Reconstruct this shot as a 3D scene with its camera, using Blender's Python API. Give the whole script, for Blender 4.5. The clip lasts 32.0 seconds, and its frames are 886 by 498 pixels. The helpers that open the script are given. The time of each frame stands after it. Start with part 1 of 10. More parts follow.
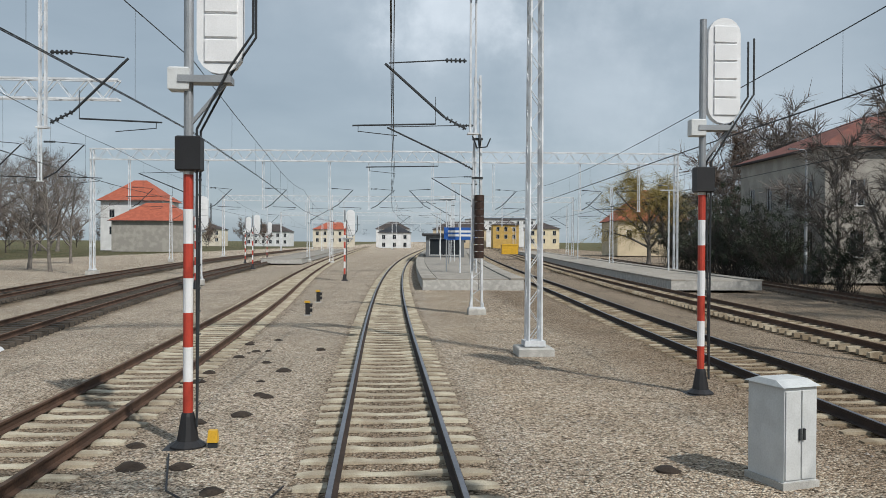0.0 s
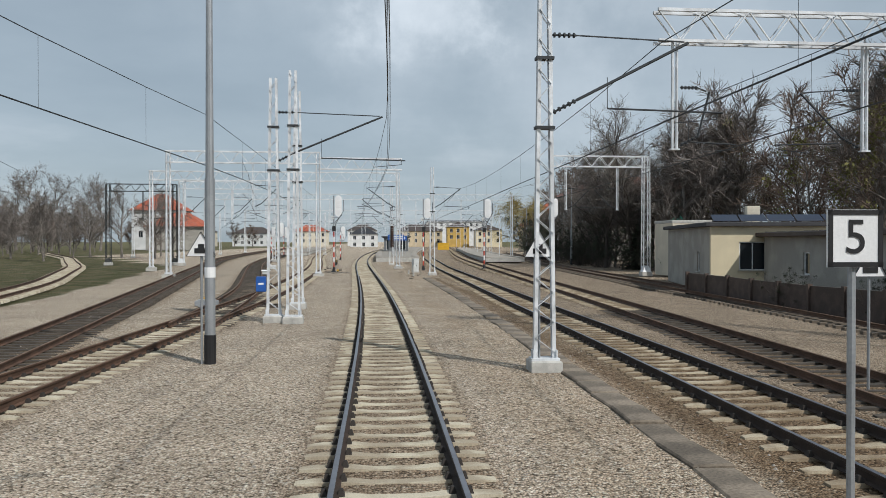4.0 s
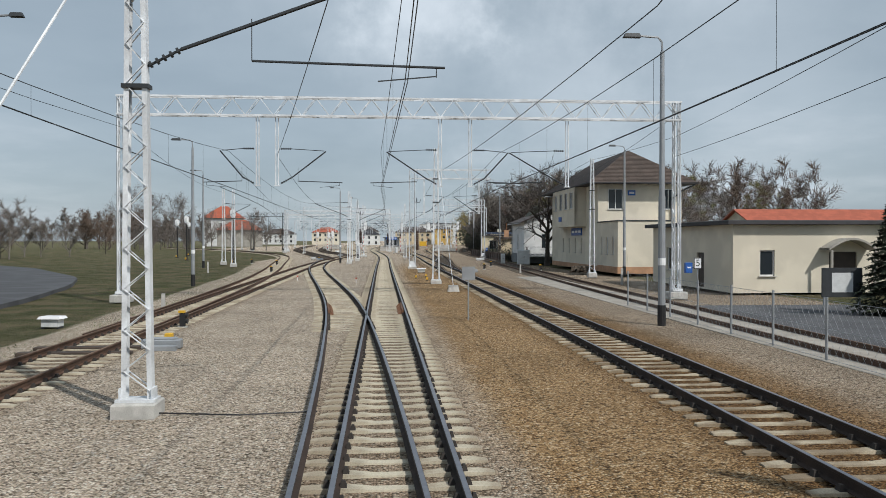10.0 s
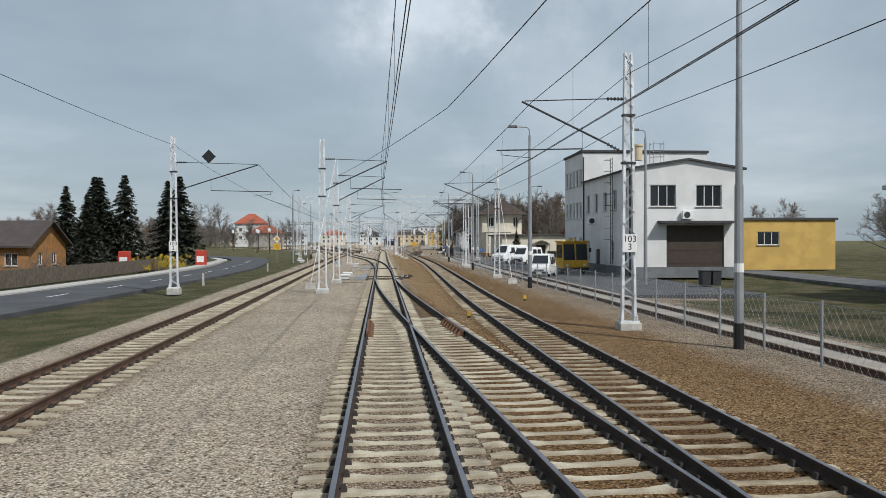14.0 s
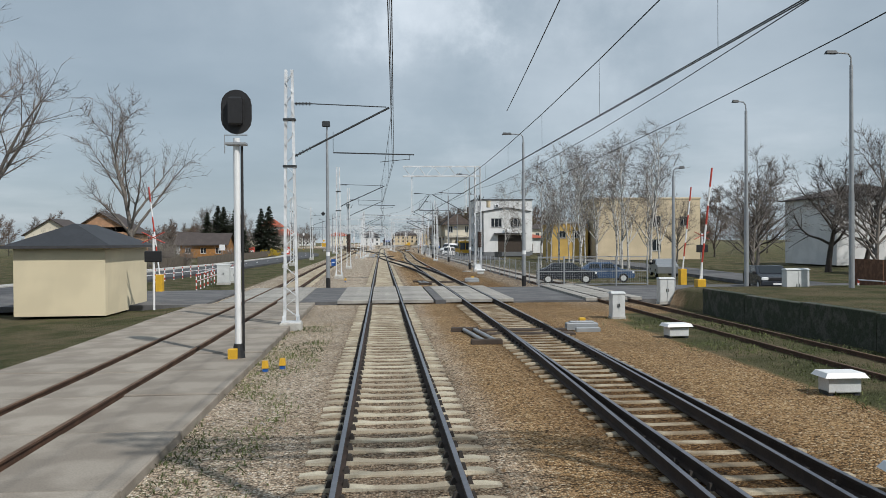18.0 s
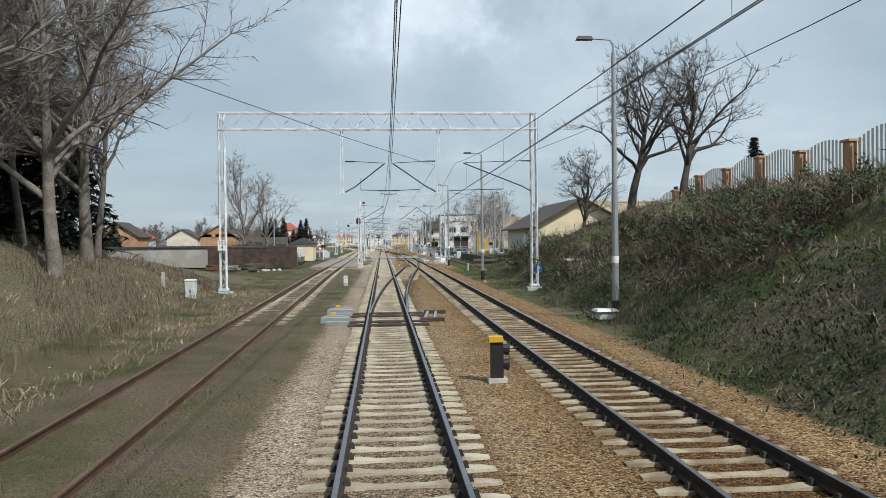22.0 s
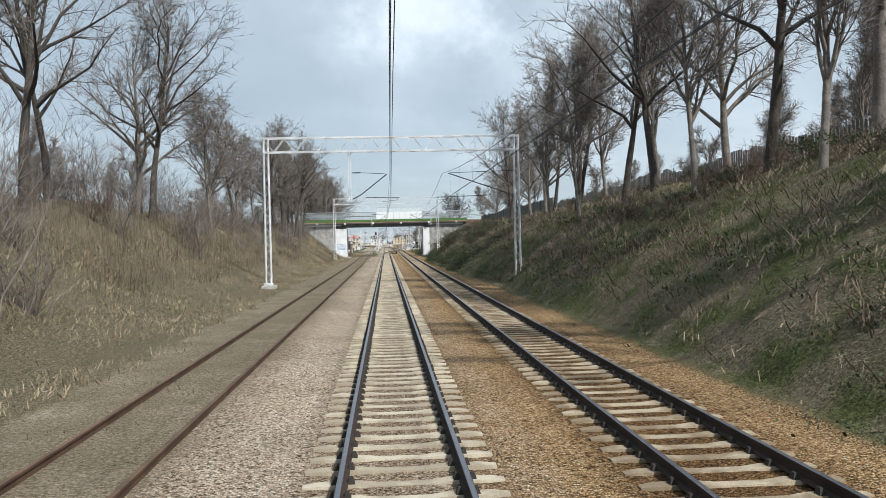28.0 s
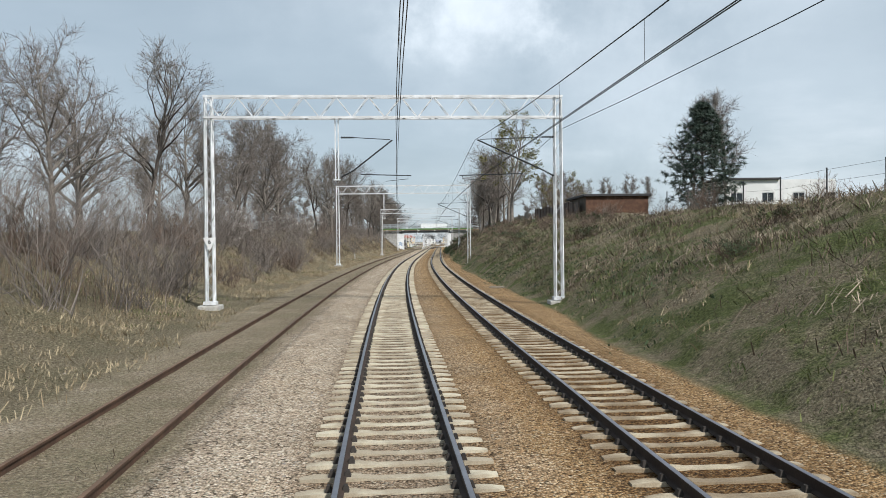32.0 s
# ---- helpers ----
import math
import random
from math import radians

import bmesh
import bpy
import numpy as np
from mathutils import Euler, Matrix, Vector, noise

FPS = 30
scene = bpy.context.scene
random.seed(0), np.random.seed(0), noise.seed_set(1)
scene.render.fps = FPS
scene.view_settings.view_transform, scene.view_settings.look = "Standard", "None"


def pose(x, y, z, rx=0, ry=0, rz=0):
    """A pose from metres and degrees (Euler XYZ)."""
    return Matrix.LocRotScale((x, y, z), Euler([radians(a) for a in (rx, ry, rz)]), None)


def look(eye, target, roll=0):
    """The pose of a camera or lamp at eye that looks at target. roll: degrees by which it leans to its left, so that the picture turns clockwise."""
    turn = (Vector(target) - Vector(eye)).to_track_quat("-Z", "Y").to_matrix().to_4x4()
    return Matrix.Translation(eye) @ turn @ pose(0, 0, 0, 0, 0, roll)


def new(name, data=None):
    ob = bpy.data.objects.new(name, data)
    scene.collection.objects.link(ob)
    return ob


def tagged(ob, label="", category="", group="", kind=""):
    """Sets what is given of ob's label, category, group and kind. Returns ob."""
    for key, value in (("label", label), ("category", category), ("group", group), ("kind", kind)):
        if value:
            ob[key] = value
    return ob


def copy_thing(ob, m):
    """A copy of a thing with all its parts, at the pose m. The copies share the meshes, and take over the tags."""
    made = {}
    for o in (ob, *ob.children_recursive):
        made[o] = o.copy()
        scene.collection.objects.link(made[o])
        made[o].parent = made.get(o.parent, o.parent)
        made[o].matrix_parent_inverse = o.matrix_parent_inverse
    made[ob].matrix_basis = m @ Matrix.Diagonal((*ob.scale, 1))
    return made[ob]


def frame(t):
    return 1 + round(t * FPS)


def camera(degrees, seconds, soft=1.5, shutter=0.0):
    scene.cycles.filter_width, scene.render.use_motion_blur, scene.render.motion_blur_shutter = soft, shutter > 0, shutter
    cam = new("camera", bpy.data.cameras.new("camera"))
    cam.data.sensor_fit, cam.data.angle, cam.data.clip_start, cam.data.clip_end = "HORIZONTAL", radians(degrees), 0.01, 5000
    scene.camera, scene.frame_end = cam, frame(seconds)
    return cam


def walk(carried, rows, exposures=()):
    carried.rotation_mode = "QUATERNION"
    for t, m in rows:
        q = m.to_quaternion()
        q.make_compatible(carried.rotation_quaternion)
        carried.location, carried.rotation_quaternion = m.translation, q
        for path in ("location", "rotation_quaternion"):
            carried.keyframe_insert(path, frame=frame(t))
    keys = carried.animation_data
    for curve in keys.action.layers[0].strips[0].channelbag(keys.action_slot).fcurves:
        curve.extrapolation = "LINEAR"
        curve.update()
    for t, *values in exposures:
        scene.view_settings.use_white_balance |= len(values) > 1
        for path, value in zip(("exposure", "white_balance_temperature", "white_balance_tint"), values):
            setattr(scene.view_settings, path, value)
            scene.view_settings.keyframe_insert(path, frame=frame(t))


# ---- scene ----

# ---- camera and its line ----
# The line's bearing in degrees against the distance travelled in metres.
BEARING = [(-200, -2.18), (-180, -1.95), (-160, -1.71), (-140, -1.43), (-120, -1.1), (-100, -0.69), (-80, -0.18), (-60, 0.46), (-40, 1.22), (-20, 1.95), (0, 2.13), (20, 1.79), (40, 0.86), (60, -0.04), (80, -0.33), (100, -0.16), (120, 0.0), (140, 0.0), (620, 0.0), (640, 0.0), (660, 0.42), (680, 0.97), (700, 1.57), (720, 2.13), (740, 2.83), (760, 3.49), (780, 4.09), (800, 4.53), (820, 4.86), (840, 5.12), (860, 5.32), (880, 5.48), (900, 5.6), (920, 5.7), (940, 5.78), (960, 5.84), (980, 5.9), (1000, 5.95)]
LINE_S = np.arange(-600.0, 1401.0, 2.0)
_b = np.radians(np.interp(LINE_S, [k[0] for k in BEARING], [k[1] for k in BEARING]))
_x = np.concatenate([[0], np.cumsum((np.sin(_b)[1:] + np.sin(_b)[:-1]))])
_y = np.concatenate([[0], np.cumsum(-(np.cos(_b)[1:] + np.cos(_b)[:-1]))])
LINE_X, LINE_Y = _x - np.interp(0, LINE_S, _x), _y - np.interp(0, LINE_S, _y)


def bearing(s):
    return float(np.interp(s, LINE_S, np.degrees(_b)))


def spot(s, off, z=0.0):
    """World place at distance s along the line, off metres to the right of it."""
    a = radians(bearing(s))
    return (float(np.interp(s, LINE_S, LINE_X)) + off * math.cos(a),
            float(np.interp(s, LINE_S, LINE_Y)) + off * math.sin(a), z)


def stand(s, off, z=0.0, turn=0.0):
    """Pose of a thing that faces along the line, its x to the right, its y ahead."""
    return pose(*spot(s, off, z), 0, 0, bearing(s) + turn)


EYE_OFF, EYE_Z = -0.193, 2.78
# seconds, distance, yaw against the line, pitch, roll
RIDE = [
    (0.0, 0.00, -4.395, -0.526, -0.29),
    (0.5, 8.24, -4.308, -0.521, -0.15),
    (1.0, 16.57, -4.314, -0.531, -0.09),
    (1.5, 25.01, -4.322, -0.575, 0.01),
    (2.0, 33.54, -4.333, -0.587, 0.11),
    (2.5, 42.17, -4.294, -0.593, 0.14),
    (3.0, 50.90, -4.285, -0.557, 0.12),
    (3.5, 59.73, -4.273, -0.543, 0.08),
    (4.0, 68.66, -4.252, -0.539, 0.02),
    (4.5, 77.70, -4.214, -0.539, -0.07),
    (5.0, 86.86, -4.151, -0.527, 0.09),
    (5.5, 96.15, -4.214, -0.545, 0.24),
    (6.0, 105.56, -4.192, -0.550, 0.52),
    (6.5, 115.12, -4.197, -0.515, 0.48),
    (7.0, 124.85, -4.222, -0.493, 0.28),
    (7.5, 134.77, -4.237, -0.480, 0.24),
    (8.0, 144.87, -4.198, -0.488, 0.16),
    (8.5, 155.15, -4.176, -0.492, -0.01),
    (9.0, 165.62, -4.246, -0.565, 0.09),
    (9.5, 176.27, -4.300, -0.592, 0.07),
    (10.0, 187.11, -4.307, -0.606, 0.02),
    (10.5, 198.11, -4.300, -0.622, 0.05),
    (11.0, 209.26, -4.286, -0.622, 0.03),
    (11.5, 220.55, -4.262, -0.588, -0.00),
    (12.0, 232.00, -4.266, -0.542, -0.03),
    (12.5, 243.56, -4.296, -0.528, 0.03),
    (13.0, 255.21, -4.310, -0.527, 0.22),
    (13.5, 266.96, -4.291, -0.540, 0.25),
    (14.0, 278.80, -4.293, -0.537, 0.17),
    (14.5, 290.73, -4.295, -0.536, 0.14),
    (15.0, 302.72, -4.299, -0.536, 0.15),
    (15.5, 314.78, -4.306, -0.539, 0.23),
    (16.0, 326.91, -4.283, -0.556, 0.12),
    (16.5, 339.12, -4.308, -0.521, 0.10),
    (17.0, 351.40, -4.337, -0.526, 0.30),
    (17.5, 363.77, -4.346, -0.522, 0.42),
    (18.0, 376.21, -4.329, -0.525, 0.41),
    (18.5, 388.77, -4.339, -0.512, 0.47),
    (19.0, 401.47, -4.348, -0.523, 0.42),
    (19.5, 414.33, -4.310, -0.517, 0.47),
    (20.0, 427.32, -4.261, -0.520, 0.53),
    (20.5, 440.50, -4.206, -0.524, 0.64),
    (21.0, 453.89, -4.213, -0.522, 0.77),
    (21.5, 467.48, -4.268, -0.544, 0.67),
    (22.0, 481.28, -4.258, -0.537, 0.69),
    (22.5, 495.25, -4.264, -0.556, 0.81),
    (23.0, 509.35, -4.279, -0.569, 0.89),
    (23.5, 523.56, -4.304, -0.540, 0.74),
    (24.0, 537.90, -4.302, -0.530, 0.75),
    (24.5, 552.36, -4.321, -0.527, 0.79),
    (25.0, 566.90, -4.306, -0.494, 0.69),
    (25.5, 581.55, -4.276, -0.503, 0.77),
    (26.0, 596.29, -4.290, -0.522, 0.97),
    (26.5, 611.12, -4.303, -0.529, 1.12),
    (27.0, 626.01, -4.321, -0.530, 1.22),
    (27.5, 640.96, -4.351, -0.527, 1.23),
    (28.0, 655.99, -4.338, -0.563, 1.23),
    (28.5, 671.10, -4.339, -0.521, 1.29),
    (29.0, 686.34, -4.325, -0.481, 1.46),
    (29.5, 701.70, -4.348, -0.463, 1.66),
    (30.0, 717.18, -4.374, -0.489, 1.55),
    (30.5, 732.78, -4.370, -0.498, 1.36),
    (31.0, 748.53, -4.374, -0.517, 1.07),
    (31.5, 764.42, -4.382, -0.526, 0.78),
    (32.0, 780.45, -4.373, -0.540, 0.59),
]
cam = camera(56.93, 32.0, soft=0.55)
walk(cam, [(t, pose(*spot(s, EYE_OFF, EYE_Z), 90 + p, r, bearing(s) + y)) for t, s, y, p, r in RIDE],
     exposures=((0.0, -0.08, 6320, 10), (20.5, -0.08, 6320, 10), (22.5, 0.20, 6260, 8), (25.5, 0.20, 6260, 8), (28.0, 0.36, 6300, 10), (30.5, 0.52, 6380, 10), (32.0, 0.30, 6380, 10)))

# ---- sky, sun, exposure ----
SUN_FROM = Vector((0.62, -0.785, 0.0)).normalized()
SUN_HIGH = radians(46)
world = bpy.data.worlds.new("overcast_sky")
scene.world = world
world.use_nodes = True
wn, wl = world.node_tree.nodes, world.node_tree.links
wn.clear()
w_out, w_bg = wn.new("ShaderNodeOutputWorld"), wn.new("ShaderNodeBackground")
w_sky = wn.new("ShaderNodeTexSky")
w_sky.sky_type, w_sky.sun_disc = "NISHITA", False
w_sky.sun_elevation, w_sky.sun_rotation = SUN_HIGH, math.atan2(SUN_FROM.x, SUN_FROM.y)
w_gain = wn.new("ShaderNodeMix")
w_gain.data_type, w_gain.blend_type = "RGBA", "MULTIPLY"
w_gain.inputs[0].default_value = 1.0
w_gain.inputs[7].default_value = (0.12, 0.12, 0.12, 1)
wl.new(w_sky.outputs[0], w_gain.inputs[6])
# broken cloud: soft grey masses with brighter billows, flattened towards the horizon
w_co, w_sep, w_map = wn.new("ShaderNodeTexCoord"), wn.new("ShaderNodeSeparateXYZ"), wn.new("ShaderNodeCombineXYZ")
wl.new(w_co.outputs["Generated"], w_sep.inputs[0])


def w_math(op, a, b=None):
    n = wn.new("ShaderNodeMath")
    n.operation = op
    for i, v in enumerate((a, b)):
        if v is None:
            continue
        if isinstance(v, (int, float)):
            n.inputs[i].default_value = v
        else:
            wl.new(v, n.inputs[i])
    return n.outputs[0]


w_up = w_math("ADD", w_math("MAXIMUM", w_sep.outputs[2], 0.0), 0.16)
wl.new(w_math("DIVIDE", w_sep.outputs[0], w_up), w_map.inputs[0])
wl.new(w_math("DIVIDE", w_sep.outputs[1], w_up), w_map.inputs[1])
w_n1, w_n2 = wn.new("ShaderNodeTexNoise"), wn.new("ShaderNodeTexNoise")
for n, sc, det in ((w_n1, 0.75, 8), (w_n2, 0.28, 4)):
    n.inputs["Scale"].default_value, n.inputs["Detail"].default_value = sc, det
    n.inputs["Roughness"].default_value = 0.55
    wl.new(w_map.outputs[0], n.inputs["Vector"])
w_mixn = w_math("ADD", w_math("MULTIPLY", w_n1.outputs[0], 0.6), w_math("MULTIPLY", w_n2.outputs[0], 0.4))
w_ramp = wn.new("ShaderNodeValToRGB")
w_ramp.color_ramp.elements[0].position, w_ramp.color_ramp.elements[0].color = 0.34, (0.385, 0.47, 0.535, 1)
w_ramp.color_ramp.elements[1].position, w_ramp.color_ramp.elements[1].color = 0.68, (0.73, 0.80, 0.86, 1)
e = w_ramp.color_ramp.elements.new(0.52)
e.color = (0.49, 0.58, 0.645, 1)
wl.new(w_mixn, w_ramp.inputs[0])
w_mix = wn.new("ShaderNodeMix")
w_mix.data_type = "RGBA"
w_mix.inputs[0].default_value = 0.85
wl.new(w_gain.outputs[2], w_mix.inputs[6])
wl.new(w_ramp.outputs[0], w_mix.inputs[7])
# bright sky patches; the strongest, down the line, stands in for a window reflection
w_lit = w_mix.outputs[2]
w_rag = wn.new("ShaderNodeTexNoise")
w_rag.inputs["Scale"].default_value, w_rag.inputs["Detail"].default_value, w_rag.inputs["Roughness"].default_value = 9.0, 7, 0.6
wl.new(w_co.outputs["Generated"], w_rag.inputs["Vector"])
# the strongest first, then fainter, lighter cloud areas around it
for azimuth, height, inner, outer, gain in ((3.2, 16.5, 0.02, 0.11, 0.25), (2.0, 13.0, 0.02, 0.15, 0.09), (12.5, 10.5, 0.01, 0.16, 0.13), (24, 12, 0.02, 0.26, 0.09), (-5, 24, 0.05, 0.25, 0.10), (17, 24, 0.05, 0.24, 0.14)):
    d = Vector((math.sin(radians(azimuth)) * math.cos(radians(height)), math.cos(radians(azimuth)) * math.cos(radians(height)), math.sin(radians(height))))
    w_far = wn.new("ShaderNodeVectorMath")
    w_far.operation = "DISTANCE"
    w_far.inputs[1].default_value = d
    wl.new(w_co.outputs["Generated"], w_far.inputs[0])
    w_soft = wn.new("ShaderNodeMapRange")
    w_soft.interpolation_type = "SMOOTHSTEP"
    w_soft.inputs[1].default_value, w_soft.inputs[2].default_value = outer, inner
    wl.new(w_math("ADD", w_far.outputs["Value"], w_math("MULTIPLY", w_math("SUBTRACT", w_rag.outputs[0], 0.5), 0.24)), w_soft.inputs[0])
    w_add = wn.new("ShaderNodeMix")
    w_add.data_type, w_add.blend_type = "RGBA", "ADD"
    w_add.inputs[7].default_value = (gain, gain * 0.98, gain * 0.96, 1)
    wl.new(w_soft.outputs[0], w_add.inputs[0])
    wl.new(w_lit, w_add.inputs[6])
    w_lit = w_add.outputs[2]
wl.new(w_lit, w_bg.inputs[0])
w_bg.inputs[1].default_value = 0.86
wl.new(w_bg.outputs[0], w_out.inputs[0])

sun = new("sun", bpy.data.lights.new("sun", "SUN"))
sun.data.energy, sun.data.angle, sun.data.color = 3.7, radians(1.0), (1.0, 0.95, 0.87)
sun.matrix_world = look((0, 0, 60), Vector((0, 0, 60)) - (SUN_FROM * math.cos(SUN_HIGH) + Vector((0, 0, math.sin(SUN_HIGH)))))
scene.view_settings.exposure = 0.0

# ---- materials ----
def material(name, base, rough=0.8, metal=0.0, vary=0.15, scale=3.0, fine=40.0, bump=0.2, second=None, spread=(0.45, 0.6), depth=0.01, per_object=0.0):
    """Painted or raw surface: two tones of base by large noise, grain by fine noise, bump from the grain."""
    m = bpy.data.materials.new(name)
    m.use_nodes = True
    nt = m.node_tree
    b = nt.nodes["Principled BSDF"]
    b.inputs["Roughness"].default_value, b.inputs["Metallic"].default_value = rough, metal
    co = nt.nodes.new("ShaderNodeTexCoord")
    n1, n2 = nt.nodes.new("ShaderNodeTexNoise"), nt.nodes.new("ShaderNodeTexNoise")
    n1.inputs["Scale"].default_value, n1.inputs["Detail"].default_value = scale, 4
    n2.inputs["Scale"].default_value, n2.inputs["Detail"].default_value = fine, 3
    nt.links.new(co.outputs["Object"], n1.inputs["Vector"])
    nt.links.new(co.outputs["Object"], n2.inputs["Vector"])
    r = nt.nodes.new("ShaderNodeValToRGB")
    r.color_ramp.elements[0].position, r.color_ramp.elements[1].position = spread
    other = second or tuple(c * (1 - vary) for c in base)
    r.color_ramp.elements[0].color, r.color_ramp.elements[1].color = (*other, 1), (*base, 1)
    nt.links.new(n1.outputs[0], r.inputs[0])
    mx = nt.nodes.new("ShaderNodeMix")
    mx.data_type, mx.blend_type = "RGBA", "MULTIPLY"
    mx.inputs[0].default_value = min(1.0, vary * 2.5)
    gr = nt.nodes.new("ShaderNodeValToRGB")
    gr.color_ramp.elements[0].position, gr.color_ramp.elements[1].position = 0.3, 0.6
    gr.color_ramp.elements[0].color = (0.6, 0.6, 0.6, 1)
    nt.links.new(n2.outputs[0], gr.inputs[0])
    nt.links.new(r.outputs[0], mx.inputs[6])
    nt.links.new(gr.outputs[0], mx.inputs[7])
    out = mx.outputs[2]
    if per_object:
        oi, hv = nt.nodes.new("ShaderNodeObjectInfo"), nt.nodes.new("ShaderNodeHueSaturation")
        mr = nt.nodes.new("ShaderNodeMapRange")
        mr.inputs[3].default_value, mr.inputs[4].default_value = 1 - per_object, 1 + per_object
        nt.links.new(oi.outputs["Random"], mr.inputs[0])
        nt.links.new(mr.outputs[0], hv.inputs["Value"])
        nt.links.new(out, hv.inputs["Color"])
        out = hv.outputs[0]
    nt.links.new(out, b.inputs["Base Color"])
    if bump:
        bp = nt.nodes.new("ShaderNodeBump")
        bp.inputs["Strength"].default_value, bp.inputs["Distance"].default_value = bump, depth
        nt.links.new(n2.outputs[0], bp.inputs["Height"])
        nt.links.new(bp.outputs[0], b.inputs["Normal"])
    return m


def ground_material():
    """Gravel, rust-stained gravel, grass and dry earth, mixed by the sheet's own zones."""
    m = bpy.data.materials.new("ground_cover")
    m.use_nodes = True
    nt = m.node_tree
    N, Lk = nt.nodes.new, nt.links.new
    b = nt.nodes["Principled BSDF"]
    b.inputs["Roughness"].default_value = 0.95
    b.inputs["Specular IOR Level"].default_value = 0.15
    co = N("ShaderNodeTexCoord")
    pos = co.outputs["Object"]

    def noise_of(scale, detail=4, rough=0.6):
        n = N("ShaderNodeTexNoise")
        n.inputs["Scale"].default_value, n.inputs["Detail"].default_value, n.inputs["Roughness"].default_value = scale, detail, rough
        Lk(pos, n.inputs["Vector"])
        return n.outputs[0]

    def ramp(fac, stops):
        r = N("ShaderNodeValToRGB")
        while len(r.color_ramp.elements) < len(stops):
            r.color_ramp.elements.new(0.5)
        for el, (p, c) in zip(r.color_ramp.elements, stops):
            el.position, el.color = p, (*c, 1)
        Lk(fac, r.inputs[0])
        return r.outputs[0]

    def mix(fac, a, c, blend="MIX"):
        x = N("ShaderNodeMix")
        x.data_type, x.blend_type = "RGBA", blend
        if isinstance(fac, (int, float)):
            x.inputs[0].default_value = fac
        else:
            Lk(fac, x.inputs[0])
        Lk(a, x.inputs[6])
        Lk(c, x.inputs[7])
        return x.outputs[2]

    vo, vo2 = N("ShaderNodeTexVoronoi"), N("ShaderNodeTexVoronoi")
    vo.inputs["Scale"].default_value, vo2.inputs["Scale"].default_value = 27.0, 11.0
    Lk(pos, vo.inputs["Vector"])
    Lk(pos, vo2.inputs["Vector"])
    sp, sp2 = N("ShaderNodeSeparateColor"), N("ShaderNodeSeparateColor")
    Lk(vo.outputs["Color"], sp.inputs[0])
    Lk(vo2.outputs["Color"], sp2.inputs[0])
    both = N("ShaderNodeMath")
    both.operation = "MULTIPLY_ADD"
    both.inputs[1].default_value = 0.14
    Lk(sp2.outputs[0], both.inputs[0])
    less = N("ShaderNodeMath")
    less.operation = "MULTIPLY"
    less.inputs[1].default_value = 0.86
    Lk(sp.outputs[0], less.inputs[0])
    Lk(less.outputs[0], both.inputs[2])
    stone = both.outputs[0]
    grey = ramp(stone, [(0.06, (0.11, 0.083, 0.058)), (0.22, (0.43, 0.35, 0.26)), (0.55, (0.605, 0.492, 0.382)), (0.78, (0.76, 0.66, 0.525)), (0.93, (0.90, 0.83, 0.71))])
    rust = ramp(stone, [(0.08, (0.085, 0.048, 0.022)), (0.28, (0.30, 0.18, 0.082)), (0.58, (0.44, 0.28, 0.135)), (0.8, (0.57, 0.40, 0.22)), (0.95, (0.70, 0.56, 0.38))])
    gaps = ramp(vo.outputs["Distance"], [(0.0, (1, 1, 1)), (0.5, (0.9, 0.9, 0.9)), (0.8, (0.35, 0.35, 0.35))])
    at = N("ShaderNodeAttribute")
    at.attribute_name = "zone"
    zs = N("ShaderNodeSeparateColor")
    Lk(at.outputs["Color"], zs.inputs[0])
    wob = noise_of(0.6, 5)

    def edge(z, lo=0.35, hi=0.65, amount=0.5):
        a1, a2 = N("ShaderNodeMath"), N("ShaderNodeMath")
        a1.operation, a2.operation = "MULTIPLY_ADD", "MULTIPLY_ADD"
        Lk(wob, a1.inputs[0])
        a1.inputs[1].default_value, a1.inputs[2].default_value = amount, -amount / 2
        a2.operation = "ADD"
        Lk(z, a2.inputs[0])
        Lk(a1.outputs[0], a2.inputs[1])
        mr = N("ShaderNodeMapRange")
        mr.inputs[1].default_value, mr.inputs[2].default_value = lo, hi
        Lk(a2.outputs[0], mr.inputs[0])
        return mr.outputs[0]

    patch = ramp(noise_of(0.35, 5), [(0.35, (0.80, 0.80, 0.80)), (0.6, (1, 1, 1))])
    gravel = mix(1.0, mix(edge(zs.outputs[0], 0.2, 0.9), grey, rust), gaps, "MULTIPLY")
    gravel = mix(1.0, gravel, patch, "MULTIPLY")
    # soiled ballast, with the shade between sleepers painted into the same darkening
    dirt_and_shade = ramp(noise_of(9.0, 5, 0.7), [(0.3, (0.62, 0.55, 0.47)), (0.6, (0.36, 0.30, 0.24))])
    gravel = mix(at.outputs["Alpha"], gravel, mix(1.0, gravel, dirt_and_shade, "MULTIPLY"))
    earth = ramp(noise_of(22.0, 5, 0.75), [(0.3, (0.10, 0.075, 0.055)), (0.55, (0.21, 0.165, 0.12)), (0.75, (0.34, 0.29, 0.23))])
    blade = noise_of(14.0, 6, 0.75)
    grass = mix(ramp(noise_of(0.5, 5), [(0.4, (0, 0, 0)), (0.62, (1, 1, 1))]), ramp(blade, [(0.3, (0.04, 0.046, 0.02)), (0.7, (0.125, 0.135, 0.06))]),
                ramp(blade, [(0.3, (0.10, 0.085, 0.05)), (0.7, (0.24, 0.20, 0.12))]))
    fresh, gate = N("ShaderNodeMath"), N("ShaderNodeMapRange")
    gate.inputs[1].default_value, gate.inputs[2].default_value, gate.inputs[3].default_value = 0.35, 0.65, 0.15
    Lk(zs.outputs[0], gate.inputs[0])
    fresh.operation = "MULTIPLY"
    Lk(gate.outputs[0], fresh.inputs[1])
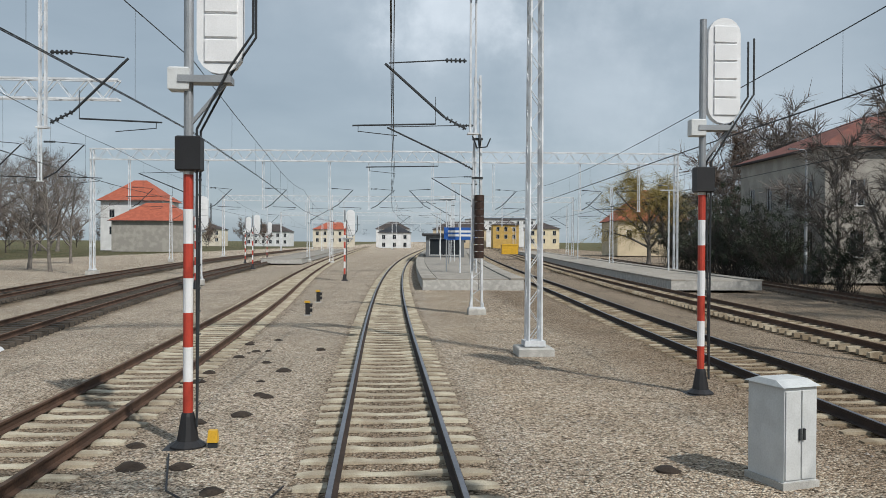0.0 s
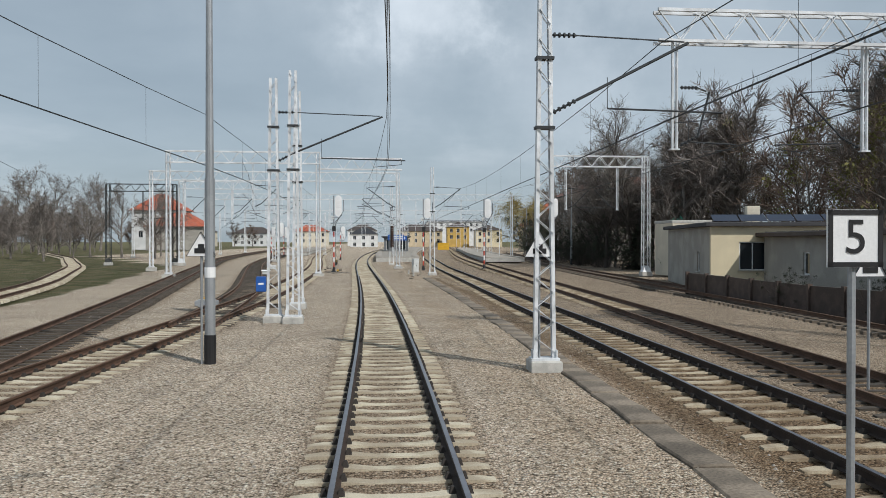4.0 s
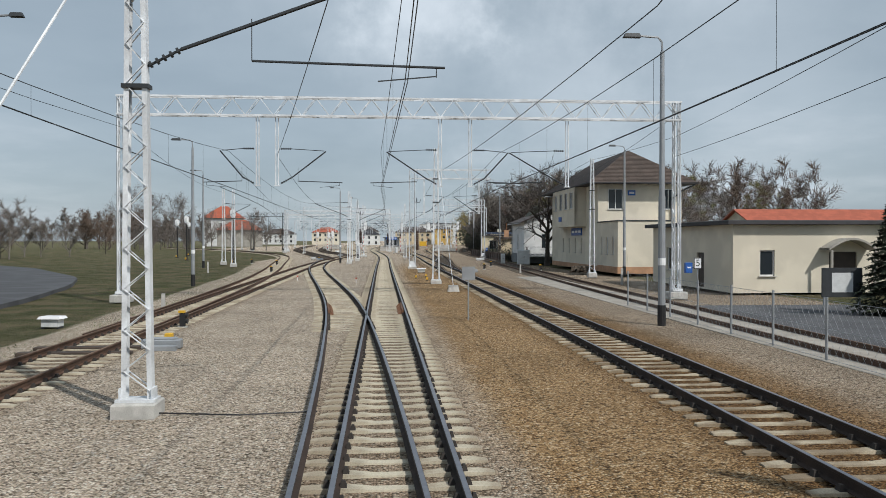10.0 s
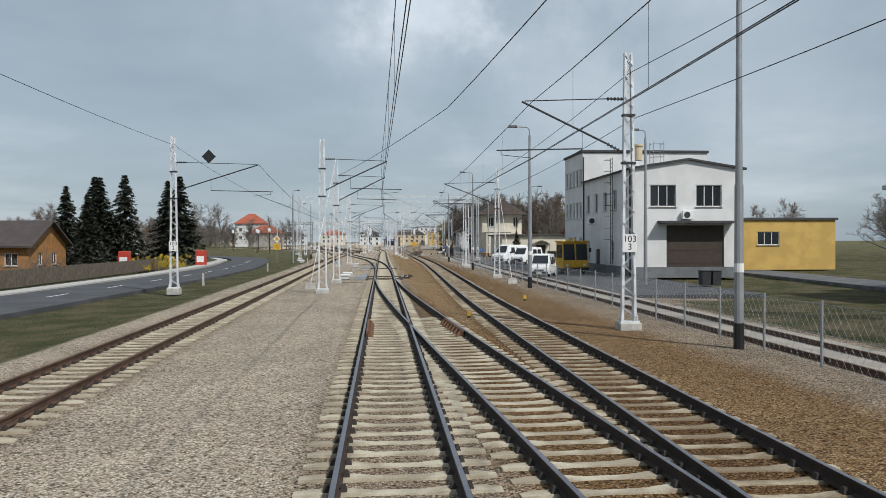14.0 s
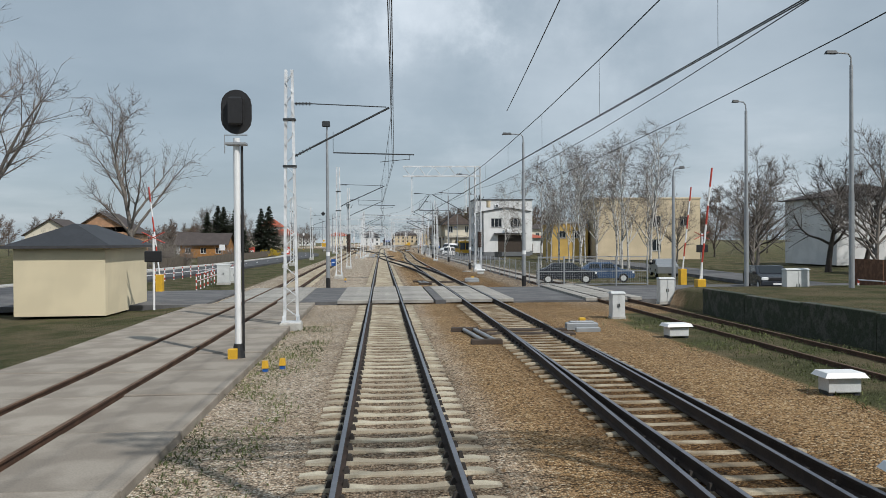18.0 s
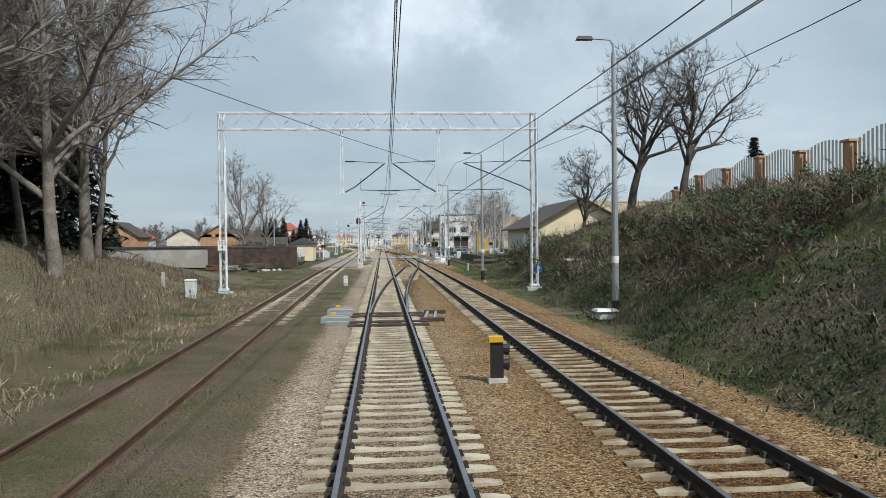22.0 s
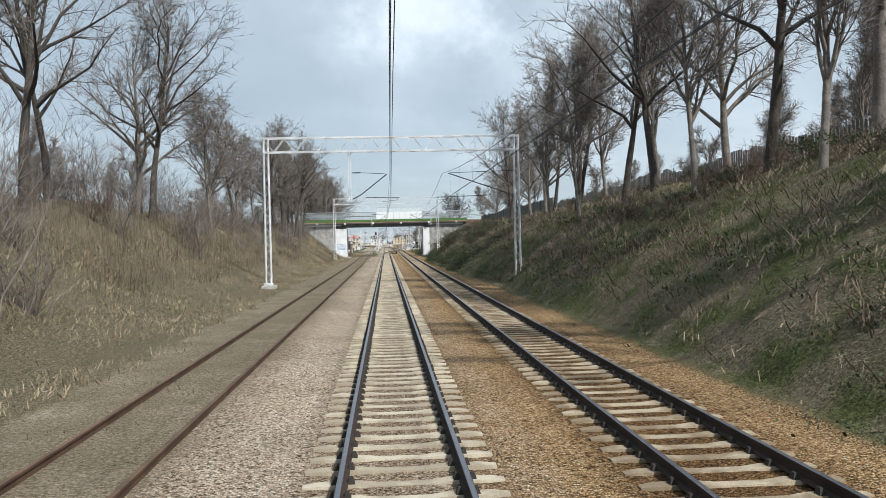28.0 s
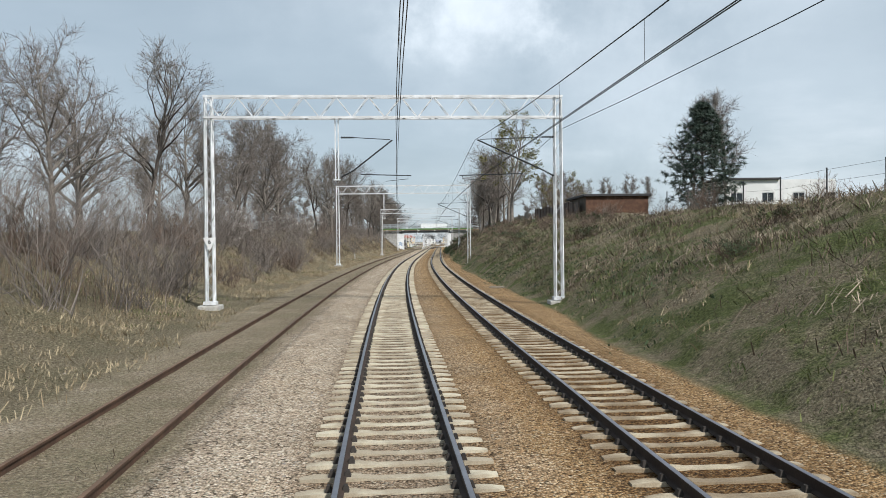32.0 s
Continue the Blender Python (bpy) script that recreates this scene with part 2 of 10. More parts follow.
    Lk(ramp(noise_of(0.45, 7, 0.7), [(0.43, (0, 0, 0)), (0.56, (1, 1, 1))]), fresh.inputs[0])
    dry = mix(fresh.outputs[0], ramp(blade, [(0.34, (0.05, 0.042, 0.029)), (0.46, (0.175, 0.147, 0.10)), (0.56, (0.28, 0.24, 0.165)), (0.68, (0.47, 0.41, 0.295))]),
              ramp(blade, [(0.34, (0.026, 0.034, 0.013)), (0.5, (0.105, 0.125, 0.045)), (0.66, (0.22, 0.24, 0.10))]))
    grass = mix(edge(at.outputs["Alpha"], 0.6, 0.9, 0.3), grass, earth)
    col = mix(edge(zs.outputs[1]), gravel, grass)
    col = mix(edge(zs.outputs[2]), col, dry)
    Lk(col, b.inputs["Base Color"])
    hb = N("ShaderNodeMath")
    hb.operation = "MULTIPLY_ADD"
    Lk(vo.outputs["Distance"], hb.inputs[0])
    hb.inputs[1].default_value = -1.0
    Lk(stone, hb.inputs[2])
    bp, rough_bump = N("ShaderNodeBump"), N("ShaderNodeBump")
    bp.inputs["Strength"].default_value, bp.inputs["Distance"].default_value = 1.0, 0.04
    rough_bump.inputs["Distance"].default_value = 0.25
    overgrown = N("ShaderNodeMath")
    overgrown.operation = "MAXIMUM"
    Lk(zs.outputs[1], overgrown.inputs[0])
    Lk(zs.outputs[2], overgrown.inputs[1])
    Lk(overgrown.outputs[0], rough_bump.inputs["Strength"])
    Lk(noise_of(3.2, 7, 0.72), rough_bump.inputs["Height"])
    Lk(rough_bump.outputs[0], bp.inputs["Normal"])
    Lk(hb.outputs[0], bp.inputs["Height"])
    Lk(bp.outputs[0], b.inputs["Normal"])
    return m


GROUND = ground_material()
CONCRETE = material("sleeper_concrete", (0.54, 0.49, 0.38), 0.9, vary=0.25, scale=1.6, fine=45, second=(0.36, 0.31, 0.23), bump=0.5)
CONCRETE_R = material("rust_stained_sleepers", (0.45, 0.385, 0.28), 0.9, vary=0.3, scale=1.6, fine=45, second=(0.24, 0.185, 0.12), bump=0.5)
TIMBER = material("tarred_turnout_timbers", (0.085, 0.07, 0.055), 0.9, vary=0.35, scale=2, fine=30)
PLINTH = material("pale_concrete", (0.52, 0.51, 0.48), 0.9, vary=0.2, scale=4, fine=50)
PANEL = material("crossing_concrete", (0.37, 0.34, 0.295), 0.9, vary=0.2, scale=1.5, fine=45, per_object=0.12)
RAIL_SIDE = material("rusty_rail_steel", (0.046, 0.029, 0.021), 0.85, 0.0, vary=0.3, scale=2.0, fine=30)
RAIL_OLD = material("brown_rusted_rail", (0.125, 0.07, 0.045), 0.8, 0.15, vary=0.3, scale=2.0, fine=30)
RAIL_TOP = material("worn_rail_head", (0.26, 0.26, 0.29), 0.34, 0.85, vary=0.15, scale=1.0, fine=8, bump=0.05)
RUST_TOP = material("rusty_rail_head", (0.20, 0.125, 0.08), 0.7, 0.3, vary=0.3, scale=1.0, fine=20, bump=0.1)
CLIP = material("dark_clip_steel", (0.032, 0.026, 0.022), 0.8, 0.1)
GALV = material("galvanised_white_steel", (0.78, 0.81, 0.84), 0.5, 0.05, vary=0.12, scale=1.5, fine=30, bump=0.1, second=(0.60, 0.62, 0.64))
TUBE = material("grey_lamp_steel", (0.36, 0.38, 0.40), 0.5, 0.4, vary=0.12, scale=1.5)
OLD_STEEL = material("blackened_old_steel", (0.05, 0.055, 0.055), 0.7, 0.2, vary=0.3)
DARK = material("dark_fittings", (0.045, 0.05, 0.055), 0.6, 0.3)
WIRE = material("tarnished_copper_wire", (0.045, 0.05, 0.055), 0.6, 0.5, bump=0)
BLACK = material("black_paint", (0.018, 0.018, 0.02), 0.5)
RED = material("red_paint", (0.52, 0.06, 0.035), 0.5, vary=0.15)
WHITE = material("white_paint", (0.80, 0.81, 0.82), 0.45, vary=0.06, scale=2)
YELLOW = material("yellow_paint", (0.72, 0.42, 0.03), 0.5)
BLUE = material("blue_paint", (0.02, 0.11, 0.42), 0.5)
RUSTY = material("rusted_steel", (0.20, 0.10, 0.055), 0.8, 0.2, vary=0.35, scale=4)
CABINET = material("pale_grey_cabinet", (0.62, 0.64, 0.64), 0.5, vary=0.1)
WEIGHT = material("rusty_brown_weights", (0.06, 0.033, 0.024), 0.75, 0.2, vary=0.3, scale=6)
WOOD = material("weathered_timber", (0.16, 0.13, 0.10), 0.9, vary=0.3, scale=3, fine=30)
ASPHALT = material("worn_asphalt", (0.085, 0.088, 0.095), 0.9, vary=0.25, scale=0.5, fine=60, second=(0.06, 0.062, 0.068))

# ---- kit for building meshes ----
class Shape:
    """Collects faces, then becomes one mesh."""

    def __init__(self):
        self.v, self.f = [], []

    def add(self, verts, faces):
        k = len(self.v)
        self.v.extend(verts)
        self.f.extend(tuple(i + k for i in f) for f in faces)
        return self

    def box(self, c, d, turn=0.0, bev=0.0):
        x, y, z = (q / 2 for q in d)
        ca, sa = math.cos(radians(turn)), math.sin(radians(turn))

        def put(px, py, pz):
            return (c[0] + px * ca - py * sa, c[1] + px * sa + py * ca, c[2] + pz)
        if not bev:
            vs = [put(i * x, j * y, k * z) for k in (-1, 1) for i, j in ((-1, -1), (1, -1), (1, 1), (-1, 1))]
            return self.add(vs, [(3, 2, 1, 0), (4, 5, 6, 7), (0, 1, 5, 4), (1, 2, 6, 5), (2, 3, 7, 6), (3, 0, 4, 7)])
        rings = []
        for zz, q in ((-z, bev), (-z + bev, 0), (z - bev, 0), (z, bev)):
            rings.append([put(i * (x - (q if q else 0)) if True else 0, j * (y - q), zz) for i, j in ((-1, -1), (1, -1), (1, 1), (-1, 1))])
        vs = [p for r in rings for p in r]
        fs = [(3, 2, 1, 0), (12, 13, 14, 15)]
        for k in range(3):
            for i in range(4):
                a, b2 = k * 4 + i, k * 4 + (i + 1) % 4
                fs.append((a, b2, b2 + 4, a + 4))
        return self.add(vs, fs)

    def rod(self, a, b, r, r2=None, n=8, caps=True):
        a, b = Vector(a), Vector(b)
        d = b - a
        if d.length < 1e-6:
            return self
        q = d.to_track_quat("Z", "Y")
        r2 = r if r2 is None else r2
        vs = []
        for p, rr in ((a, r), (b, r2)):
            for i in range(n):
                w = 2 * math.pi * (i + 0.5) / n
                vs.append(tuple(p + q @ Vector((math.cos(w) * rr, math.sin(w) * rr, 0))))
        fs = [(i, (i + 1) % n, n + (i + 1) % n, n + i) for i in range(n)]
        if caps:
            fs += [tuple(range(n - 1, -1, -1)), tuple(range(n, 2 * n))]
        return self.add(vs, fs)

    def bar(self, a, b, w, h):
        """A flat or square bar from a to b, w wide sideways and h deep."""
        a, b = Vector(a), Vector(b)
        q = (b - a).to_track_quat("Z", "Y")
        vs = []
        for p in (a, b):
            for i, j in ((-1, -1), (1, -1), (1, 1), (-1, 1)):
                vs.append(tuple(p + q @ Vector((i * w / 2, j * h / 2, 0))))
        return self.add(vs, [(3, 2, 1, 0), (4, 5, 6, 7), (0, 1, 5, 4), (1, 2, 6, 5), (2, 3, 7, 6), (3, 0, 4, 7)])

    def path(self, pts, r, n=6):
        """One bent tube through the points."""
        pts = [Vector(p) for p in pts]
        vs, fs = [], []
        side = (pts[1] - pts[0]).orthogonal().normalized()
        for k, p in enumerate(pts):
            d = (pts[min(k + 1, len(pts) - 1)] - pts[max(k - 1, 0)]).normalized()
            side = (side - d * side.dot(d)).normalized()
            up = d.cross(side)
            vs += [tuple(p + (side * math.cos(6.28319 * i / n) + up * math.sin(6.28319 * i / n)) * r) for i in range(n)]
            if k:
                a, b = (k - 1) * n, k * n
                fs += [(a + i, a + (i + 1) % n, b + (i + 1) % n, b + i) for i in range(n)]
        m = len(vs)
        return self.add(vs, fs + [tuple(range(n - 1, -1, -1)), tuple(range(m - n, m))])

    def prism(self, ring, z0, z1, top=None):
        """A ring of (x, y), raised from z0 to z1; top: ring at the top if it differs."""
        n = len(ring)
        top = top or ring
        vs = [(x, y, z0) for x, y in ring] + [(x, y, z1) for x, y in top]
        return self.add(vs, [tuple(range(n - 1, -1, -1)), tuple(range(n, 2 * n))] + [(i, (i + 1) % n, n + (i + 1) % n, n + i) for i in range(n)])

    def loft(self, prof, frames, closed=False):
        """Sweep a closed profile of (x, z) along frames (matrix each)."""
        n = len(prof)
        vs = []
        for m in frames:
            vs.extend(tuple(m @ Vector((x, 0, z))) for x, z in prof)
        fs = []
        for k in range(len(frames) - 1):
            for i in range(n):
                j = (i + 1) % n
                fs.append((k * n + i, k * n + j, (k + 1) * n + j, (k + 1) * n + i))
        fs += [tuple(range(n)), tuple(range((len(frames) - 1) * n + n - 1, (len(frames) - 1) * n - 1, -1))]
        return self.add(vs, fs)

    def turned(self, prof, n=16, at=(0, 0, 0)):
        """Lathe a profile of (radius, z)."""
        vs, fs = [], []
        for r, z in prof:
            for i in range(n):
                w = 2 * math.pi * i / n
                vs.append((at[0] + r * math.cos(w), at[1] + r * math.sin(w), at[2] + z))
        for k in range(len(prof) - 1):
            for i in range(n):
                j = (i + 1) % n
                fs.append((k * n + i, k * n + j, (k + 1) * n + j, (k + 1) * n + i))
        fs += [tuple(range(n - 1, -1, -1)), tuple(range((len(prof) - 1) * n, len(prof) * n))]
        return self.add(vs, fs)

    def mesh(self, name, mat, smooth=False):
        me = bpy.data.meshes.new(name)
        me.from_pydata(self.v, [], self.f)
        me.materials.append(mat)
        if smooth:
            me.polygons.foreach_set("use_smooth", [True] * len(me.polygons))
        me.update()
        return me


def part(name, shape, mat, parent=None, label="", smooth=False, kind=""):
    ob = new(name, shape.mesh(name, mat, smooth) if isinstance(shape, Shape) else shape)
    if parent:
        ob.parent = parent
    return tagged(ob, label=label, kind=kind)


def thing(name, label, category, m=None, group="", kind=""):
    ob = new(name)
    ob.empty_display_size = 0.3
    if m is not None:
        ob.matrix_world = m
    return tagged(ob, label, category, group, kind)


def solid(name, shape, mat, label, category, m=None, group="", kind="", smooth=False):
    ob = new(name, shape.mesh(name, mat, smooth))
    if m is not None:
        ob.matrix_world = m
    return tagged(ob, label, category, group, kind)


def text_mesh(words, size, mat, name="lettering"):
    cu = bpy.data.curves.new(name, "FONT")
    cu.body, cu.size, cu.align_x, cu.align_y, cu.extrude = words, size, "CENTER", "CENTER", 0.001
    ob = bpy.data.objects.new(name, cu)
    me = bpy.data.meshes.new_from_object(ob)
    me.materials.clear()
    me.materials.append(mat)
    bpy.data.objects.remove(ob)
    return me


def lettering(words, size, mat, parent, at=(0, 0, 0), rot=(90, 0, 0)):
    ob = new("lettering", text_mesh(words, size, mat))
    ob.parent = parent
    ob.matrix_basis = pose(*at, *rot)
    return ob

# ---- the ground sheet ----
BANK_LEFT = ((400, -0.35), (425, 1.8), (445, 3.2), (475, 4.6), (500, 6.0), (560, 5.4), (620, 5.4), (680, 4.2), (740, 2.8), (800, 2.4), (1400, 2.4))
FOOT_RIGHT = ((386, 9.2), (428, 9.0), (437, 9.0), (442, 7.6), (448, 8.0), (455, 8.0), (460, 6.9), (478, 6.9), (484, 9.0), (492, 9.0), (500, 7.2), (510, 8.3), (517, 8.2), (523, 6.3), (545, 5.9), (590, 6.4), (596, 8.3), (602, 8.2), (608, 6.6), (672, 6.6), (677, 7.5), (682, 7.4), (690, 6.4), (728, 6.8), (739, 7.3), (745, 7.2), (756, 6.1), (1400, 6.1))
BANK_RIGHT = ((386, -0.35), (400, 1.6), (412, 2.9), (419, 4.1), (427, 5.1), (460, 5.4), (500, 5.7), (560, 5.5), (600, 5.9), (640, 5.9), (665, 5.6), (697, 5.2), (718, 4.6), (750, 4.3), (800, 3.9), (1400, 3.9))


KNOTS = {}


def knots(table, s):
    """Value of a table of (distance, value) at s, read from half-metre steps."""
    if table not in KNOTS:
        KNOTS[table] = np.interp(np.arange(-700, 1401, 0.5), [k[0] for k in table], [k[1] for k in table]).tolist()
    return KNOTS[table][min(4200, max(0, int((s + 700) * 2)))]


def ease(a, b, x):
    q = min(1.0, max(0.0, (x - a) / (b - a)))
    return q * q * (3 - 2 * q)


def ground_z(s, off):
    z = -0.215
    if off < -8.0:
        top = knots(BANK_LEFT, s)
        z += (top + 0.215) * ease(-8.0, -18.0, off)
    elif off > 5.8:
        top = knots(BANK_RIGHT, s)
        foot = knots(FOOT_RIGHT, s)
        q = min(1.0, max(0.0, (off - foot) / (18.6 - foot)))
        z += (top + 0.215) * (1 - (1 - q) ** 1.7) * ease(0.0, 0.06, q)
        if 336 < s < 392:
            z = max(z, -0.215 + 0.9 * ease(13.2, 13.7, off))
    if s < 400 and (off < -9.2 or off > 12.5):
        z -= 0.12 * ease(0, 2, abs(off) - 9.5)
    rag = 0.16 * noise.noise(Vector((s * 0.9, off * 0.9, 8))) * (ease(7.5, 10, abs(off)) if s > 395 else 0)
    if off > 6.2 and s > 400:
        rag += (0.30 * noise.noise(Vector((s * 0.55, off * 0.5, 21))) + 0.16 * noise.noise(Vector((s * 1.7, off * 1.3, 4)))) * ease(0.2, 1.6, off - knots(FOOT_RIGHT, s))
    if s > 440 and -7.2 < off < -1.6:
        z += 0.075 * ease(440, 475, s) * ease(-7.2, -6.0, off) * (1 - ease(-2.6, -1.6, off))
    bump = noise.noise(Vector((s * 0.13, off * 0.2, 0)))
    wide = min(1.0, max(0.0, (abs(off) - 9) / 6)) * (1.0 if s > 400 else 0.25)
    return z + rag + bump * 0.35 * wide + 0.012 * noise.noise(Vector((s * 0.7, off * 1.1, 5)))


def ground_zone(s, off):
    """How far the ground is rust-stained gravel, grass, dry bank."""
    rust = 0.0
    if off > 0.2:
        rust = ease(0.6, 2.4, off) * max(0.32, ease(45, 125, s)) * (1 - 0.8 * ease(7.6, 9.2, off) * (1 - ease(322, 350, s)))
    if s > 330:
        rust = max(rust, 0.30)
    if s > 370 and off > 1:
        rust = max(rust, 0.75)
    left_edge = float(np.interp(s, (-700, -120, -40, 20, 60, 110, 160, 250, 330, 400, 1400), (-60, -60, -24, -18, -19, -13.5, -10.8, -9.2, -8.6, -8.8, -8.8)))
    if s > 376:
        grass_l = ease(-2.2, -3.6, off) * 0.52 if s < 470 else 0.0
    else:
        grass_l = 0.0
    grass = max(ease(left_edge, left_edge - 1.0, off), grass_l)
    right_edge = float(np.interp(s, (-700, -100, 20, 60, 150, 230, 238, 322, 340, 346, 1400), (60, 60, 30, 17.5, 22, 22, 14.2, 14.2, 13.0, 8.0, 6.4)))
    if s > 400:
        right_edge = min(knots(FOOT_RIGHT, s) - 0.5, 6.4)
    grass = max(grass, ease(right_edge, right_edge + 1.0, off))
    dry = 0.0
    if s > 400:
        dry = ease(400, 425, s) * ease(-5.6 if s > 470 else -8.0, -7.6 if s > 470 else -9.0, off)
        dry = max(dry, ease(395, 425, s) * ease(-2.2, -3.4, off) * 0.56)
        dry = max(dry, ease(395, 425, s) * ease(-0.5, 0.5, off - min(knots(FOOT_RIGHT, s), 6.9)) * (0.78 + 0.3 * noise.noise(Vector((s * 0.02, off * 0.1, 3)))))
    if s > 465 and -6.6 < off < -1.9:
        dry = max(dry, 0.27 * ease(465, 500, s) * (ease(-1.9, -3.0, off)))
    # track beds darkened: soiled ballast plus painted shade between the sleepers
    crib = 0.0
    for name, much in (("main", 0.72), ("right", 1.0), ("left", 0.7 if s < 465 else 0.3), ("far_right", 1.0), ("crossover_near", 0.8), ("crossover_right", 0.8), ("yard_left", 0.8), ("yard_far", 0.8)):
        d = abs(off - off_of(name, s)) if TRACKS[name][0][0] < s < TRACKS[name][-1][0] else 9
        crib = max(crib, much * (1 - ease(1.05, 1.6, d)))
    if off > 5.0:
        crib = max(crib, 0.55 * ease(5.2, 6.4, off) * (1 - ease(330, 350, s)))
    if 2 < s < 94:
        crib = max(crib, 1 - ease(0.1, 0.75, abs(off - 0.75 - (4.75 - (s - 3) / 91))))
    if 384 < s < 505 and -9.5 < off < -1.6:
        w = ease(384, 394, s) * (1 - ease(470, 505, s)) * ease(-1.6, -2.6, off)
        grass = max(grass, 0.66 * w)
        crib = max(crib, w * (0.72 + 0.5 * noise.noise(Vector((s * 0.35, off * 0.6, 14)))))
        dry *= 1 - 0.75 * w
    return rust, grass, dry, crib


def build_ground():
    ss = [-4000, -2500, -1500, -1000] + list(range(-700, -120, 20)) + list(range(-120, 400, 3)) + [400 + 1.25 * k for k in range(344)] + list(range(830, 860, 3)) + list(range(860, 1400, 30)) + [1400]
    half = [0, .6, 1.1, 1.5, 1.9, 2.4, 2.9, 3.4, 3.9, 4.4, 4.9, 5.4, 5.9, 6.5, 7, 7.6, 8.2, 8.8, 9.4, 10, 10.8, 11.6, 12.4, 13.1, 13.3, 13.6, 14.2, 15, 16, 17, 18, 19, 20.5, 22, 24, 26, 29, 33, 38, 45, 55, 70, 95, 140, 220, 400, 900, 2500]
    offs = [-o for o in half[:0:-1]] + half
    vs, cols, fs = [], [], []
    for s in ss:
        for o in offs:
            q = spot(max(-600, min(1400, s)), o, 0)
            y = q[1] + (-(s + 600) if s < -600 else 0)
            z = ground_z(s, o) if -600 < s < 1400 else -0.35
            vs.append((q[0], y, z))
            cols.append(ground_zone(s, o))
    n = len(offs)
    for i in range(len(ss) - 1):
        for j in range(n - 1):
            a = i * n + j
            fs.append((a, a + n, a + n + 1, a + 1))
    me = bpy.data.meshes.new("ground")
    me.from_pydata(vs, [], fs)
    me.materials.append(GROUND)
    la = me.color_attributes.new("zone", "FLOAT_COLOR", "POINT")
    la.data.foreach_set("color", np.array(cols, dtype=np.float32).ravel())
    me.polygons.foreach_set("use_smooth", [True] * len(me.polygons))
    tagged(new("ground", me), "pale grey and rust-stained ballast gravel, grass and dry earth banks", "ground", kind="structure")



# ---- the tracks ----
RAIL = [(-0.036, 0.0), (-0.036, -0.035), (-0.011, -0.05), (-0.011, -0.14), (-0.072, -0.158), (-0.075, -0.17), (0.075, -0.17), (0.072, -0.158), (0.011, -0.14), (0.011, -0.05), (0.036, -0.035), (0.036, 0.0)]
GAUGE = 0.7535
TRACKS = {
    "main": [(-420, 0), (960, 0)],
    "right": [(-420, 22), (-300, 18.5), (-150, 13.6), (-93, 11.8), (-46, 10.1), (-18, 8.5), (29, 6.85), (76, 6.3), (131, 6.3), (172, 6.2), (205, 5.5), (240, 4.65), (275, 4.5), (413, 4.5), (480, 4.2), (556, 4.05), (960, 4.0)],
    "far_right": [(-420, 31), (-150, 21.5), (-60, 16.6), (-25, 14.6), (19, 11.6), (63, 9.0), (90, 7.3), (112, 6.4), (125, 6.3)],
    "siding_right": [(-150, 36), (-60, 27.5), (-20, 22.5), (20, 19.3), (60, 16.7), (94, 14.9), (118, 13.8), (143, 12.9), (156, 12.6), (210, 11.6), (330, 11.2), (392, 10.9)],
    "left": [(-420, -32), (-300, -24), (-150, -13.0), (-93, -9.3), (-39, -5.8), (-16, -5.1), (23, -5.7), (60, -7.9), (95, -8.5), (150, -8.3), (222, -7.4), (292, -6.7), (330, -6.0), (405, -5.7), (470, -4.6), (552, -4.0), (656, -4.05), (766, -4.3), (960, -4.4)],
    "curve_left": [(-150, -86), (-80, -52), (-30, -33), (9, -22.6), (41, -17.2), (68, -14.6), (83, -13.2), (105, -11.0), (125, -9.5), (145, -8.7), (165, -8.25)],
    "crossover_left": [(75, -8.2), (95, -7.5), (108, -6.4), (120, -5.15), (135, -3.45), (153, -1.62), (175, -0.5), (192, -0.1), (206, 0)],
    "crossover_right": [(212, 0), (226, 0.22), (240, 0.85), (252, 1.55), (275, 3.05), (293, 4.05), (305, 4.4), (318, 4.5)],
    "crossover_near": [(349, 4.5), (363, 4.3), (375, 3.85), (389, 3.05), (413, 1.52), (427, 0.75), (440, 0.2), (452, 0)],
    "yard_left": [(-300, -34), (-150, -22), (-93, -17.5), (-60, -15.2), (-30, -12.6), (0, -9.4), (20, -7.2), (40, -6.5)],
    "yard_far": [(-300, -44), (-150, -31), (-93, -26), (-60, -22.5), (-30, -18.5), (0, -15.2), (20, -13), (45, -10.0), (62, -8.2)],
}


def off_exact(track, s):
    t = TRACKS[track]
    ks, ko = [k[0] for k in t], [k[1] for k in t]
    # smoothed between the knots
    return float(np.mean([np.interp(s + d, ks, ko) for d in (-8, -5, -2.5, 0, 2.5, 5, 8)])) if ks[0] + 8 < s < ks[-1] - 8 else float(np.interp(s, ks, ko))


OFF_TABLE = {name: [off_exact(name, t[0][0] + 0.5 * k) for k in range(int((t[-1][0] - t[0][0]) * 2) + 1)] for name, t in TRACKS.items()}


def off_of(track, s):
    """Offset of a track at s, read from half-metre steps."""
    tab = OFF_TABLE[track]
    q = min(len(tab) - 1.001, max(0.0, (s - TRACKS[track][0][0]) * 2))
    k = int(q)
    return tab[k] + (tab[k + 1] - tab[k]) * (q - k)


def along(track, s, side=0.0, z=0.0):
    o = off_of(track, s)
    slope = (off_of(track, s + 0.5) - off_of(track, s - 0.5)) if TRACKS[track][0][0] + 1 < s < TRACKS[track][-1][0] - 1 else 0.0
    m = stand(s, o, z)
    return m @ pose(0, 0, 0, 0, 0, math.degrees(math.atan(slope))) @ pose(side, 0, 0)


build_ground()


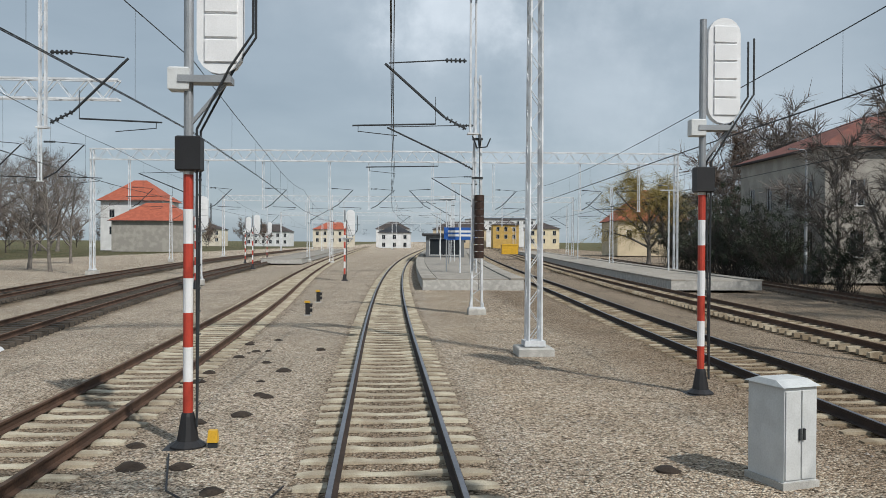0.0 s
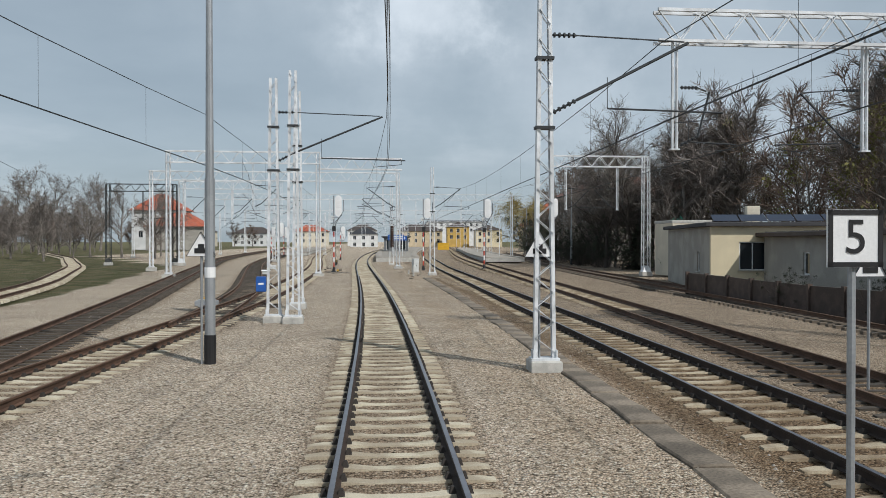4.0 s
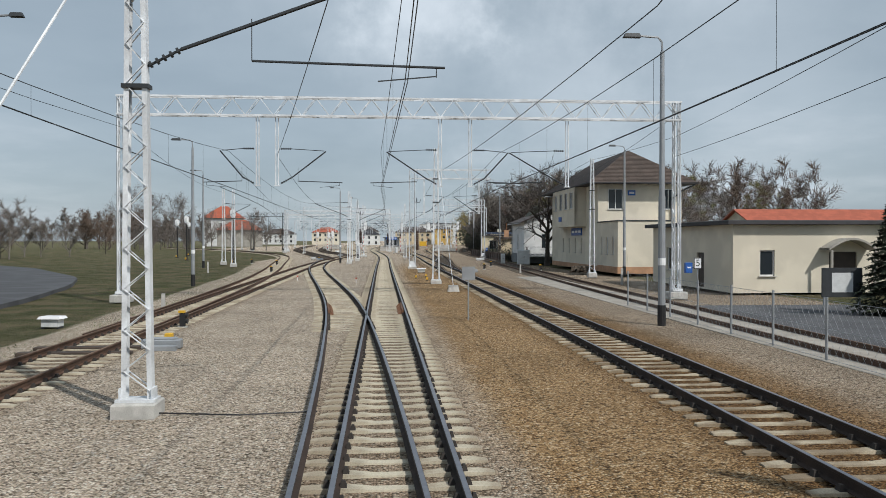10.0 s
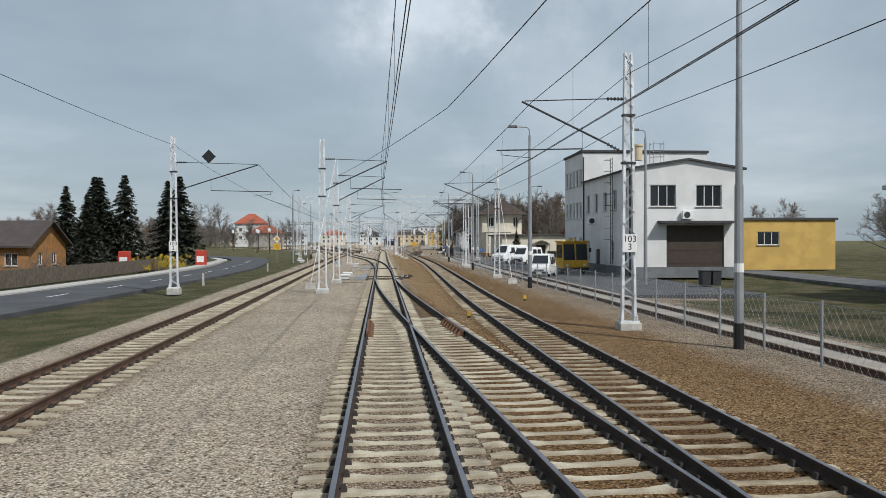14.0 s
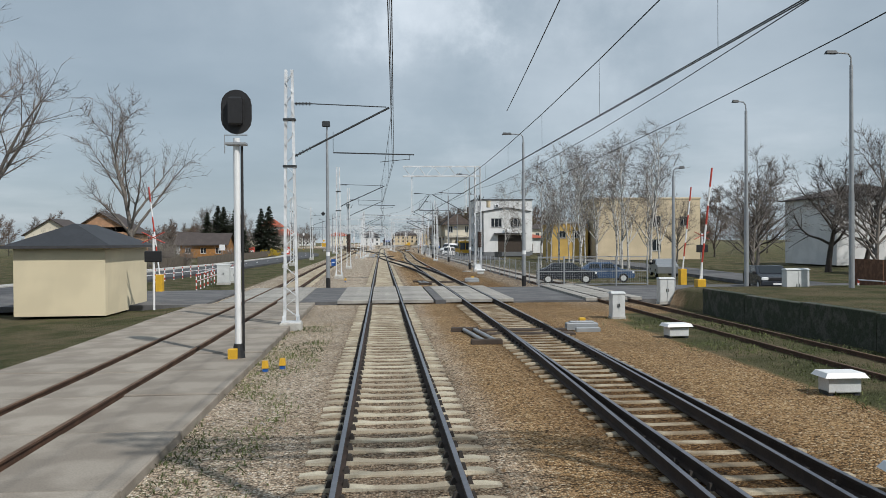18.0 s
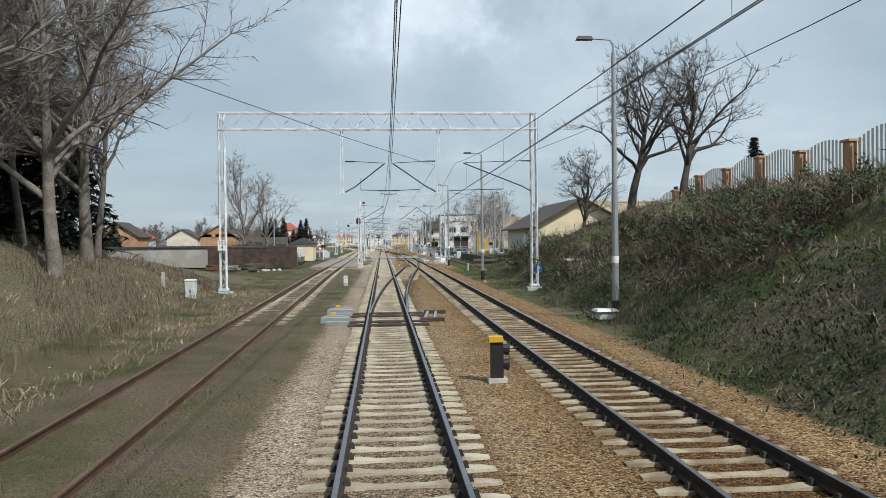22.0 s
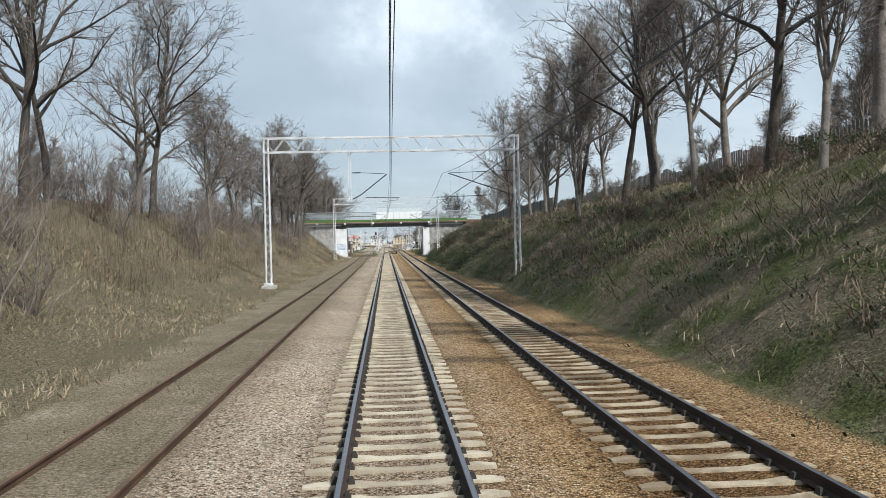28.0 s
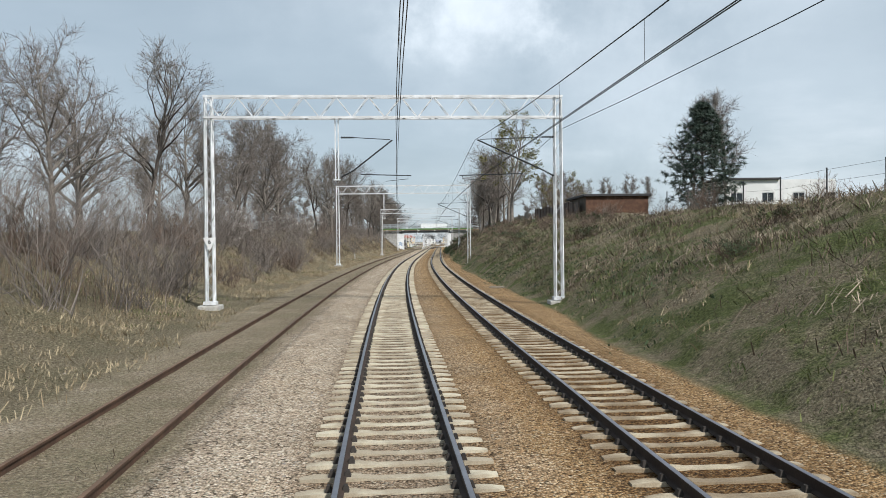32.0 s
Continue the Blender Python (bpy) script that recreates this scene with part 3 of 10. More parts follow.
def sleeper_shape(wood=False):
    """Concrete sleeper: deep ends, a waisted and lower middle, sloped rail seats."""
    sh = Shape()
    if wood:
        return sh.box((0, 0, -0.245), (2.5, 0.24, 0.15), bev=0.02)
    prof = [(-1.25, -0.19, 0.075), (-1.05, -0.172, 0.105), (-0.55, -0.172, 0.105), (-0.3, -0.195, 0.085), (0.3, -0.195, 0.085), (0.55, -0.172, 0.105), (1.05, -0.172, 0.105), (1.25, -0.19, 0.075)]
    vs = []
    for x, z, w in prof:
        vs += [(x, -w - 0.03, -0.33), (x, -w, z), (x, w, z), (x, w + 0.03, -0.33)]
    fs = [(0, 1, 2, 3), (31, 30, 29, 28)]
    for k in range(7):
        a = k * 4
        for i in range(3):
            fs.append((a + i, a + 4 + i, a + 5 + i, a + 1 + i))
    return sh.add(vs, fs)


def clip_shape():
    sh = Shape()
    for x in (-1, 1):
        for e in (-1, 1):
            c, h = x * GAUGE + e * 0.1, 0.045
            sh.prism([(c - h, -0.065), (c + h, -0.065), (c + h, 0.065), (c - h, 0.065)], -0.172, -0.095, [(c - 0.02, -0.035), (c + 0.02, -0.035), (c + 0.02, 0.035), (c - 0.02, 0.035)])
    return sh


def build_tracks():
    sl, slw, cl = sleeper_shape(), sleeper_shape(True), clip_shape()
    sl_me = sl.mesh("sleeper", CONCRETE)
    worn = ("main", "right", "crossover_left", "crossover_right", "crossover_near")
    said = {"main": "railway track with worn shiny rails on pale concrete sleepers", "right": "railway track with dark rails on rust-stained concrete sleepers",
            "siding_right": "rusty disused siding sunk in gravel and grass", "left": "railway track with rusty brown rails on concrete sleepers"}
    for name, t in TRACKS.items():
        s0, s1 = t[0][0], t[-1][0]
        tr = thing("railway_track", said.get(name, "connecting railway track with rusty rails on concrete sleepers"), "railway track", group="station tracks", kind="structure")
        st = np.arange(s0, s1 + 0.1, 6.0 if name in ("main", "right", "left") else 4.0)
        sink = 0.09 if name == "siding_right" else 0.0
        low = -0.085 if name == "siding_right" else 0.0
        for side in (-GAUGE, GAUGE):
            frames = [along(name, s, side, low) for s in st]
            r = part("rail", Shape().loft(RAIL, frames), RAIL_SIDE if name in worn else RAIL_OLD, tr)
            top = [(-0.033, 0.0), (-0.027, 0.0035), (0.027, 0.0035), (0.033, 0.0)]
            part("running_surface", Shape().loft(top, frames), RAIL_TOP if name in worn else RUST_TOP, r)
        # sleepers: the nearest as pieces, the rest joined
        step = 0.6
        rest, timbers, clips = Shape(), Shape(), Shape()
        for k in range(int((s1 - s0) / step)):
            s = s0 + (k + 0.5) * step
            if 324.6 < s < 337.6 and name in ("main", "right", "left", "siding_right"):
                continue
            if name == "left" and 337 < s < 385:
                continue
            if name.startswith("crossover") and (abs(off_of(name, s)) < 1.25 or abs(off_of(name, s) - off_of("right", s)) < 1.25 and name != "crossover_left"):
                continue
            m = along(name, s, 0, low)
            if s < -160 or s > 800:
                if k % 2:
                    continue
            wob = pose(random.uniform(-0.015, 0.015), random.uniform(-0.02, 0.02), random.uniform(-0.008, 0.008) - sink, 0, 0, random.uniform(-0.5, 0.5))
            if name == "main" and 60 < s < 236:
                ob = new("sleeper", sl_me)
                ob.matrix_world = m @ wob
                ob.parent = tr
                clips.add([tuple(m @ wob @ Vector(v)) for v in cl.v], cl.f)
                continue
            m2 = m @ wob
            if name == "left" and 392 < s <= 470:
                m2 = m2 @ pose(0, 0, -0.02 + 0.012 * noise.noise(Vector((s * 0.3, 4, 2))))
            if name == "left" and s > 470:
                m2 = m2 @ pose(0, 0, 0.006 + 0.022 * noise.noise(Vector((s * 0.3, 1, 2))))
            src = slw if name in ("siding_right",) or (name == "left" and s > 470) else sl
            (timbers if name.startswith("yard") or name == "far_right" and s > 34 else rest).add([tuple(m2 @ Vector(v)) for v in src.v], src.f)
            if name in ("main", "right", "left") and 0 < s < 790 and not (name == "left" and s > 440) or name.startswith("cross"):
                clips.add([tuple(m2 @ Vector(v)) for v in cl.v], cl.f)
        if rest.v:
            part("sleepers", rest, {"siding_right": WOOD, "right": CONCRETE_R, "crossover_near": CONCRETE_R, "far_right": CONCRETE_R}.get(name, CONCRETE), tr, kind="stuff")
        if timbers.v:
            part("timbers", timbers, TIMBER, tr, "dark tarred turnout timbers", kind="stuff")
        if clips.v:
            part("rail_clips", clips, CLIP, tr, kind="stuff")


build_tracks()

# ---- masts, portals and overhead wires ----
def zigzag(sh, x0, x1, z0, z1, y, step, w=0.035, taper=None):
    """Lacing bars between two uprights; taper gives the half width at the top."""
    n = max(2, int((z1 - z0) / step))
    for k in range(n):
        za, zb = z0 + (z1 - z0) * k / n, z0 + (z1 - z0) * (k + 1) / n
        fa, fb = (k / n, (k + 1) / n)
        ha = 1 - fa * (1 - (taper or 1))
        hb = 1 - fb * (1 - (taper or 1))
        a, b = (x0 * ha, x1 * hb) if k % 2 else (x1 * ha, x0 * hb)
        sh.bar((a, y, za), (b, y, zb), w, 0.012)
    return sh


MAST_KIT = {}


def mast_parts(H, wide):
    key = (H, wide)
    if key not in MAST_KIT:
        t = 0.5
        legs = []
        for e in (-1, 1):
            ring = [(0.03, -0.09), (0.03, 0.09), (-0.055, 0.09), (-0.055, 0.076), (-0.004, 0.076), (-0.004, -0.076), (-0.055, -0.076), (-0.055, -0.09)]
            low, high = [(e * (wide / 2 + x), y) for x, y in ring], [(e * (wide / 2 * t + x), y) for x, y in ring]
            legs.append(Shape().prism(low[::e], 0.24, H, high[::e]).mesh("leg", GALV))
        lace = [zigzag(Shape(), -wide / 2, wide / 2, 0.42, H - 0.1, y, 0.34, 0.045, t).mesh("lacing", GALV) for y in (-0.098, 0.098)]
        base = Shape().box((0, 0, 0.03), (0.72, 0.68, 0.42), bev=0.03).mesh("plinth", PLINTH)
        plate = Shape().box((0, 0, 0.262), (wide + 0.2, 0.4, 0.045)).box((wide / 2 + 0.04, 0, 0.37), (0.03, 0.3, 0.2)).box((-wide / 2 - 0.04, 0, 0.37), (0.03, 0.3, 0.2)).mesh("foot_plate", GALV)
        band = [Shape().box((0, 0, 5.6), (wide * 0.72 + 0.12, 0.26, 0.07)).mesh("clamp_band", DARK), Shape().box((0, 0, 7.2), (wide * 0.64 + 0.12, 0.26, 0.07)).mesh("clamp_band", DARK)]
        MAST_KIT[key] = (legs, lace, base, plate, band)
    return MAST_KIT[key]


def lattice_mast(s, off, H=9.2, wide=0.46, z=-0.2, label="tall white galvanised lattice catenary mast on a concrete plinth", turn=0.0):
    m = thing("catenary_mast", label, "mast", stand(s, off, z, turn), group="catenary masts")
    legs, lace, base, plate, band = mast_parts(round(H, 1), wide)
    for q in legs:
        part("leg", q, None, m)
    for q in lace:
        part("lacing", q, None, m, kind="stuff")
    part("plinth", base, None, m, "pale concrete block")
    part("foot_plate", plate, None, m)
    for q in band:
        part("clamp_band", q, None, m, "dark steel band")
    return m


def insulator(sh, a, b, n=5):
    a, b = Vector(a), Vector(b)
    for k in range(n):
        c = a + (b - a) * (k + 0.5) / n
        d = (b - a).normalized() * 0.02
        sh.rod(c - d, c + d, 0.06, n=8)
    return sh.rod(a, b, 0.025, n=6)


def cantilever(parent, reach, z_low=5.75, z_top=7.55, x0=0.0, z_base=0.2):
    """Bracket that holds the wires reach metres beside its post; heights above the rail."""
    e = 1 if reach > 0 else -1
    zl, zt = z_low + z_base, z_top + z_base
    a0, a1 = x0 + e * 0.18, x0 + e * 0.75
    tip = x0 + reach + e * 0.12
    arm = part("bracket", Shape().rod((a1, 0, zl + 0.3), (tip, 0, zt - 0.12), 0.035, n=6), DARK, parent, "dark diagonal bracket tube")
    part("top_tie", Shape().rod((a1, 0, zt), (tip - e * 0.1, 0, zt - 0.1), 0.018, n=6), DARK, arm)
    part("insulator", insulator(Shape(), (a0, 0, zl), (a1, 0, zl + 0.3)), DARK, arm)
    part("insulator", insulator(Shape(), (a0, 0, zt), (a1, 0, zt)), DARK, arm)
    mid = x0 + reach * 0.45
    part("register_tube", Shape().rod((mid, 0, zl + 0.12), (tip + e * 0.85, 0, zl + 0.05), 0.022, n=6).rod((mid, 0, zl + 0.12), (mid, 0, zl + 0.3 + (zt - zl) * 0.3), 0.01, n=4), DARK, arm)
    part("steady_arm", Shape().rod((tip + e * 0.7, 0, zl + 0.05), (tip + e * 0.7, 0, zl - 0.12), 0.012, n=4).rod((tip + e * 0.7, 0, zl - 0.1), (x0 + reach - e * 0.2, 0, zl - 0.2), 0.014, n=4), DARK, arm)
    return arm


def balance_weights(parent, x, z=1.7, h=2.0, y=0.25):
    n = 9
    w = part("weight_rod", Shape().rod((x, y, 1.0), (x, y, 7.2), 0.014, n=6), DARK, parent)
    for k in range(n):
        part("weight_disc", Shape().rod((x, y, z + h * k / n), (x, y, z + h * (k + 0.93) / n), 0.2, n=14), WEIGHT, w, "rusty brown tension weight")
    part("pulley", Shape().rod((x - 0.04, y, 7.1), (x + 0.04, y, 7.1), 0.26, n=16), DARK, w)
    part("pulley_guard", Shape().path([(x - 0.3, y, 7.3), (x - 0.1, y, 6.8), (x + 0.3, y, 6.85), (x + 0.45, y, 7.2)], 0.03), DARK, w)


def guy(s0, off0, z0, s1, off1):
    g = thing("guy_stay", "pale steel guy rod running down to a concrete anchor block", "guy stay", pose(*spot(s1, off1, -0.2)), group="guy stays")
    a = Vector(spot(s0, off0, z0)) - Vector(spot(s1, off1, -0.2))
    part("rod", Shape().rod((0, 0, 0.3), tuple(a), 0.02, n=6), GALV, g)
    part("anchor_block", Shape().prism([(-0.35, -0.3), (0.35, -0.3), (0.35, 0.3), (-0.35, 0.3)], -0.1, 0.35, [(-0.27, -0.22), (0.27, -0.22), (0.27, 0.22), (-0.27, 0.22)]), PLINTH, g, "weathered concrete block")


def truss(x0, x1, z0, z1, w=0.42, step=0.72):
    """Parts of a lattice beam: four chords and zigzag lacing."""
    chords = [Shape().bar((x0, y, z), (x1, y, z), 0.095, 0.095) for y in (-w / 2, w / 2) for z in (z0, z1)]
    laces = []
    n = max(3, int((x1 - x0) / step))
    for y in (-w / 2, w / 2):
        q = Shape()
        for k in range(n):
            a, b = x0 + (x1 - x0) * k / n, x0 + (x1 - x0) * (k + 1) / n
            q.bar((a, y, z0 if k % 2 else z1), (b, y, z1 if k % 2 else z0), 0.06, 0.03)
        laces.append(q)
    q = Shape()
    for k in range(n):
        a, b = x0 + (x1 - x0) * k / n, x0 + (x1 - x0) * (k + 1) / n
        for z in (z0, z1):
            q.bar((a, -w / 2 if k % 2 else w / 2, z), (b, w / 2 if k % 2 else -w / 2, z), 0.03, 0.03)
    laces.append(q)
    return chords, laces


def drop_post(parent, x, z0, z1, metal=None):
    q = Shape()
    for e in (-1, 1):
        q.bar((x + e * 0.07, 0, z0), (x + e * 0.07, 0, z1), 0.045, 0.12)
    for k in range(int((z1 - z0) / 0.4)):
        q.bar((x - 0.07, 0.06 if k % 2 else -0.06, z0 + 0.4 * k), (x + 0.07, 0.06 if k % 2 else -0.06, z0 + 0.4 * k + 0.3), 0.03, 0.01)
    q.box((x, 0, z0 - 0.02), (0.3, 0.2, 0.04))
    return part("drop_post", q, metal or GALV, parent)


def portal(s, x0, x1, top, drops=(), posts=(True, True), z=-0.2, slim=True, arms=(), label="white galvanised lattice portal spanning the tracks", metal=None):
    """Lattice portal across the line; drops: (offset, reach) hangers; arms: (post offset, reach)."""
    p = thing("catenary_portal", label, "portal", stand(s, 0, 0), group="catenary portals")
    depth = 0.95
    metal = metal or GALV
    for x, yes in zip((x0, x1), posts):
        if not yes:
            continue
        w = 0.34 if slim else 0.62
        legs, lace = [], Shape()
        for e in (-1, 1):
            for f in (-1, 1):
                part("leg", Shape().bar((x + e * w / 2, f * w / 2, z + 0.2), (x + e * w / 2 * 0.85, f * w / 2 * 0.85, top), 0.07, 0.07), metal, p)
        n = int((top - z) / 0.5)
        for k in range(n):
            a, b = z + 0.3 + (top - z - 0.4) * k / n, z + 0.3 + (top - z - 0.4) * (k + 1) / n
            for f in (-1, 1):
                e = 1 if k % 2 else -1
                lace.bar((x + e * w / 2, f * w / 2, a), (x - e * w / 2, f * w / 2, b), 0.045, 0.012)
                lace.bar((x + f * w / 2, e * w / 2, a), (x + f * w / 2, -e * w / 2, b), 0.045, 0.012)
        part("lacing", lace, metal, p, kind="stuff")
        part("foot", Shape().prism([(x - 0.42, -0.42), (x + 0.42, -0.42), (x + 0.42, 0.42), (x - 0.42, 0.42)], z + 0.12, z + 0.75, [(x - 0.2, -0.2), (x + 0.2, -0.2), (x + 0.2, 0.2), (x - 0.2, 0.2)]) if not slim else Shape().box((x, 0, z + 0.3), (0.55, 0.55, 0.14)), metal, p, "flared steel foot")
        part("plinth", Shape().box((x, 0, z), (0.95, 0.95, 0.4), bev=0.03), PLINTH, p, "pale concrete block")
    chords, laces = truss(x0 - 0.2, x1 + 0.2, top - depth, top)
    b = part("beam", chords[0], metal, p)
    for q in chords[1:]:
        part("chord", q, metal, b)
    for q in laces:
        part("lacing", q, metal, b, kind="stuff")
    for x, reach in drops:
        d = drop_post(p, x, 5.65, top - depth, metal)
        if reach:
            cantilever(d, reach, x0=x, z_base=0.0)
    for x, reach in arms:
        cantilever(p, reach, x0=x, z_base=0.0)
    return p


def plate(parent, words, at, size=(0.5, 0.52), lines=None, mat=None):
    b = part("number_plate", Shape().box(at, (size[0], 0.02, size[1])), mat or WHITE, parent, "white plate with black figures")
    n = len(words)
    for k, w in enumerate(words):
        zz = at[2] + (n - 1) * size[1] * 0.22 - k * size[1] * 0.44
        lettering(w, size[1] * 0.52, BLACK, b, (at[0], at[1] - 0.013, zz))
    return b


# masts beside the main track: distance, offset, height, reach of the bracket (0: none)
MASTS = (
    (-33.5, 3.65, 9.8, -3.6), (-3.0, 5.8, 9.5, 2.4), (32.0, -3.55, 9.6, 0), (38.0, -3.95, 9.0, 3.9), (38.4, -3.2, 9.2, 0),
    (63.6, -3.95, 9.0, 3.9), (68.4, -4.75, 9.3, 0), (83.4, -4.35, 9.2, -4.2), (50.0, 3.62, 9.1, 3.3), (131.0, 3.55, 9.3, 0),
    (172.8, -4.35, 9.2, 4.3), (219.4, -3.45, 8.9, 3.4), (231.2, -3.6, 8.9, 3.6), (228.8, -12.6, 9.3, 4.9), (264.7, -12.2, 9.1, 0), (283.3, -3.85, 9.1, 3.8),
    (308.0, -3.7, 9.2, 3.7), (347.8, -3.3, 8.9, 3.3), (374.2, -3.05, 8.9, 3.0), (183.6, 9.5, 8.9, -3.6), (186.3, 9.5, 9.0, -3.7), (213.0, 9.15, 8.9, -4.2),
    (251.8, 8.1, 9.3, -3.5), (79.5, -20.7, 9.6, 3.4), (119.0, 17.6, 9.9, 0), (468.5, -9.4, 8.2, 0), (88.5, -17.8, 9.0, 0), (-58, -13.5, 9.6, -4), (-60, 6.0, 9.6, -3), (-95, 6.2, 9.6, -3), (-120, -14, 9.6, 3), (-135, 7.0, 9.6, -3), (-180, 8.0, 9.6, -3), (-96, 25, 9.6, -3), (-150, 29, 9.6, -3), (-110, -9.5, 9.2, 0), (-170, -17, 9.2, 0), (-200, -23, 9.2, 0), (-210, 9, 9.2, 0), (-260, -30, 9.2, 0), (-280, 12, 9.2, 0), (-300, -12, 9.2, 0), (-120, -34, 9.4, 3), (-90, -44, 9.4, 3))
MAST_AT = {}
for s, o, h, reach in MASTS:
    q = lattice_mast(s, o, h)
    MAST_AT[(s, o)] = q
    if reach:
        cantilever(q, reach)
plate(MAST_AT[(63.6, -3.95)], ("103", "1"), (0.05, -0.16, 2.75), (0.5, 0.62))
plate(MAST_AT[(228.8, -12.6)], ("103", "2"), (0.0, -0.16, 2.75), (0.5, 0.6))
plate(MAST_AT[(251.8, 8.1)], ("103", "3"), (0.0, -0.16, 2.9), (0.5, 0.6))
balance_weights(MAST_AT[(63.6, -3.95)], 0.45, 2.6, 1.7)
balance_weights(MAST_AT[(283.3, -3.85)], 0.02, 1.9, 2.0, -0.3)
q = part("diamond_plate", Shape().prism([(-0.42, 0), (0, -0.42), (0.42, 0), (0, 0.42)], 0, 0.03), BLACK, MAST_AT[(228.8, -12.6)], "black diamond board")
q.matrix_basis = pose(2.1, -0.1, 8.1, 90, 0, 0)
balance_weights(MAST_AT[(-33.5, 3.65)], 0.05, 2.3, 2.6, -0.32)
guy(68.4, -4.75, 8.4, 74.0, -4.75)
guy(63.6, -3.95, 7.6, 69.2, -3.85)
guy(131.0, 3.55, 9.0, 139.5, 4.0)
guy(172.8, -4.35, 8.8, 180.5, -5.4)
guy(219.4, -3.45, 8.8, 226.5, -4.7)
guy(264.7, -12.2, 8.0, 275.2, -11.9)
guy(374.2, -3.05, 8.0, 384.1, -2.75)
guy(213.0, 9.15, 8.0, 221.5, 9.0)
guy(371.0, 8.0, 5.0, 376.0, 8.2)
guy(468.5, -9.4, 7.6, 474.0, -10.4)

portal(-75, -27.3, 26.0, 11.0, [(-24, 2), (-17, 2), (-12, 2), (-6, 2), (-2.4, 2.2), (3.4, -2), (9, 2), (17.0, 2), (22.5, -2)])
portal(-21.5, -22.5, 3.85, 10.3, [(-19.0, 2), (-14, 2), (-8.8, 2), (2.2, -2.2)], slim=True)
portal(-2.4, -16.6, -4.12, 10.4, [(-9.6, 2)], slim=True)
portal(-2.6, -3.95, 2.9, 9.96, [(2.66, -2.5)], (False, False), label="white lattice cantilever beam reaching over the main track")
portal(-41, -23.5, -13.4, 10.6, [(-20, 2), (-17.0, 2)], (True, False), slim=False)
portal(-43.5, -33.5, -24.9, 10.4, [(-29, 2)], slim=False, label="old dark steel lattice portal over the outer yard tracks", metal=OLD_STEEL)
portal(-150, -34, 30, 11, [(-26, 2), (-19, 2), (-12, 2), (-2.4, 2.4), (8, 2), (17, 2)])
portal(-235, -40, 34, 11, [(-26, 2), (-12, 2), (-2.4, 2.4), (8, 2), (17, 2)])
portal(-330, -46, 36, 11, [(-26, 2), (-12, 2), (-2.4, 2.4), (8, 2)])
portal(-3.6, 16.8, 25.5, 10.5, [(18.0, 2), (22.8, -2.0)], (False, True), slim=False)
portal(44.0, 8.6, 17.6, 9.9, [(9.0, 1.0), (15.2, -2.0)], (False, True), slim=False)
p100 = portal(100.0, 3.05, 11.2, 10.3, [(4.3, 2.0), (10.2, -2.6)], (True, False), slim=False)
balance_weights(p100, 3.55, 1.75, 2.0, 0.42)
guy(100.0, 3.05, 9.5, 90.0, 3.3)
portal(144.0, -13.5, 15.7, 10.2, [(-6.6, -1.8), (-5.6, 2.4), (2.9, -2.7), (4.5, 1.9), (9.7, -3.0)])
p295 = portal(295.5, 2.2, 9.4, 10.2, [(2.9, 1.6), (8.2, -3.2)], (False, True), slim=False)
balance_weights(p295, 9.5, 2.2, 1.5, -0.5)
portal(371.0, 1.5, 8.0, 9.3, [(2.0, 2.4), (7.0, -2.4)], (False, True), slim=False)
p432 = portal(432.8, -9.45, 8.9, 10.4, [(-2.5, 2.4), (3.2, -2.6)], arms=[(8.9, -4.1)])
plate(p432, ("103", "4"), (-9.45, -0.3, 2.7), (0.5, 0.6))
p516 = portal(516.2, -8.8, 8.8, 10.3, [(-2.5, 2.4), (7.6, -3.4)])
portal(600.0, -8.1, 8.95, 9.95, [(-2.5, 2.4)], arms=[(8.95, -4.6)])
portal(679.2, -8.25, 7.95, 9.7, [(-2.5, 2.4)], arms=[(7.95, -3.8)])
p743 = portal(743.0, -8.25, 7.65, 9.4, [(-2.5, 2.4)], arms=[(7.65, -3.6)])
part("triangle_sign", Shape().add([(-8.5, -0.32, 3.05), (-7.9, -0.32, 3.05), (-8.2, -0.32, 2.45), (-8.5, -0.29, 3.05), (-7.9, -0.29, 3.05), (-8.2, -0.29, 2.45)], [(0, 2, 1), (3, 4, 5), (0, 1, 4, 3), (1, 2, 5, 4), (2, 0, 3, 5)]), WHITE, p743, "white triangular board with a black figure")
lettering("6", 0.3, BLACK, p743, (-8.2, -0.335, 2.86))
for z in (2.35, 2.6, 2.9, 3.1):
    part("switch_gear", Shape().box((-8.75, -0.25, z - 0.6), (0.32, 0.18, 0.12)), WHITE, p516, "white insulator fittings")
    part("switch_gear", Shape().box((8.75, -0.25, z - 0.9), (0.32, 0.18, 0.12)), WHITE, p516, "white insulator fittings")


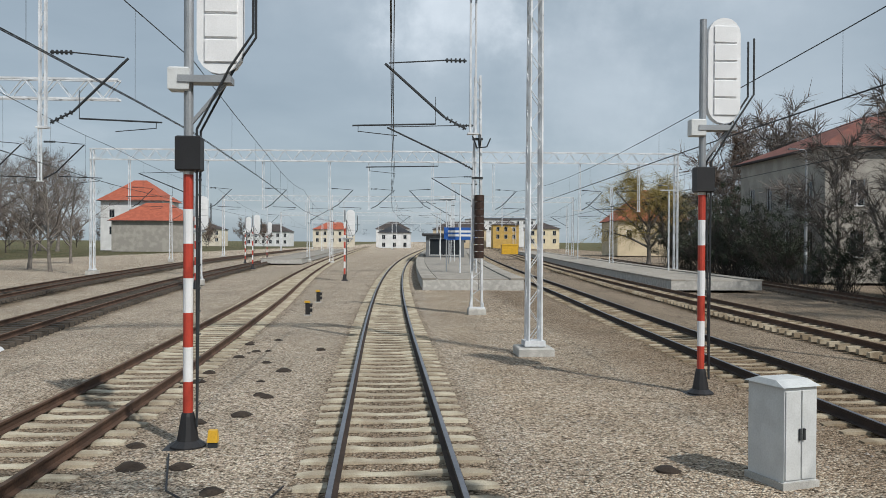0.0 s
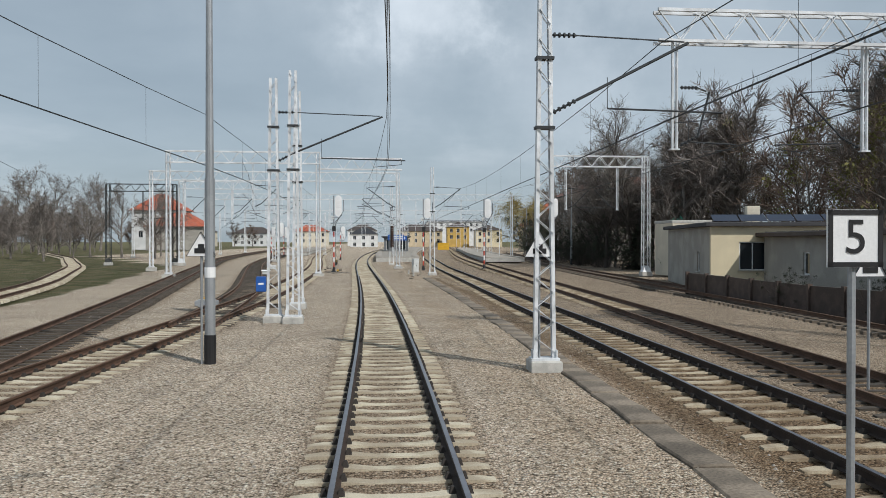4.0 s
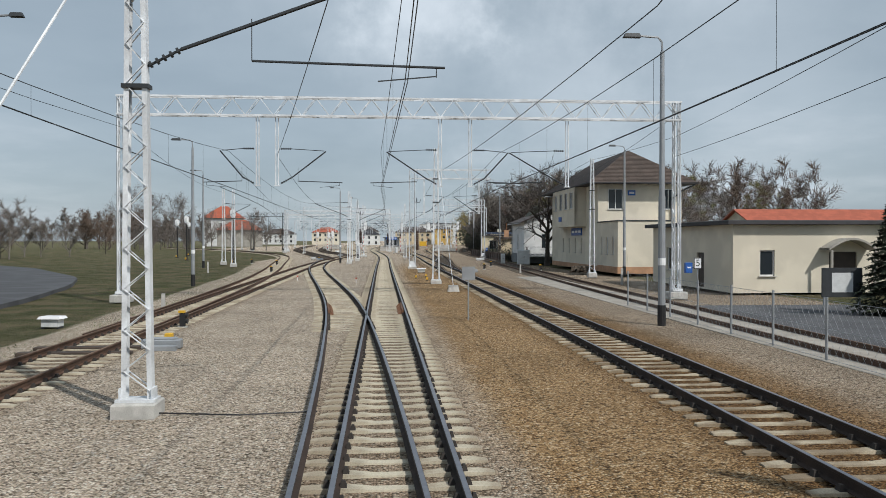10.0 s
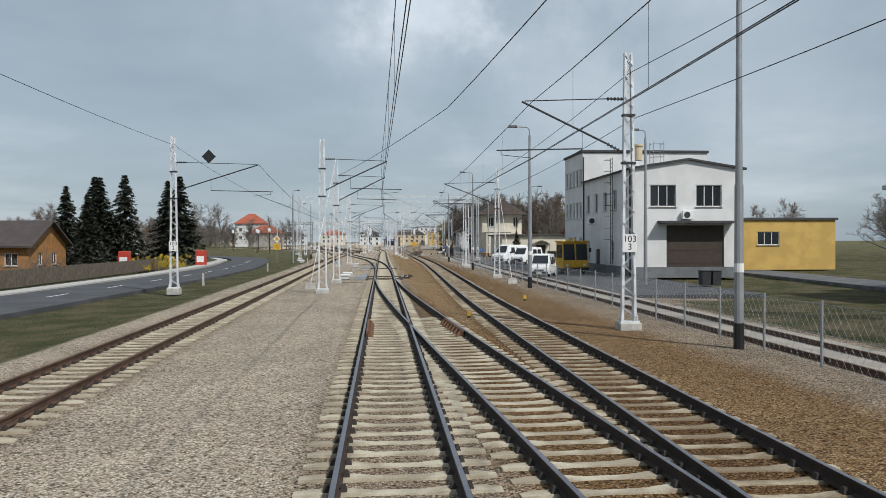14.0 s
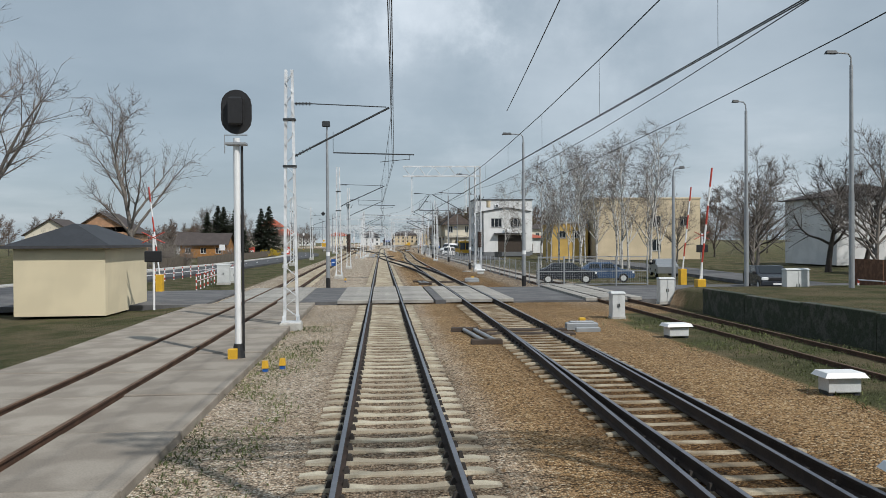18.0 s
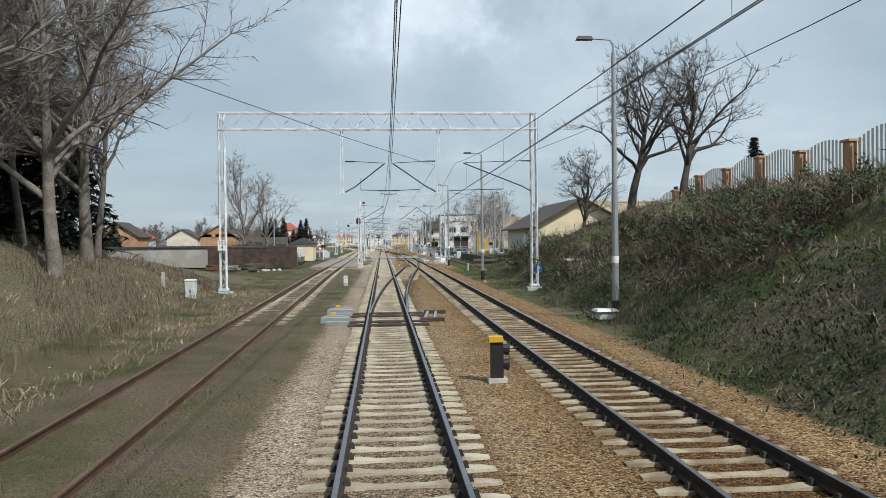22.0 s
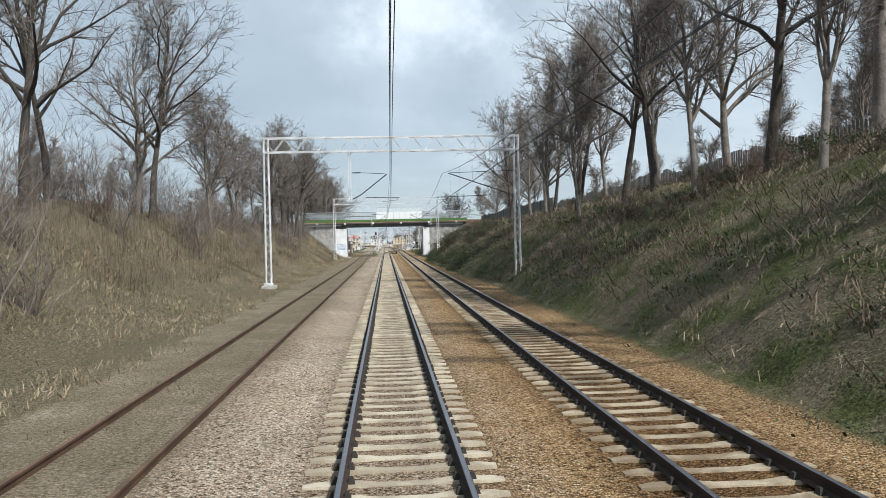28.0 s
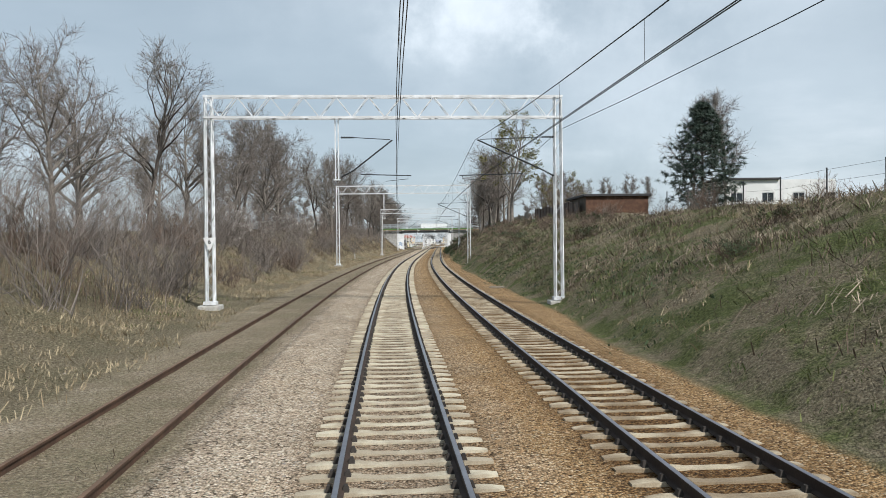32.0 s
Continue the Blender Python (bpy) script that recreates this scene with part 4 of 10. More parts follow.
def overhead_line(track, supports, label, twin=True):
    """Messenger wire, contact wires and droppers over one track."""
    o = thing("overhead_line", label, "overhead wire", group="overhead wires")
    msg, con, drop = Shape(), Shape(), Shape()
    pts_c = []
    for k, (a, b) in enumerate(zip(supports[:-1], supports[1:])):
        L = b - a
        sag = min(1.45, 1.3 * (L / 80.0) ** 2)
        n = max(4, int(L / 6))
        row = []
        for i in range(n + 1):
            f = i / n
            s = a + L * f
            za = 0.22 if k % 2 else -0.22
            side = za * (1 - 2 * f)
            m = along(track, s, side, 0)
            row.append((m @ Vector((0, 0, 7.42 - sag * 4 * f * (1 - f))), m @ Vector((0.0, 0, 5.55)), m @ Vector((0.045, 0, 5.55))))
        for p, q in zip(row[:-1], row[1:]):
            msg.rod(p[0], q[0], 0.0115, n=4, caps=False)
            con.rod(p[1], q[1], 0.0095, n=4, caps=False)
            if twin:
                con.rod(p[2], q[2], 0.0095, n=4, caps=False)
        for p in row[1:-1]:
            drop.rod(p[0], p[1], 0.0045, n=3, caps=False)
    part("messenger_wire", msg, WIRE, o)
    part("contact_wire", con, WIRE, o)
    part("droppers", drop, WIRE, o, kind="stuff")


overhead_line("main", [-420, -330, -235, -150, -75, -33.5, 0, 38, 63.6, 100, 144, 172.8, 231.2, 283.3, 308, 347.8, 374.2, 432.8, 516.2, 600, 679.2, 743, 830, 900, 955], "dark contact and messenger wires above the main track")
overhead_line("right", [-420, -330, -235, -150, -75, -3, 50, 100, 144, 186.3, 213, 251.8, 295.5, 371, 432.8, 516.2, 600, 679.2, 743, 830, 955], "dark contact and messenger wires above the second track")
overhead_line("far_right", [-420, -235, -150, -75, -3.6, 44, 100, 120], "dark contact wires above the far station track")
overhead_line("left", [-420, -330, -235, -150, -75, -21.5, -2.4, 38, 83.4, 144, 228.8], "dark contact wires above the rusty side track")
overhead_line("curve_left", [-150, -75, -20, 30, 79.5, 144], "dark contact wires above the curving track")
overhead_line("yard_left", [-300, -235, -150, -75, -42, -21.5, 20], "dark contact wires above the yard track")


def feeder(points, r=0.012):
    q, row = Shape(), []
    for (s0, o0, z0), (s1, o1, z1) in zip(points[:-1], points[1:]):
        n = 8
        for i in range(n + 1):
            f = i / n
            p = Vector(spot(s0 + (s1 - s0) * f, o0 + (o1 - o0) * f, z0 + (z1 - z0) * f - 4 * f * (1 - f) * ((s1 - s0) / 80) ** 2 * 0.9))
            if not row or (p - row[-1]).length > 0.01:
                row.append(p)
    q.path(row, r, 4)
    solid("feeder_cable", q, WIRE, "dark feeder cable strung between the masts", "cable", group="feeder cables")


feeder([(-75, 24, 10.5), (-3.6, 25.4, 9.6), (44, 17.6, 8.9), (119, 17.6, 8.6), (144, 15.5, 9.4)])
feeder([(44, 17.6, 9.4), (119, 17.6, 9.6), (144, 15.7, 8.4), (186.3, 9.5, 8.2), (213, 9.15, 8.4), (251.8, 8.1, 8.4), (295.5, 9.4, 8.0), (371, 8, 7.8), (432.8, 8.6, 8.0)])
feeder([(79.5, -20.7, 9.0), (144, -13.5, 8.6), (228.8, -12.6, 8.6), (264.7, -12.2, 8.2)])
feeder([(100, 4.3, 7.4), (131, 3.6, 7.4), (172, 5.0, 7.2), (219.4, -1.0, 7.0)])
feeder([(63.6, -3.9, 7.6), (83.4, -8.0, 7.3), (144, -5.6, 7.2), (172.8, -1.0, 7.3)])
feeder([(219.4, -3.4, 7.5), (251.8, 2.0, 7.2), (295.5, 4.4, 7.3)])
feeder([(348, 4.2, 7.3), (371, 2.4, 7.4), (432.8, 3.0, 7.3), (468.5, -9.4, 7.6)])

feeder([(144, 15.6, 7.3), (186.3, 9.7, 6.9), (213, 9.35, 6.9), (251.8, 8.3, 6.9), (295.5, 9.6, 6.9), (371, 8.2, 6.9)])
feeder([(432.8, 9.1, 8.2), (516.2, 8.9, 8.3), (600, 9.1, 8.1), (679.2, 8.1, 8.0), (743, 7.8, 7.9), (830, 7.8, 7.9)])

# ---- lamps, signals and trackside boxes ----
def lamp_post(s, off, H=9.9, arm=-1.4, foot=True, z=-0.25, flood=False):
    p = thing("street_lamp", "grey tubular steel lamp post with a black foot" if foot else "thin grey steel lamp post with a curved arm", "lamp post", stand(s, off, z), group="yard lamp posts")
    h = H - z
    part("pole", Shape().rod((0, 0, 0), (0, 0, h * 0.45), 0.13, 0.12, 12).rod((0, 0, h * 0.45), (0, 0, h - 0.5), 0.1, 0.075, 12), TUBE, p, smooth=False)
    if foot:
        part("foot", Shape().rod((0, 0, -0.05), (0, 0, 0.75), 0.145, n=12), BLACK, p, "black painted foot")
        part("number_band", Shape().rod((0, 0, 2.15), (0, 0, 2.4), 0.134, n=12), WHITE, p, "white band with a dark mark")
    if flood:
        part("bracket", Shape().rod((0, 0, h - 0.5), (0.0, 0, h), 0.05, n=8), TUBE, p)
        part("lamp_head", Shape().box((-0.05, -0.05, h + 0.15), (0.5, 0.3, 0.36), bev=0.04), DARK, p, "dark floodlight box")
        return p
    e = 1 if arm > 0 else -1
    part("arm", Shape().path([(0, 0, h - 0.5), (0.02 * e, 0, h - 0.15), (0.15 * e, 0, h), (0.7 * abs(arm) * e, 0, h + 0.05)], 0.04), TUBE, p)
    part("lamp_head", Shape().prism([(arm - 0.35 * 0, -0.13), (arm * 0.55, -0.13), (arm * 0.55, 0.13), (arm, 0.13)][::-1 if e < 0 else 1], h - 0.02, h + 0.12, [(arm * 0.95, -0.07), (arm * 0.6, -0.07), (arm * 0.6, 0.07), (arm * 0.95, 0.07)][::-1 if e < 0 else 1]), DARK, p, "flat dark lantern")
    return p


for a in ((48.3, -4.3, 9.9), (78.2, -5.75, 9.7), (50.3, 19.6, 11.2), (93.6, -20.2, 10.6), (131.2, -12.8, 9.5), (159.0, 9.65, 9.9), (117.0, 21.0, 11.0), (193.1, 9.4, 10.0), (227.4, 9.2, 10.0),
          (289.4, 9.25, 9.9), (256.9, 9.65, 9.9), (322.8, 9.2, 9.8), (381.8, 7.9, 9.6), (418.7, 7.5, 9.5), (451.4, 8.46, 10.2), (-37, 27.5, 10.2), (-60, 31, 9.8), (-100, 33, 9.8)):
    lamp_post(*a)
for a in ((179, 18.2, 9.5, 1.4), (223.5, 18.0, 10.4, -0.8), (282.3, 10.7, 8.2, -0.8), (341.3, 20.7, 11.0, -1.2), (331, 20.6, 10.6, -0.8), (327, 17.8, 7.2, 0.7), (159, -13.0, 10.2, 1.0), (352, -17, 6.4, -0.8)):
    lamp_post(*a, foot=False)
lamp_post(323.4, -3.6, 10.2, flood=True)


def rounded(w, h, n=6):
    """Upright plate outline with half-round ends."""
    r = w / 2
    pts = []
    for i in range(n + 1):
        a = math.pi * i / n
        pts.append((r * math.cos(a), h / 2 - r + r * math.sin(a)))
    for i in range(n + 1):
        a = math.pi + math.pi * i / n
        pts.append((r * math.cos(a), -h / 2 + r + r * math.sin(a)))
    return pts


def plate_shape(outline, x, y, z, thick):
    n = len(outline)
    vs = [(x + a, y, z + b) for a, b in outline] + [(x + a, y + thick, z + b) for a, b in outline]
    return Shape().add(vs, [tuple(range(n)), tuple(range(2 * n - 1, n - 1, -1))] + [(i + 1 if i + 1 < n else 0, i, n + i, n + (i + 1) % n) for i in range(n)])


def main_signal(s, off, H=7.4, z=-0.22, boxed=True):
    p = thing("railway_signal", "white-backed signal on a red and white banded post", "signal", stand(s, off, z), group="station signals")
    n = 8
    for k in range(n):
        part("band", Shape().rod((0, 0, 0.45 + k * 0.5), (0, 0, 0.45 + (k + 1) * 0.5), 0.072, n=12), RED if k % 2 == 0 else WHITE, p, "red band" if k % 2 == 0 else "white band")
    part("post", Shape().rod((0, 0, 4.45), (0, 0, H - z - 0.1), 0.068, n=12), TUBE, p)
    part("foot", Shape().turned([(0.26, -0.05), (0.26, 0.03), (0.16, 0.1), (0.1, 0.45), (0.085, 0.5)], 12).box((0, 0, -0.02), (0.62, 0.5, 0.05)), BLACK, p, "black cast foot")
    top = H - z
    x = 0.44
    sh = part("signal_head", plate_shape(rounded(0.66, 2.1, 8), x, 0, top - 1.1, 0.16), WHITE, p, "white ribbed signal back with round ends")
    for k in range(5):
        part("lamp_housing", Shape().box((x + 0.02, -0.008, top - 1.82 + k * 0.36), (0.46, 0.04, 0.33), bev=0.012), WHITE, sh)
    part("bracket", Shape().box((0.25, 0, top - 2.25), (0.75, 0.3, 0.1)).bar((0.02, 0, top - 2.9), (0.6, 0, top - 2.2), 0.05, 0.05), TUBE, p)
    lad = Shape()
    for y in (-0.1, 0.16):
        lad.path([(0.14, -0.06 + y * 0, 0.3), (0.14, y, 4.6), (0.62, y - 0.1, top - 2.1), (0.95, y - 0.1, top - 1.6), (0.95, y - 0.1, top - 0.5)], 0.02)
    for k in range(12):
        lad.rod((0.14, -0.1, 0.6 + k * 0.34), (0.14, 0.16, 0.6 + k * 0.34), 0.012, n=5)
    part("ladder", lad, DARK, p, "dark narrow ladder and hoops")
    part("relay_box", Shape().box((-0.12, -0.02, top - 2.25), (0.3, 0.22, 0.34), bev=0.02), CABINET, p)
    if boxed:
        part("route_box", Shape().box((0.02, -0.02, 4.25), (0.36, 0.26, 0.5), bev=0.02), BLACK, p, "black box with a small red lamp")
    return p


main_signal(-12.1, -2.98, 7.35)
main_signal(-15.8, 6.15, 7.3)
main_signal(-19.4, 13.1, 7.45)
main_signal(-19.6, 20.6, 7.6)
for a in ((-52, -12.2, 5.6), (-88, -15.5, 5.6), (-62, -3.6, 5.2), (-140, -24, 6), (-110, -21, 6)):
    main_signal(*a, boxed=False)


def head_signal(s, off, H, white=False):
    p = thing("railway_signal", "signal with an oval head on a grey post", "signal", stand(s, off, -0.22), group="line signals")
    part("post", Shape().rod((0, 0, 0.3), (0, 0, H - 1.0), 0.08, n=12), WHITE if not white else BLACK, p)
    part("foot", Shape().turned([(0.3, -0.05), (0.3, 0.03), (0.18, 0.1), (0.11, 0.5)], 12).box((0, 0, -0.01), (0.6, 0.5, 0.06)), BLACK, p, "black cast foot")
    part("signal_head", plate_shape(rounded(0.74, 1.1, 8), 0, -0.02, H - 0.35, 0.1), WHITE if white else BLACK, p, "oval signal back")
    part("lamp_housing", Shape().box((0, -0.12, H - 0.35), (0.34, 0.2, 0.7), bev=0.05), WHITE if white else BLACK, p)
    part("ladder", Shape().rod((0.13, 0, 0.3), (0.13, 0, H - 1.2), 0.035, n=6), BLACK, p, "black cable pipe and ladder")
    part("bracket", Shape().box((0, 0, H - 1.15), (0.5, 0.35, 0.05)).path([(-0.25, -0.2, H - 1.4), (-0.25, -0.2, H - 0.95), (0.3, -0.2, H - 0.95)], 0.015), TUBE, p)
    part("junction_box", Shape().box((-0.1, -0.2, 0.25), (0.22, 0.2, 0.3), bev=0.02), YELLOW, p, "small yellow box")
    return p


head_signal(355.6, -3.75, 6.6)
head_signal(78.0, -19.8, 6.9, True)
head_signal(60, -30, 6.5, True)
head_signal(40, -36, 6.5, True)
head_signal(20, -38, 6.5, True)
head_signal(25, -45, 6.5, True)


def white_box(s, off, turn=0.0, z=-0.25):
    """Cable joint box: lid wider than the body, on two feet."""
    p = thing("trackside_box", "low white cable box with an overhanging lid", "cable box", stand(s, off, z, turn), group="white cable boxes")
    part("body", Shape().box((0, 0, 0.22), (0.62, 0.42, 0.3), bev=0.02), CABINET, p)
    part("lid", Shape().prism([(-0.42, -0.3), (0.42, -0.3), (0.42, 0.3), (-0.42, 0.3)], 0.37, 0.46, [(-0.36, -0.25), (0.36, -0.25), (0.36, 0.25), (-0.36, 0.25)]), WHITE, p, "flat white lid")
    for x in (-0.26, 0.26):
        part("foot", Shape().box((x, 0, 0.04), (0.1, 0.36, 0.12)), DARK, p)
    return p


for a in ((112.1, 3.45), (302.6, 8.8), (361.1, 8.6), (351.8, 8.8), (183.0, -3.25), (214.3, -3.05), (210.0, -3.05), (156.9, -11.95), (58.9, 14.9), (57.5, 15.7), (51.9, -11.5), (-20, -9.6), (-6, -8.9), (437.2, 10.6), (451.6, 8.0), (372.4, 7.1), (367.5, 5.9)):
    white_box(*a, turn=random.uniform(-12, 12), z=ground_z(*a) - 0.02)


def cabinet(s, off, w, h, d=0.45, turn=0.0, label="pale grey steel relay cabinet with two doors", mat=None, z=-0.25):
    p = thing("relay_cabinet", label, "cabinet", stand(s, off, z, turn), group="relay cabinets")
    part("body", Shape().box((0, 0, h / 2), (w, d, h), bev=0.015), mat or CABINET, p)
    part("roof", Shape().prism([(-w / 2 - 0.04, -d / 2 - 0.04), (w / 2 + 0.04, -d / 2 - 0.04), (w / 2 + 0.04, d / 2 + 0.04), (-w / 2 - 0.04, d / 2 + 0.04)], h, h + 0.07, [(-w / 2, -d / 4), (w / 2, -d / 4), (w / 2, d / 4), (-w / 2, d / 4)]), mat or CABINET, p)
    for x in (-w / 4, w / 4):
        q = part("door", Shape().box((x, -d / 2 - 0.008, h * 0.54), (w / 2 - 0.03, 0.02, h * 0.84)), mat or CABINET, p)
        part("handle", Shape().box((x * 0.25, -d / 2 - 0.03, h * 0.55), (0.025, 0.03, 0.14)), DARK, q)
    part("plinth", Shape().box((0, 0, 0.06), (w + 0.06, d + 0.06, 0.12)), PLINTH, p)
    return p


cabinet(-9.9, 4.84, 0.5, 1.28, 0.62, 16)
cabinet(315.4, -11.7, 0.9, 1.45)
cabinet(313.1, -11.3, 0.7, 1.15)
cabinet(349.5, -14.1, 1.0, 1.9)
cabinet(350.5, -13.1, 0.6, 2.1)
cabinet(339.4, 19.1, 1.1, 1.6)
cabinet(439.0, -9.9, 0.5, 1.2)
cabinet(85.5, 17.5, 1.5, 1.75)
cabinet(80.6, 15.6, 0.5, 1.2)
cabinet(338.5, 13.2, 0.7, 1.2)
cabinet(345.5, 8.8, 0.5, 1.0)


def marker_post(s, off, h, w=0.16, words=None, mat=None, z=-0.25):
    p = thing("marker_post", "short pale concrete marker post", "marker post", stand(s, off, z), group="marker posts")
    part("shaft", Shape().prism([(-w / 2, -w / 2), (w / 2, -w / 2), (w / 2, w / 2), (-w / 2, w / 2)], -0.1, h, [(-w / 2.4, -w / 2.6), (w / 2.4, -w / 2.6), (w / 2.4, w / 2.6), (-w / 2.4, w / 2.6)]), mat or PLINTH, p)
    if words:
        q = part("face", Shape().box((0, -w / 2 - 0.005, h * 0.62), (w * 0.9, 0.015, h * 0.6)), WHITE, p)
        for k, t in enumerate(words):
            lettering(t, 0.17, BLACK, q, (0, -w / 2 - 0.02, h * 0.75 - 0.2 * k))
    return p


for a in ((-1.9, 4.05, 0.9), (89.9, 3.5, 1.0), (-7, 4.0, 0.3), (376.9, 8.2, 0.9), (398.6, 8.5, 0.75), (438.5, -11.4, 0.8), (645.5, -9.4, 0.8), (358, -13, 0.7), (151, -9.6, 0.7), (166, -10.3, 0.8), (104, -17.5, 1.1), (110.0, 13.0, 0.9), (128, 17.5, 1.2), (434.1, 10.1, 0.9), (181, 11.6, 1.0), (218, -13.2, 0.9), (190, -12.4, 0.9)):
    marker_post(*a, z=ground_z(a[0], a[1]))
marker_post(195.1, -3.12, 0.78, 0.15)
marker_post(84.6, 3.25, 0.8, 0.14)
marker_post(424.2, -2.75, 0.75, 0.3, ("103", "4"))


def yellow_marker(s, off, low=BLUE):
    p = thing("track_marker", "small yellow-capped trackside marker peg", "marker peg", stand(s, off, -0.25), group="yellow pegs")
    part("stem", Shape().box((0, 0, 0.1), (0.13, 0.1, 0.22)), low, p)
    part("cap", Shape().prism([(-0.075, -0.07), (0.075, -0.07), (0.075, 0.07), (-0.075, 0.07)], 0.12, 0.29, [(-0.06, -0.05), (0.06, -0.05), (0.06, 0.05), (-0.06, 0.05)]), YELLOW, p, "yellow cap")
    return p


for a in ((313.9, -4.27), (313.8, -2.92), (357, -2.9), (356.6, -2.55), (126.4, 3.2), (123, 2.5), (121, 3.4), (117.5, 6.9), (238, 7.0), (-12.0, -2.6), (425, 6.9), (247, 3.2)):
    yellow_marker(*a, low=BLUE if a[0] > 300 else DARK)


for a in ((380.0, 1.88), (129.5, -1.97), (126.0, -6.4)):
    p = thing("warning_peg", "thin white peg with a red top in the gravel", "marker peg", stand(*a, -0.25), group="red pegs")
    part("stem", Shape().box((0, 0, 0.14), (0.04, 0.04, 0.34)), WHITE, p)
    part("top", Shape().box((0, 0, 0.36), (0.09, 0.05, 0.13), bev=0.01), RED, p, "red top")


def sign_post(s, off, h, words=None, size=(0.42, 0.42), back=False, label="square white sign with a black figure on a thin post", z=-0.25, tri=False):
    p = thing("track_sign", label, "sign", stand(s, off, z), group="track signs")
    part("post", Shape().rod((0, 0, 0), (0, 0, h + (0 if tri else size[1] / 2)), 0.03, n=8), TUBE, p)
    if tri:
        a = size[0] / 2
        q = part("board", Shape().add([(-a, -0.05, h - a * 0.8), (a, -0.05, h - a * 0.8), (0, -0.05, h + a * 0.9), (-a, -0.03, h - a * 0.8), (a, -0.03, h - a * 0.8), (0, -0.03, h + a * 0.9)], [(0, 1, 2), (5, 4, 3), (0, 3, 4, 1), (1, 4, 5, 2), (2, 5, 3, 0)]), WHITE, p, "white triangle")
        part("figure", Shape().box((0, -0.056, h - a * 0.42), (a * 0.9, 0.01, a * 0.35)).box((0, -0.056, h - a * 0.1), (a * 0.4, 0.01, a * 0.3)), BLACK, q, "black train figure")
        edge = Shape()
        for u, v in (((-a, h - a * 0.8), (a, h - a * 0.8)), ((a, h - a * 0.8), (0, h + a * 0.9)), ((0, h + a * 0.9), (-a, h - a * 0.8))):
            edge.bar((u[0], -0.054, u[1]), (v[0], -0.054, v[1]), 0.045, 0.01)
        part("border", edge, BLACK, q)
        return p
    q = part("board", Shape().box((0, -0.04, h), (size[0], 0.02, size[1])), TUBE if back else WHITE, p, "bare grey back of the board" if back else "white board")
    if words:
        a, b = size
        edge = Shape()
        for x in (-1, 1):
            edge.box((x * (a / 2 - 0.02), -0.052, h), (0.035, 0.008, b))
            edge.box((0, -0.052, h + x * (b / 2 - 0.02)), (a, 0.008, 0.035))
        part("border", edge, BLACK, q)
        lettering(words, b * 0.85, BLACK, q, (0, -0.056, h))
    return p


sign_post(62.9, 3.25, 3.05, "5")
sign_post(148.0, 15.3, 1.9, "5", (0.4, 0.55))
sign_post(156.6, 3.06, 1.79, None, (0.5, 0.51), True, "bare grey back of a track board on a post")
sign_post(388.6, 7.15, 2.15, None, (0.42, 0.3), True, "weathered white board on a thin rusty post")
sign_post(50.0, 3.5, 2.95, None, (0.7, 0.6), label="white warning triangle with a black train figure", tri=True)
sign_post(48.3, -4.5, 2.95, None, (0.7, 0.6), label="white warning triangle with a black train figure", tri=True)
sign_post(53.0, 9.6, 2.6, None, (0.7, 0.6), label="white warning triangle with a black train figure", tri=True)
sign_post(238.2, -26.5, 2.3, None, (0.95, 0.95), label="white square traffic sign with a dark ring")


def dwarf_signal(s, off, z=-0.25):
    p = thing("dwarf_signal", "low black shunting signal with hooded lamps", "signal", stand(s, off, z), group="shunting signals")
    part("base", Shape().box((0, 0, 0.06), (0.4, 0.35, 0.14)), PLINTH, p)
    part("body", Shape().box((0, 0, 0.5), (0.26, 0.2, 0.8), bev=0.02), BLACK, p)
    part("top_plate", Shape().box((-0.03, -0.02, 0.95), (0.3, 0.24, 0.12)), YELLOW, p, "pale yellow top plate")
    for zz in (0.42, 0.74):
        part("hood", Shape().rod((0.08, 0, zz), (0.26, 0, zz - 0.02), 0.1, 0.13, n=10), BLACK, p)
    return p


dwarf_signal(464.1, 2.2)
for a in ((86.5, -13.0), (79, -17.2), (109, -10.6), (103, 10.4), (106.5, 15.6), (93, 12.4), (158.5, -7.0), (82, 18.3), (-40, -3.4), (-33, -3.2)):
    dwarf_signal(*a).scale = (0.7, 0.7, 0.62)


def blue_case(s, off, z, words=None):
    p = thing("equipment_case", "small bright blue equipment case on a bracket", "case", stand(s, off, z), group="blue cases")
    part("body", Shape().box((0, 0, 0), (0.36, 0.25, 0.56), bev=0.02), BLUE, p)
    part("bracket", Shape().box((0.25, 0.05, 0), (0.25, 0.06, 0.06)), DARK, p)
    part("label_bar", Shape().box((0, -0.13, 0.02), (0.2, 0.01, 0.07)), WHITE, p)
    return p


for a in ((307.8, -4.15, 1.1), (432.7, 9.15, 1.1), (38.0, -4.4, 1.2), (144.2, 16.3, 1.3), (44.4, 18.2, 1.2)):
    blue_case(*a)


TIE_RUST = material("dark_rusty_steel_tie", (0.075, 0.055, 0.042), 0.8, 0.1, vary=0.3, scale=2)


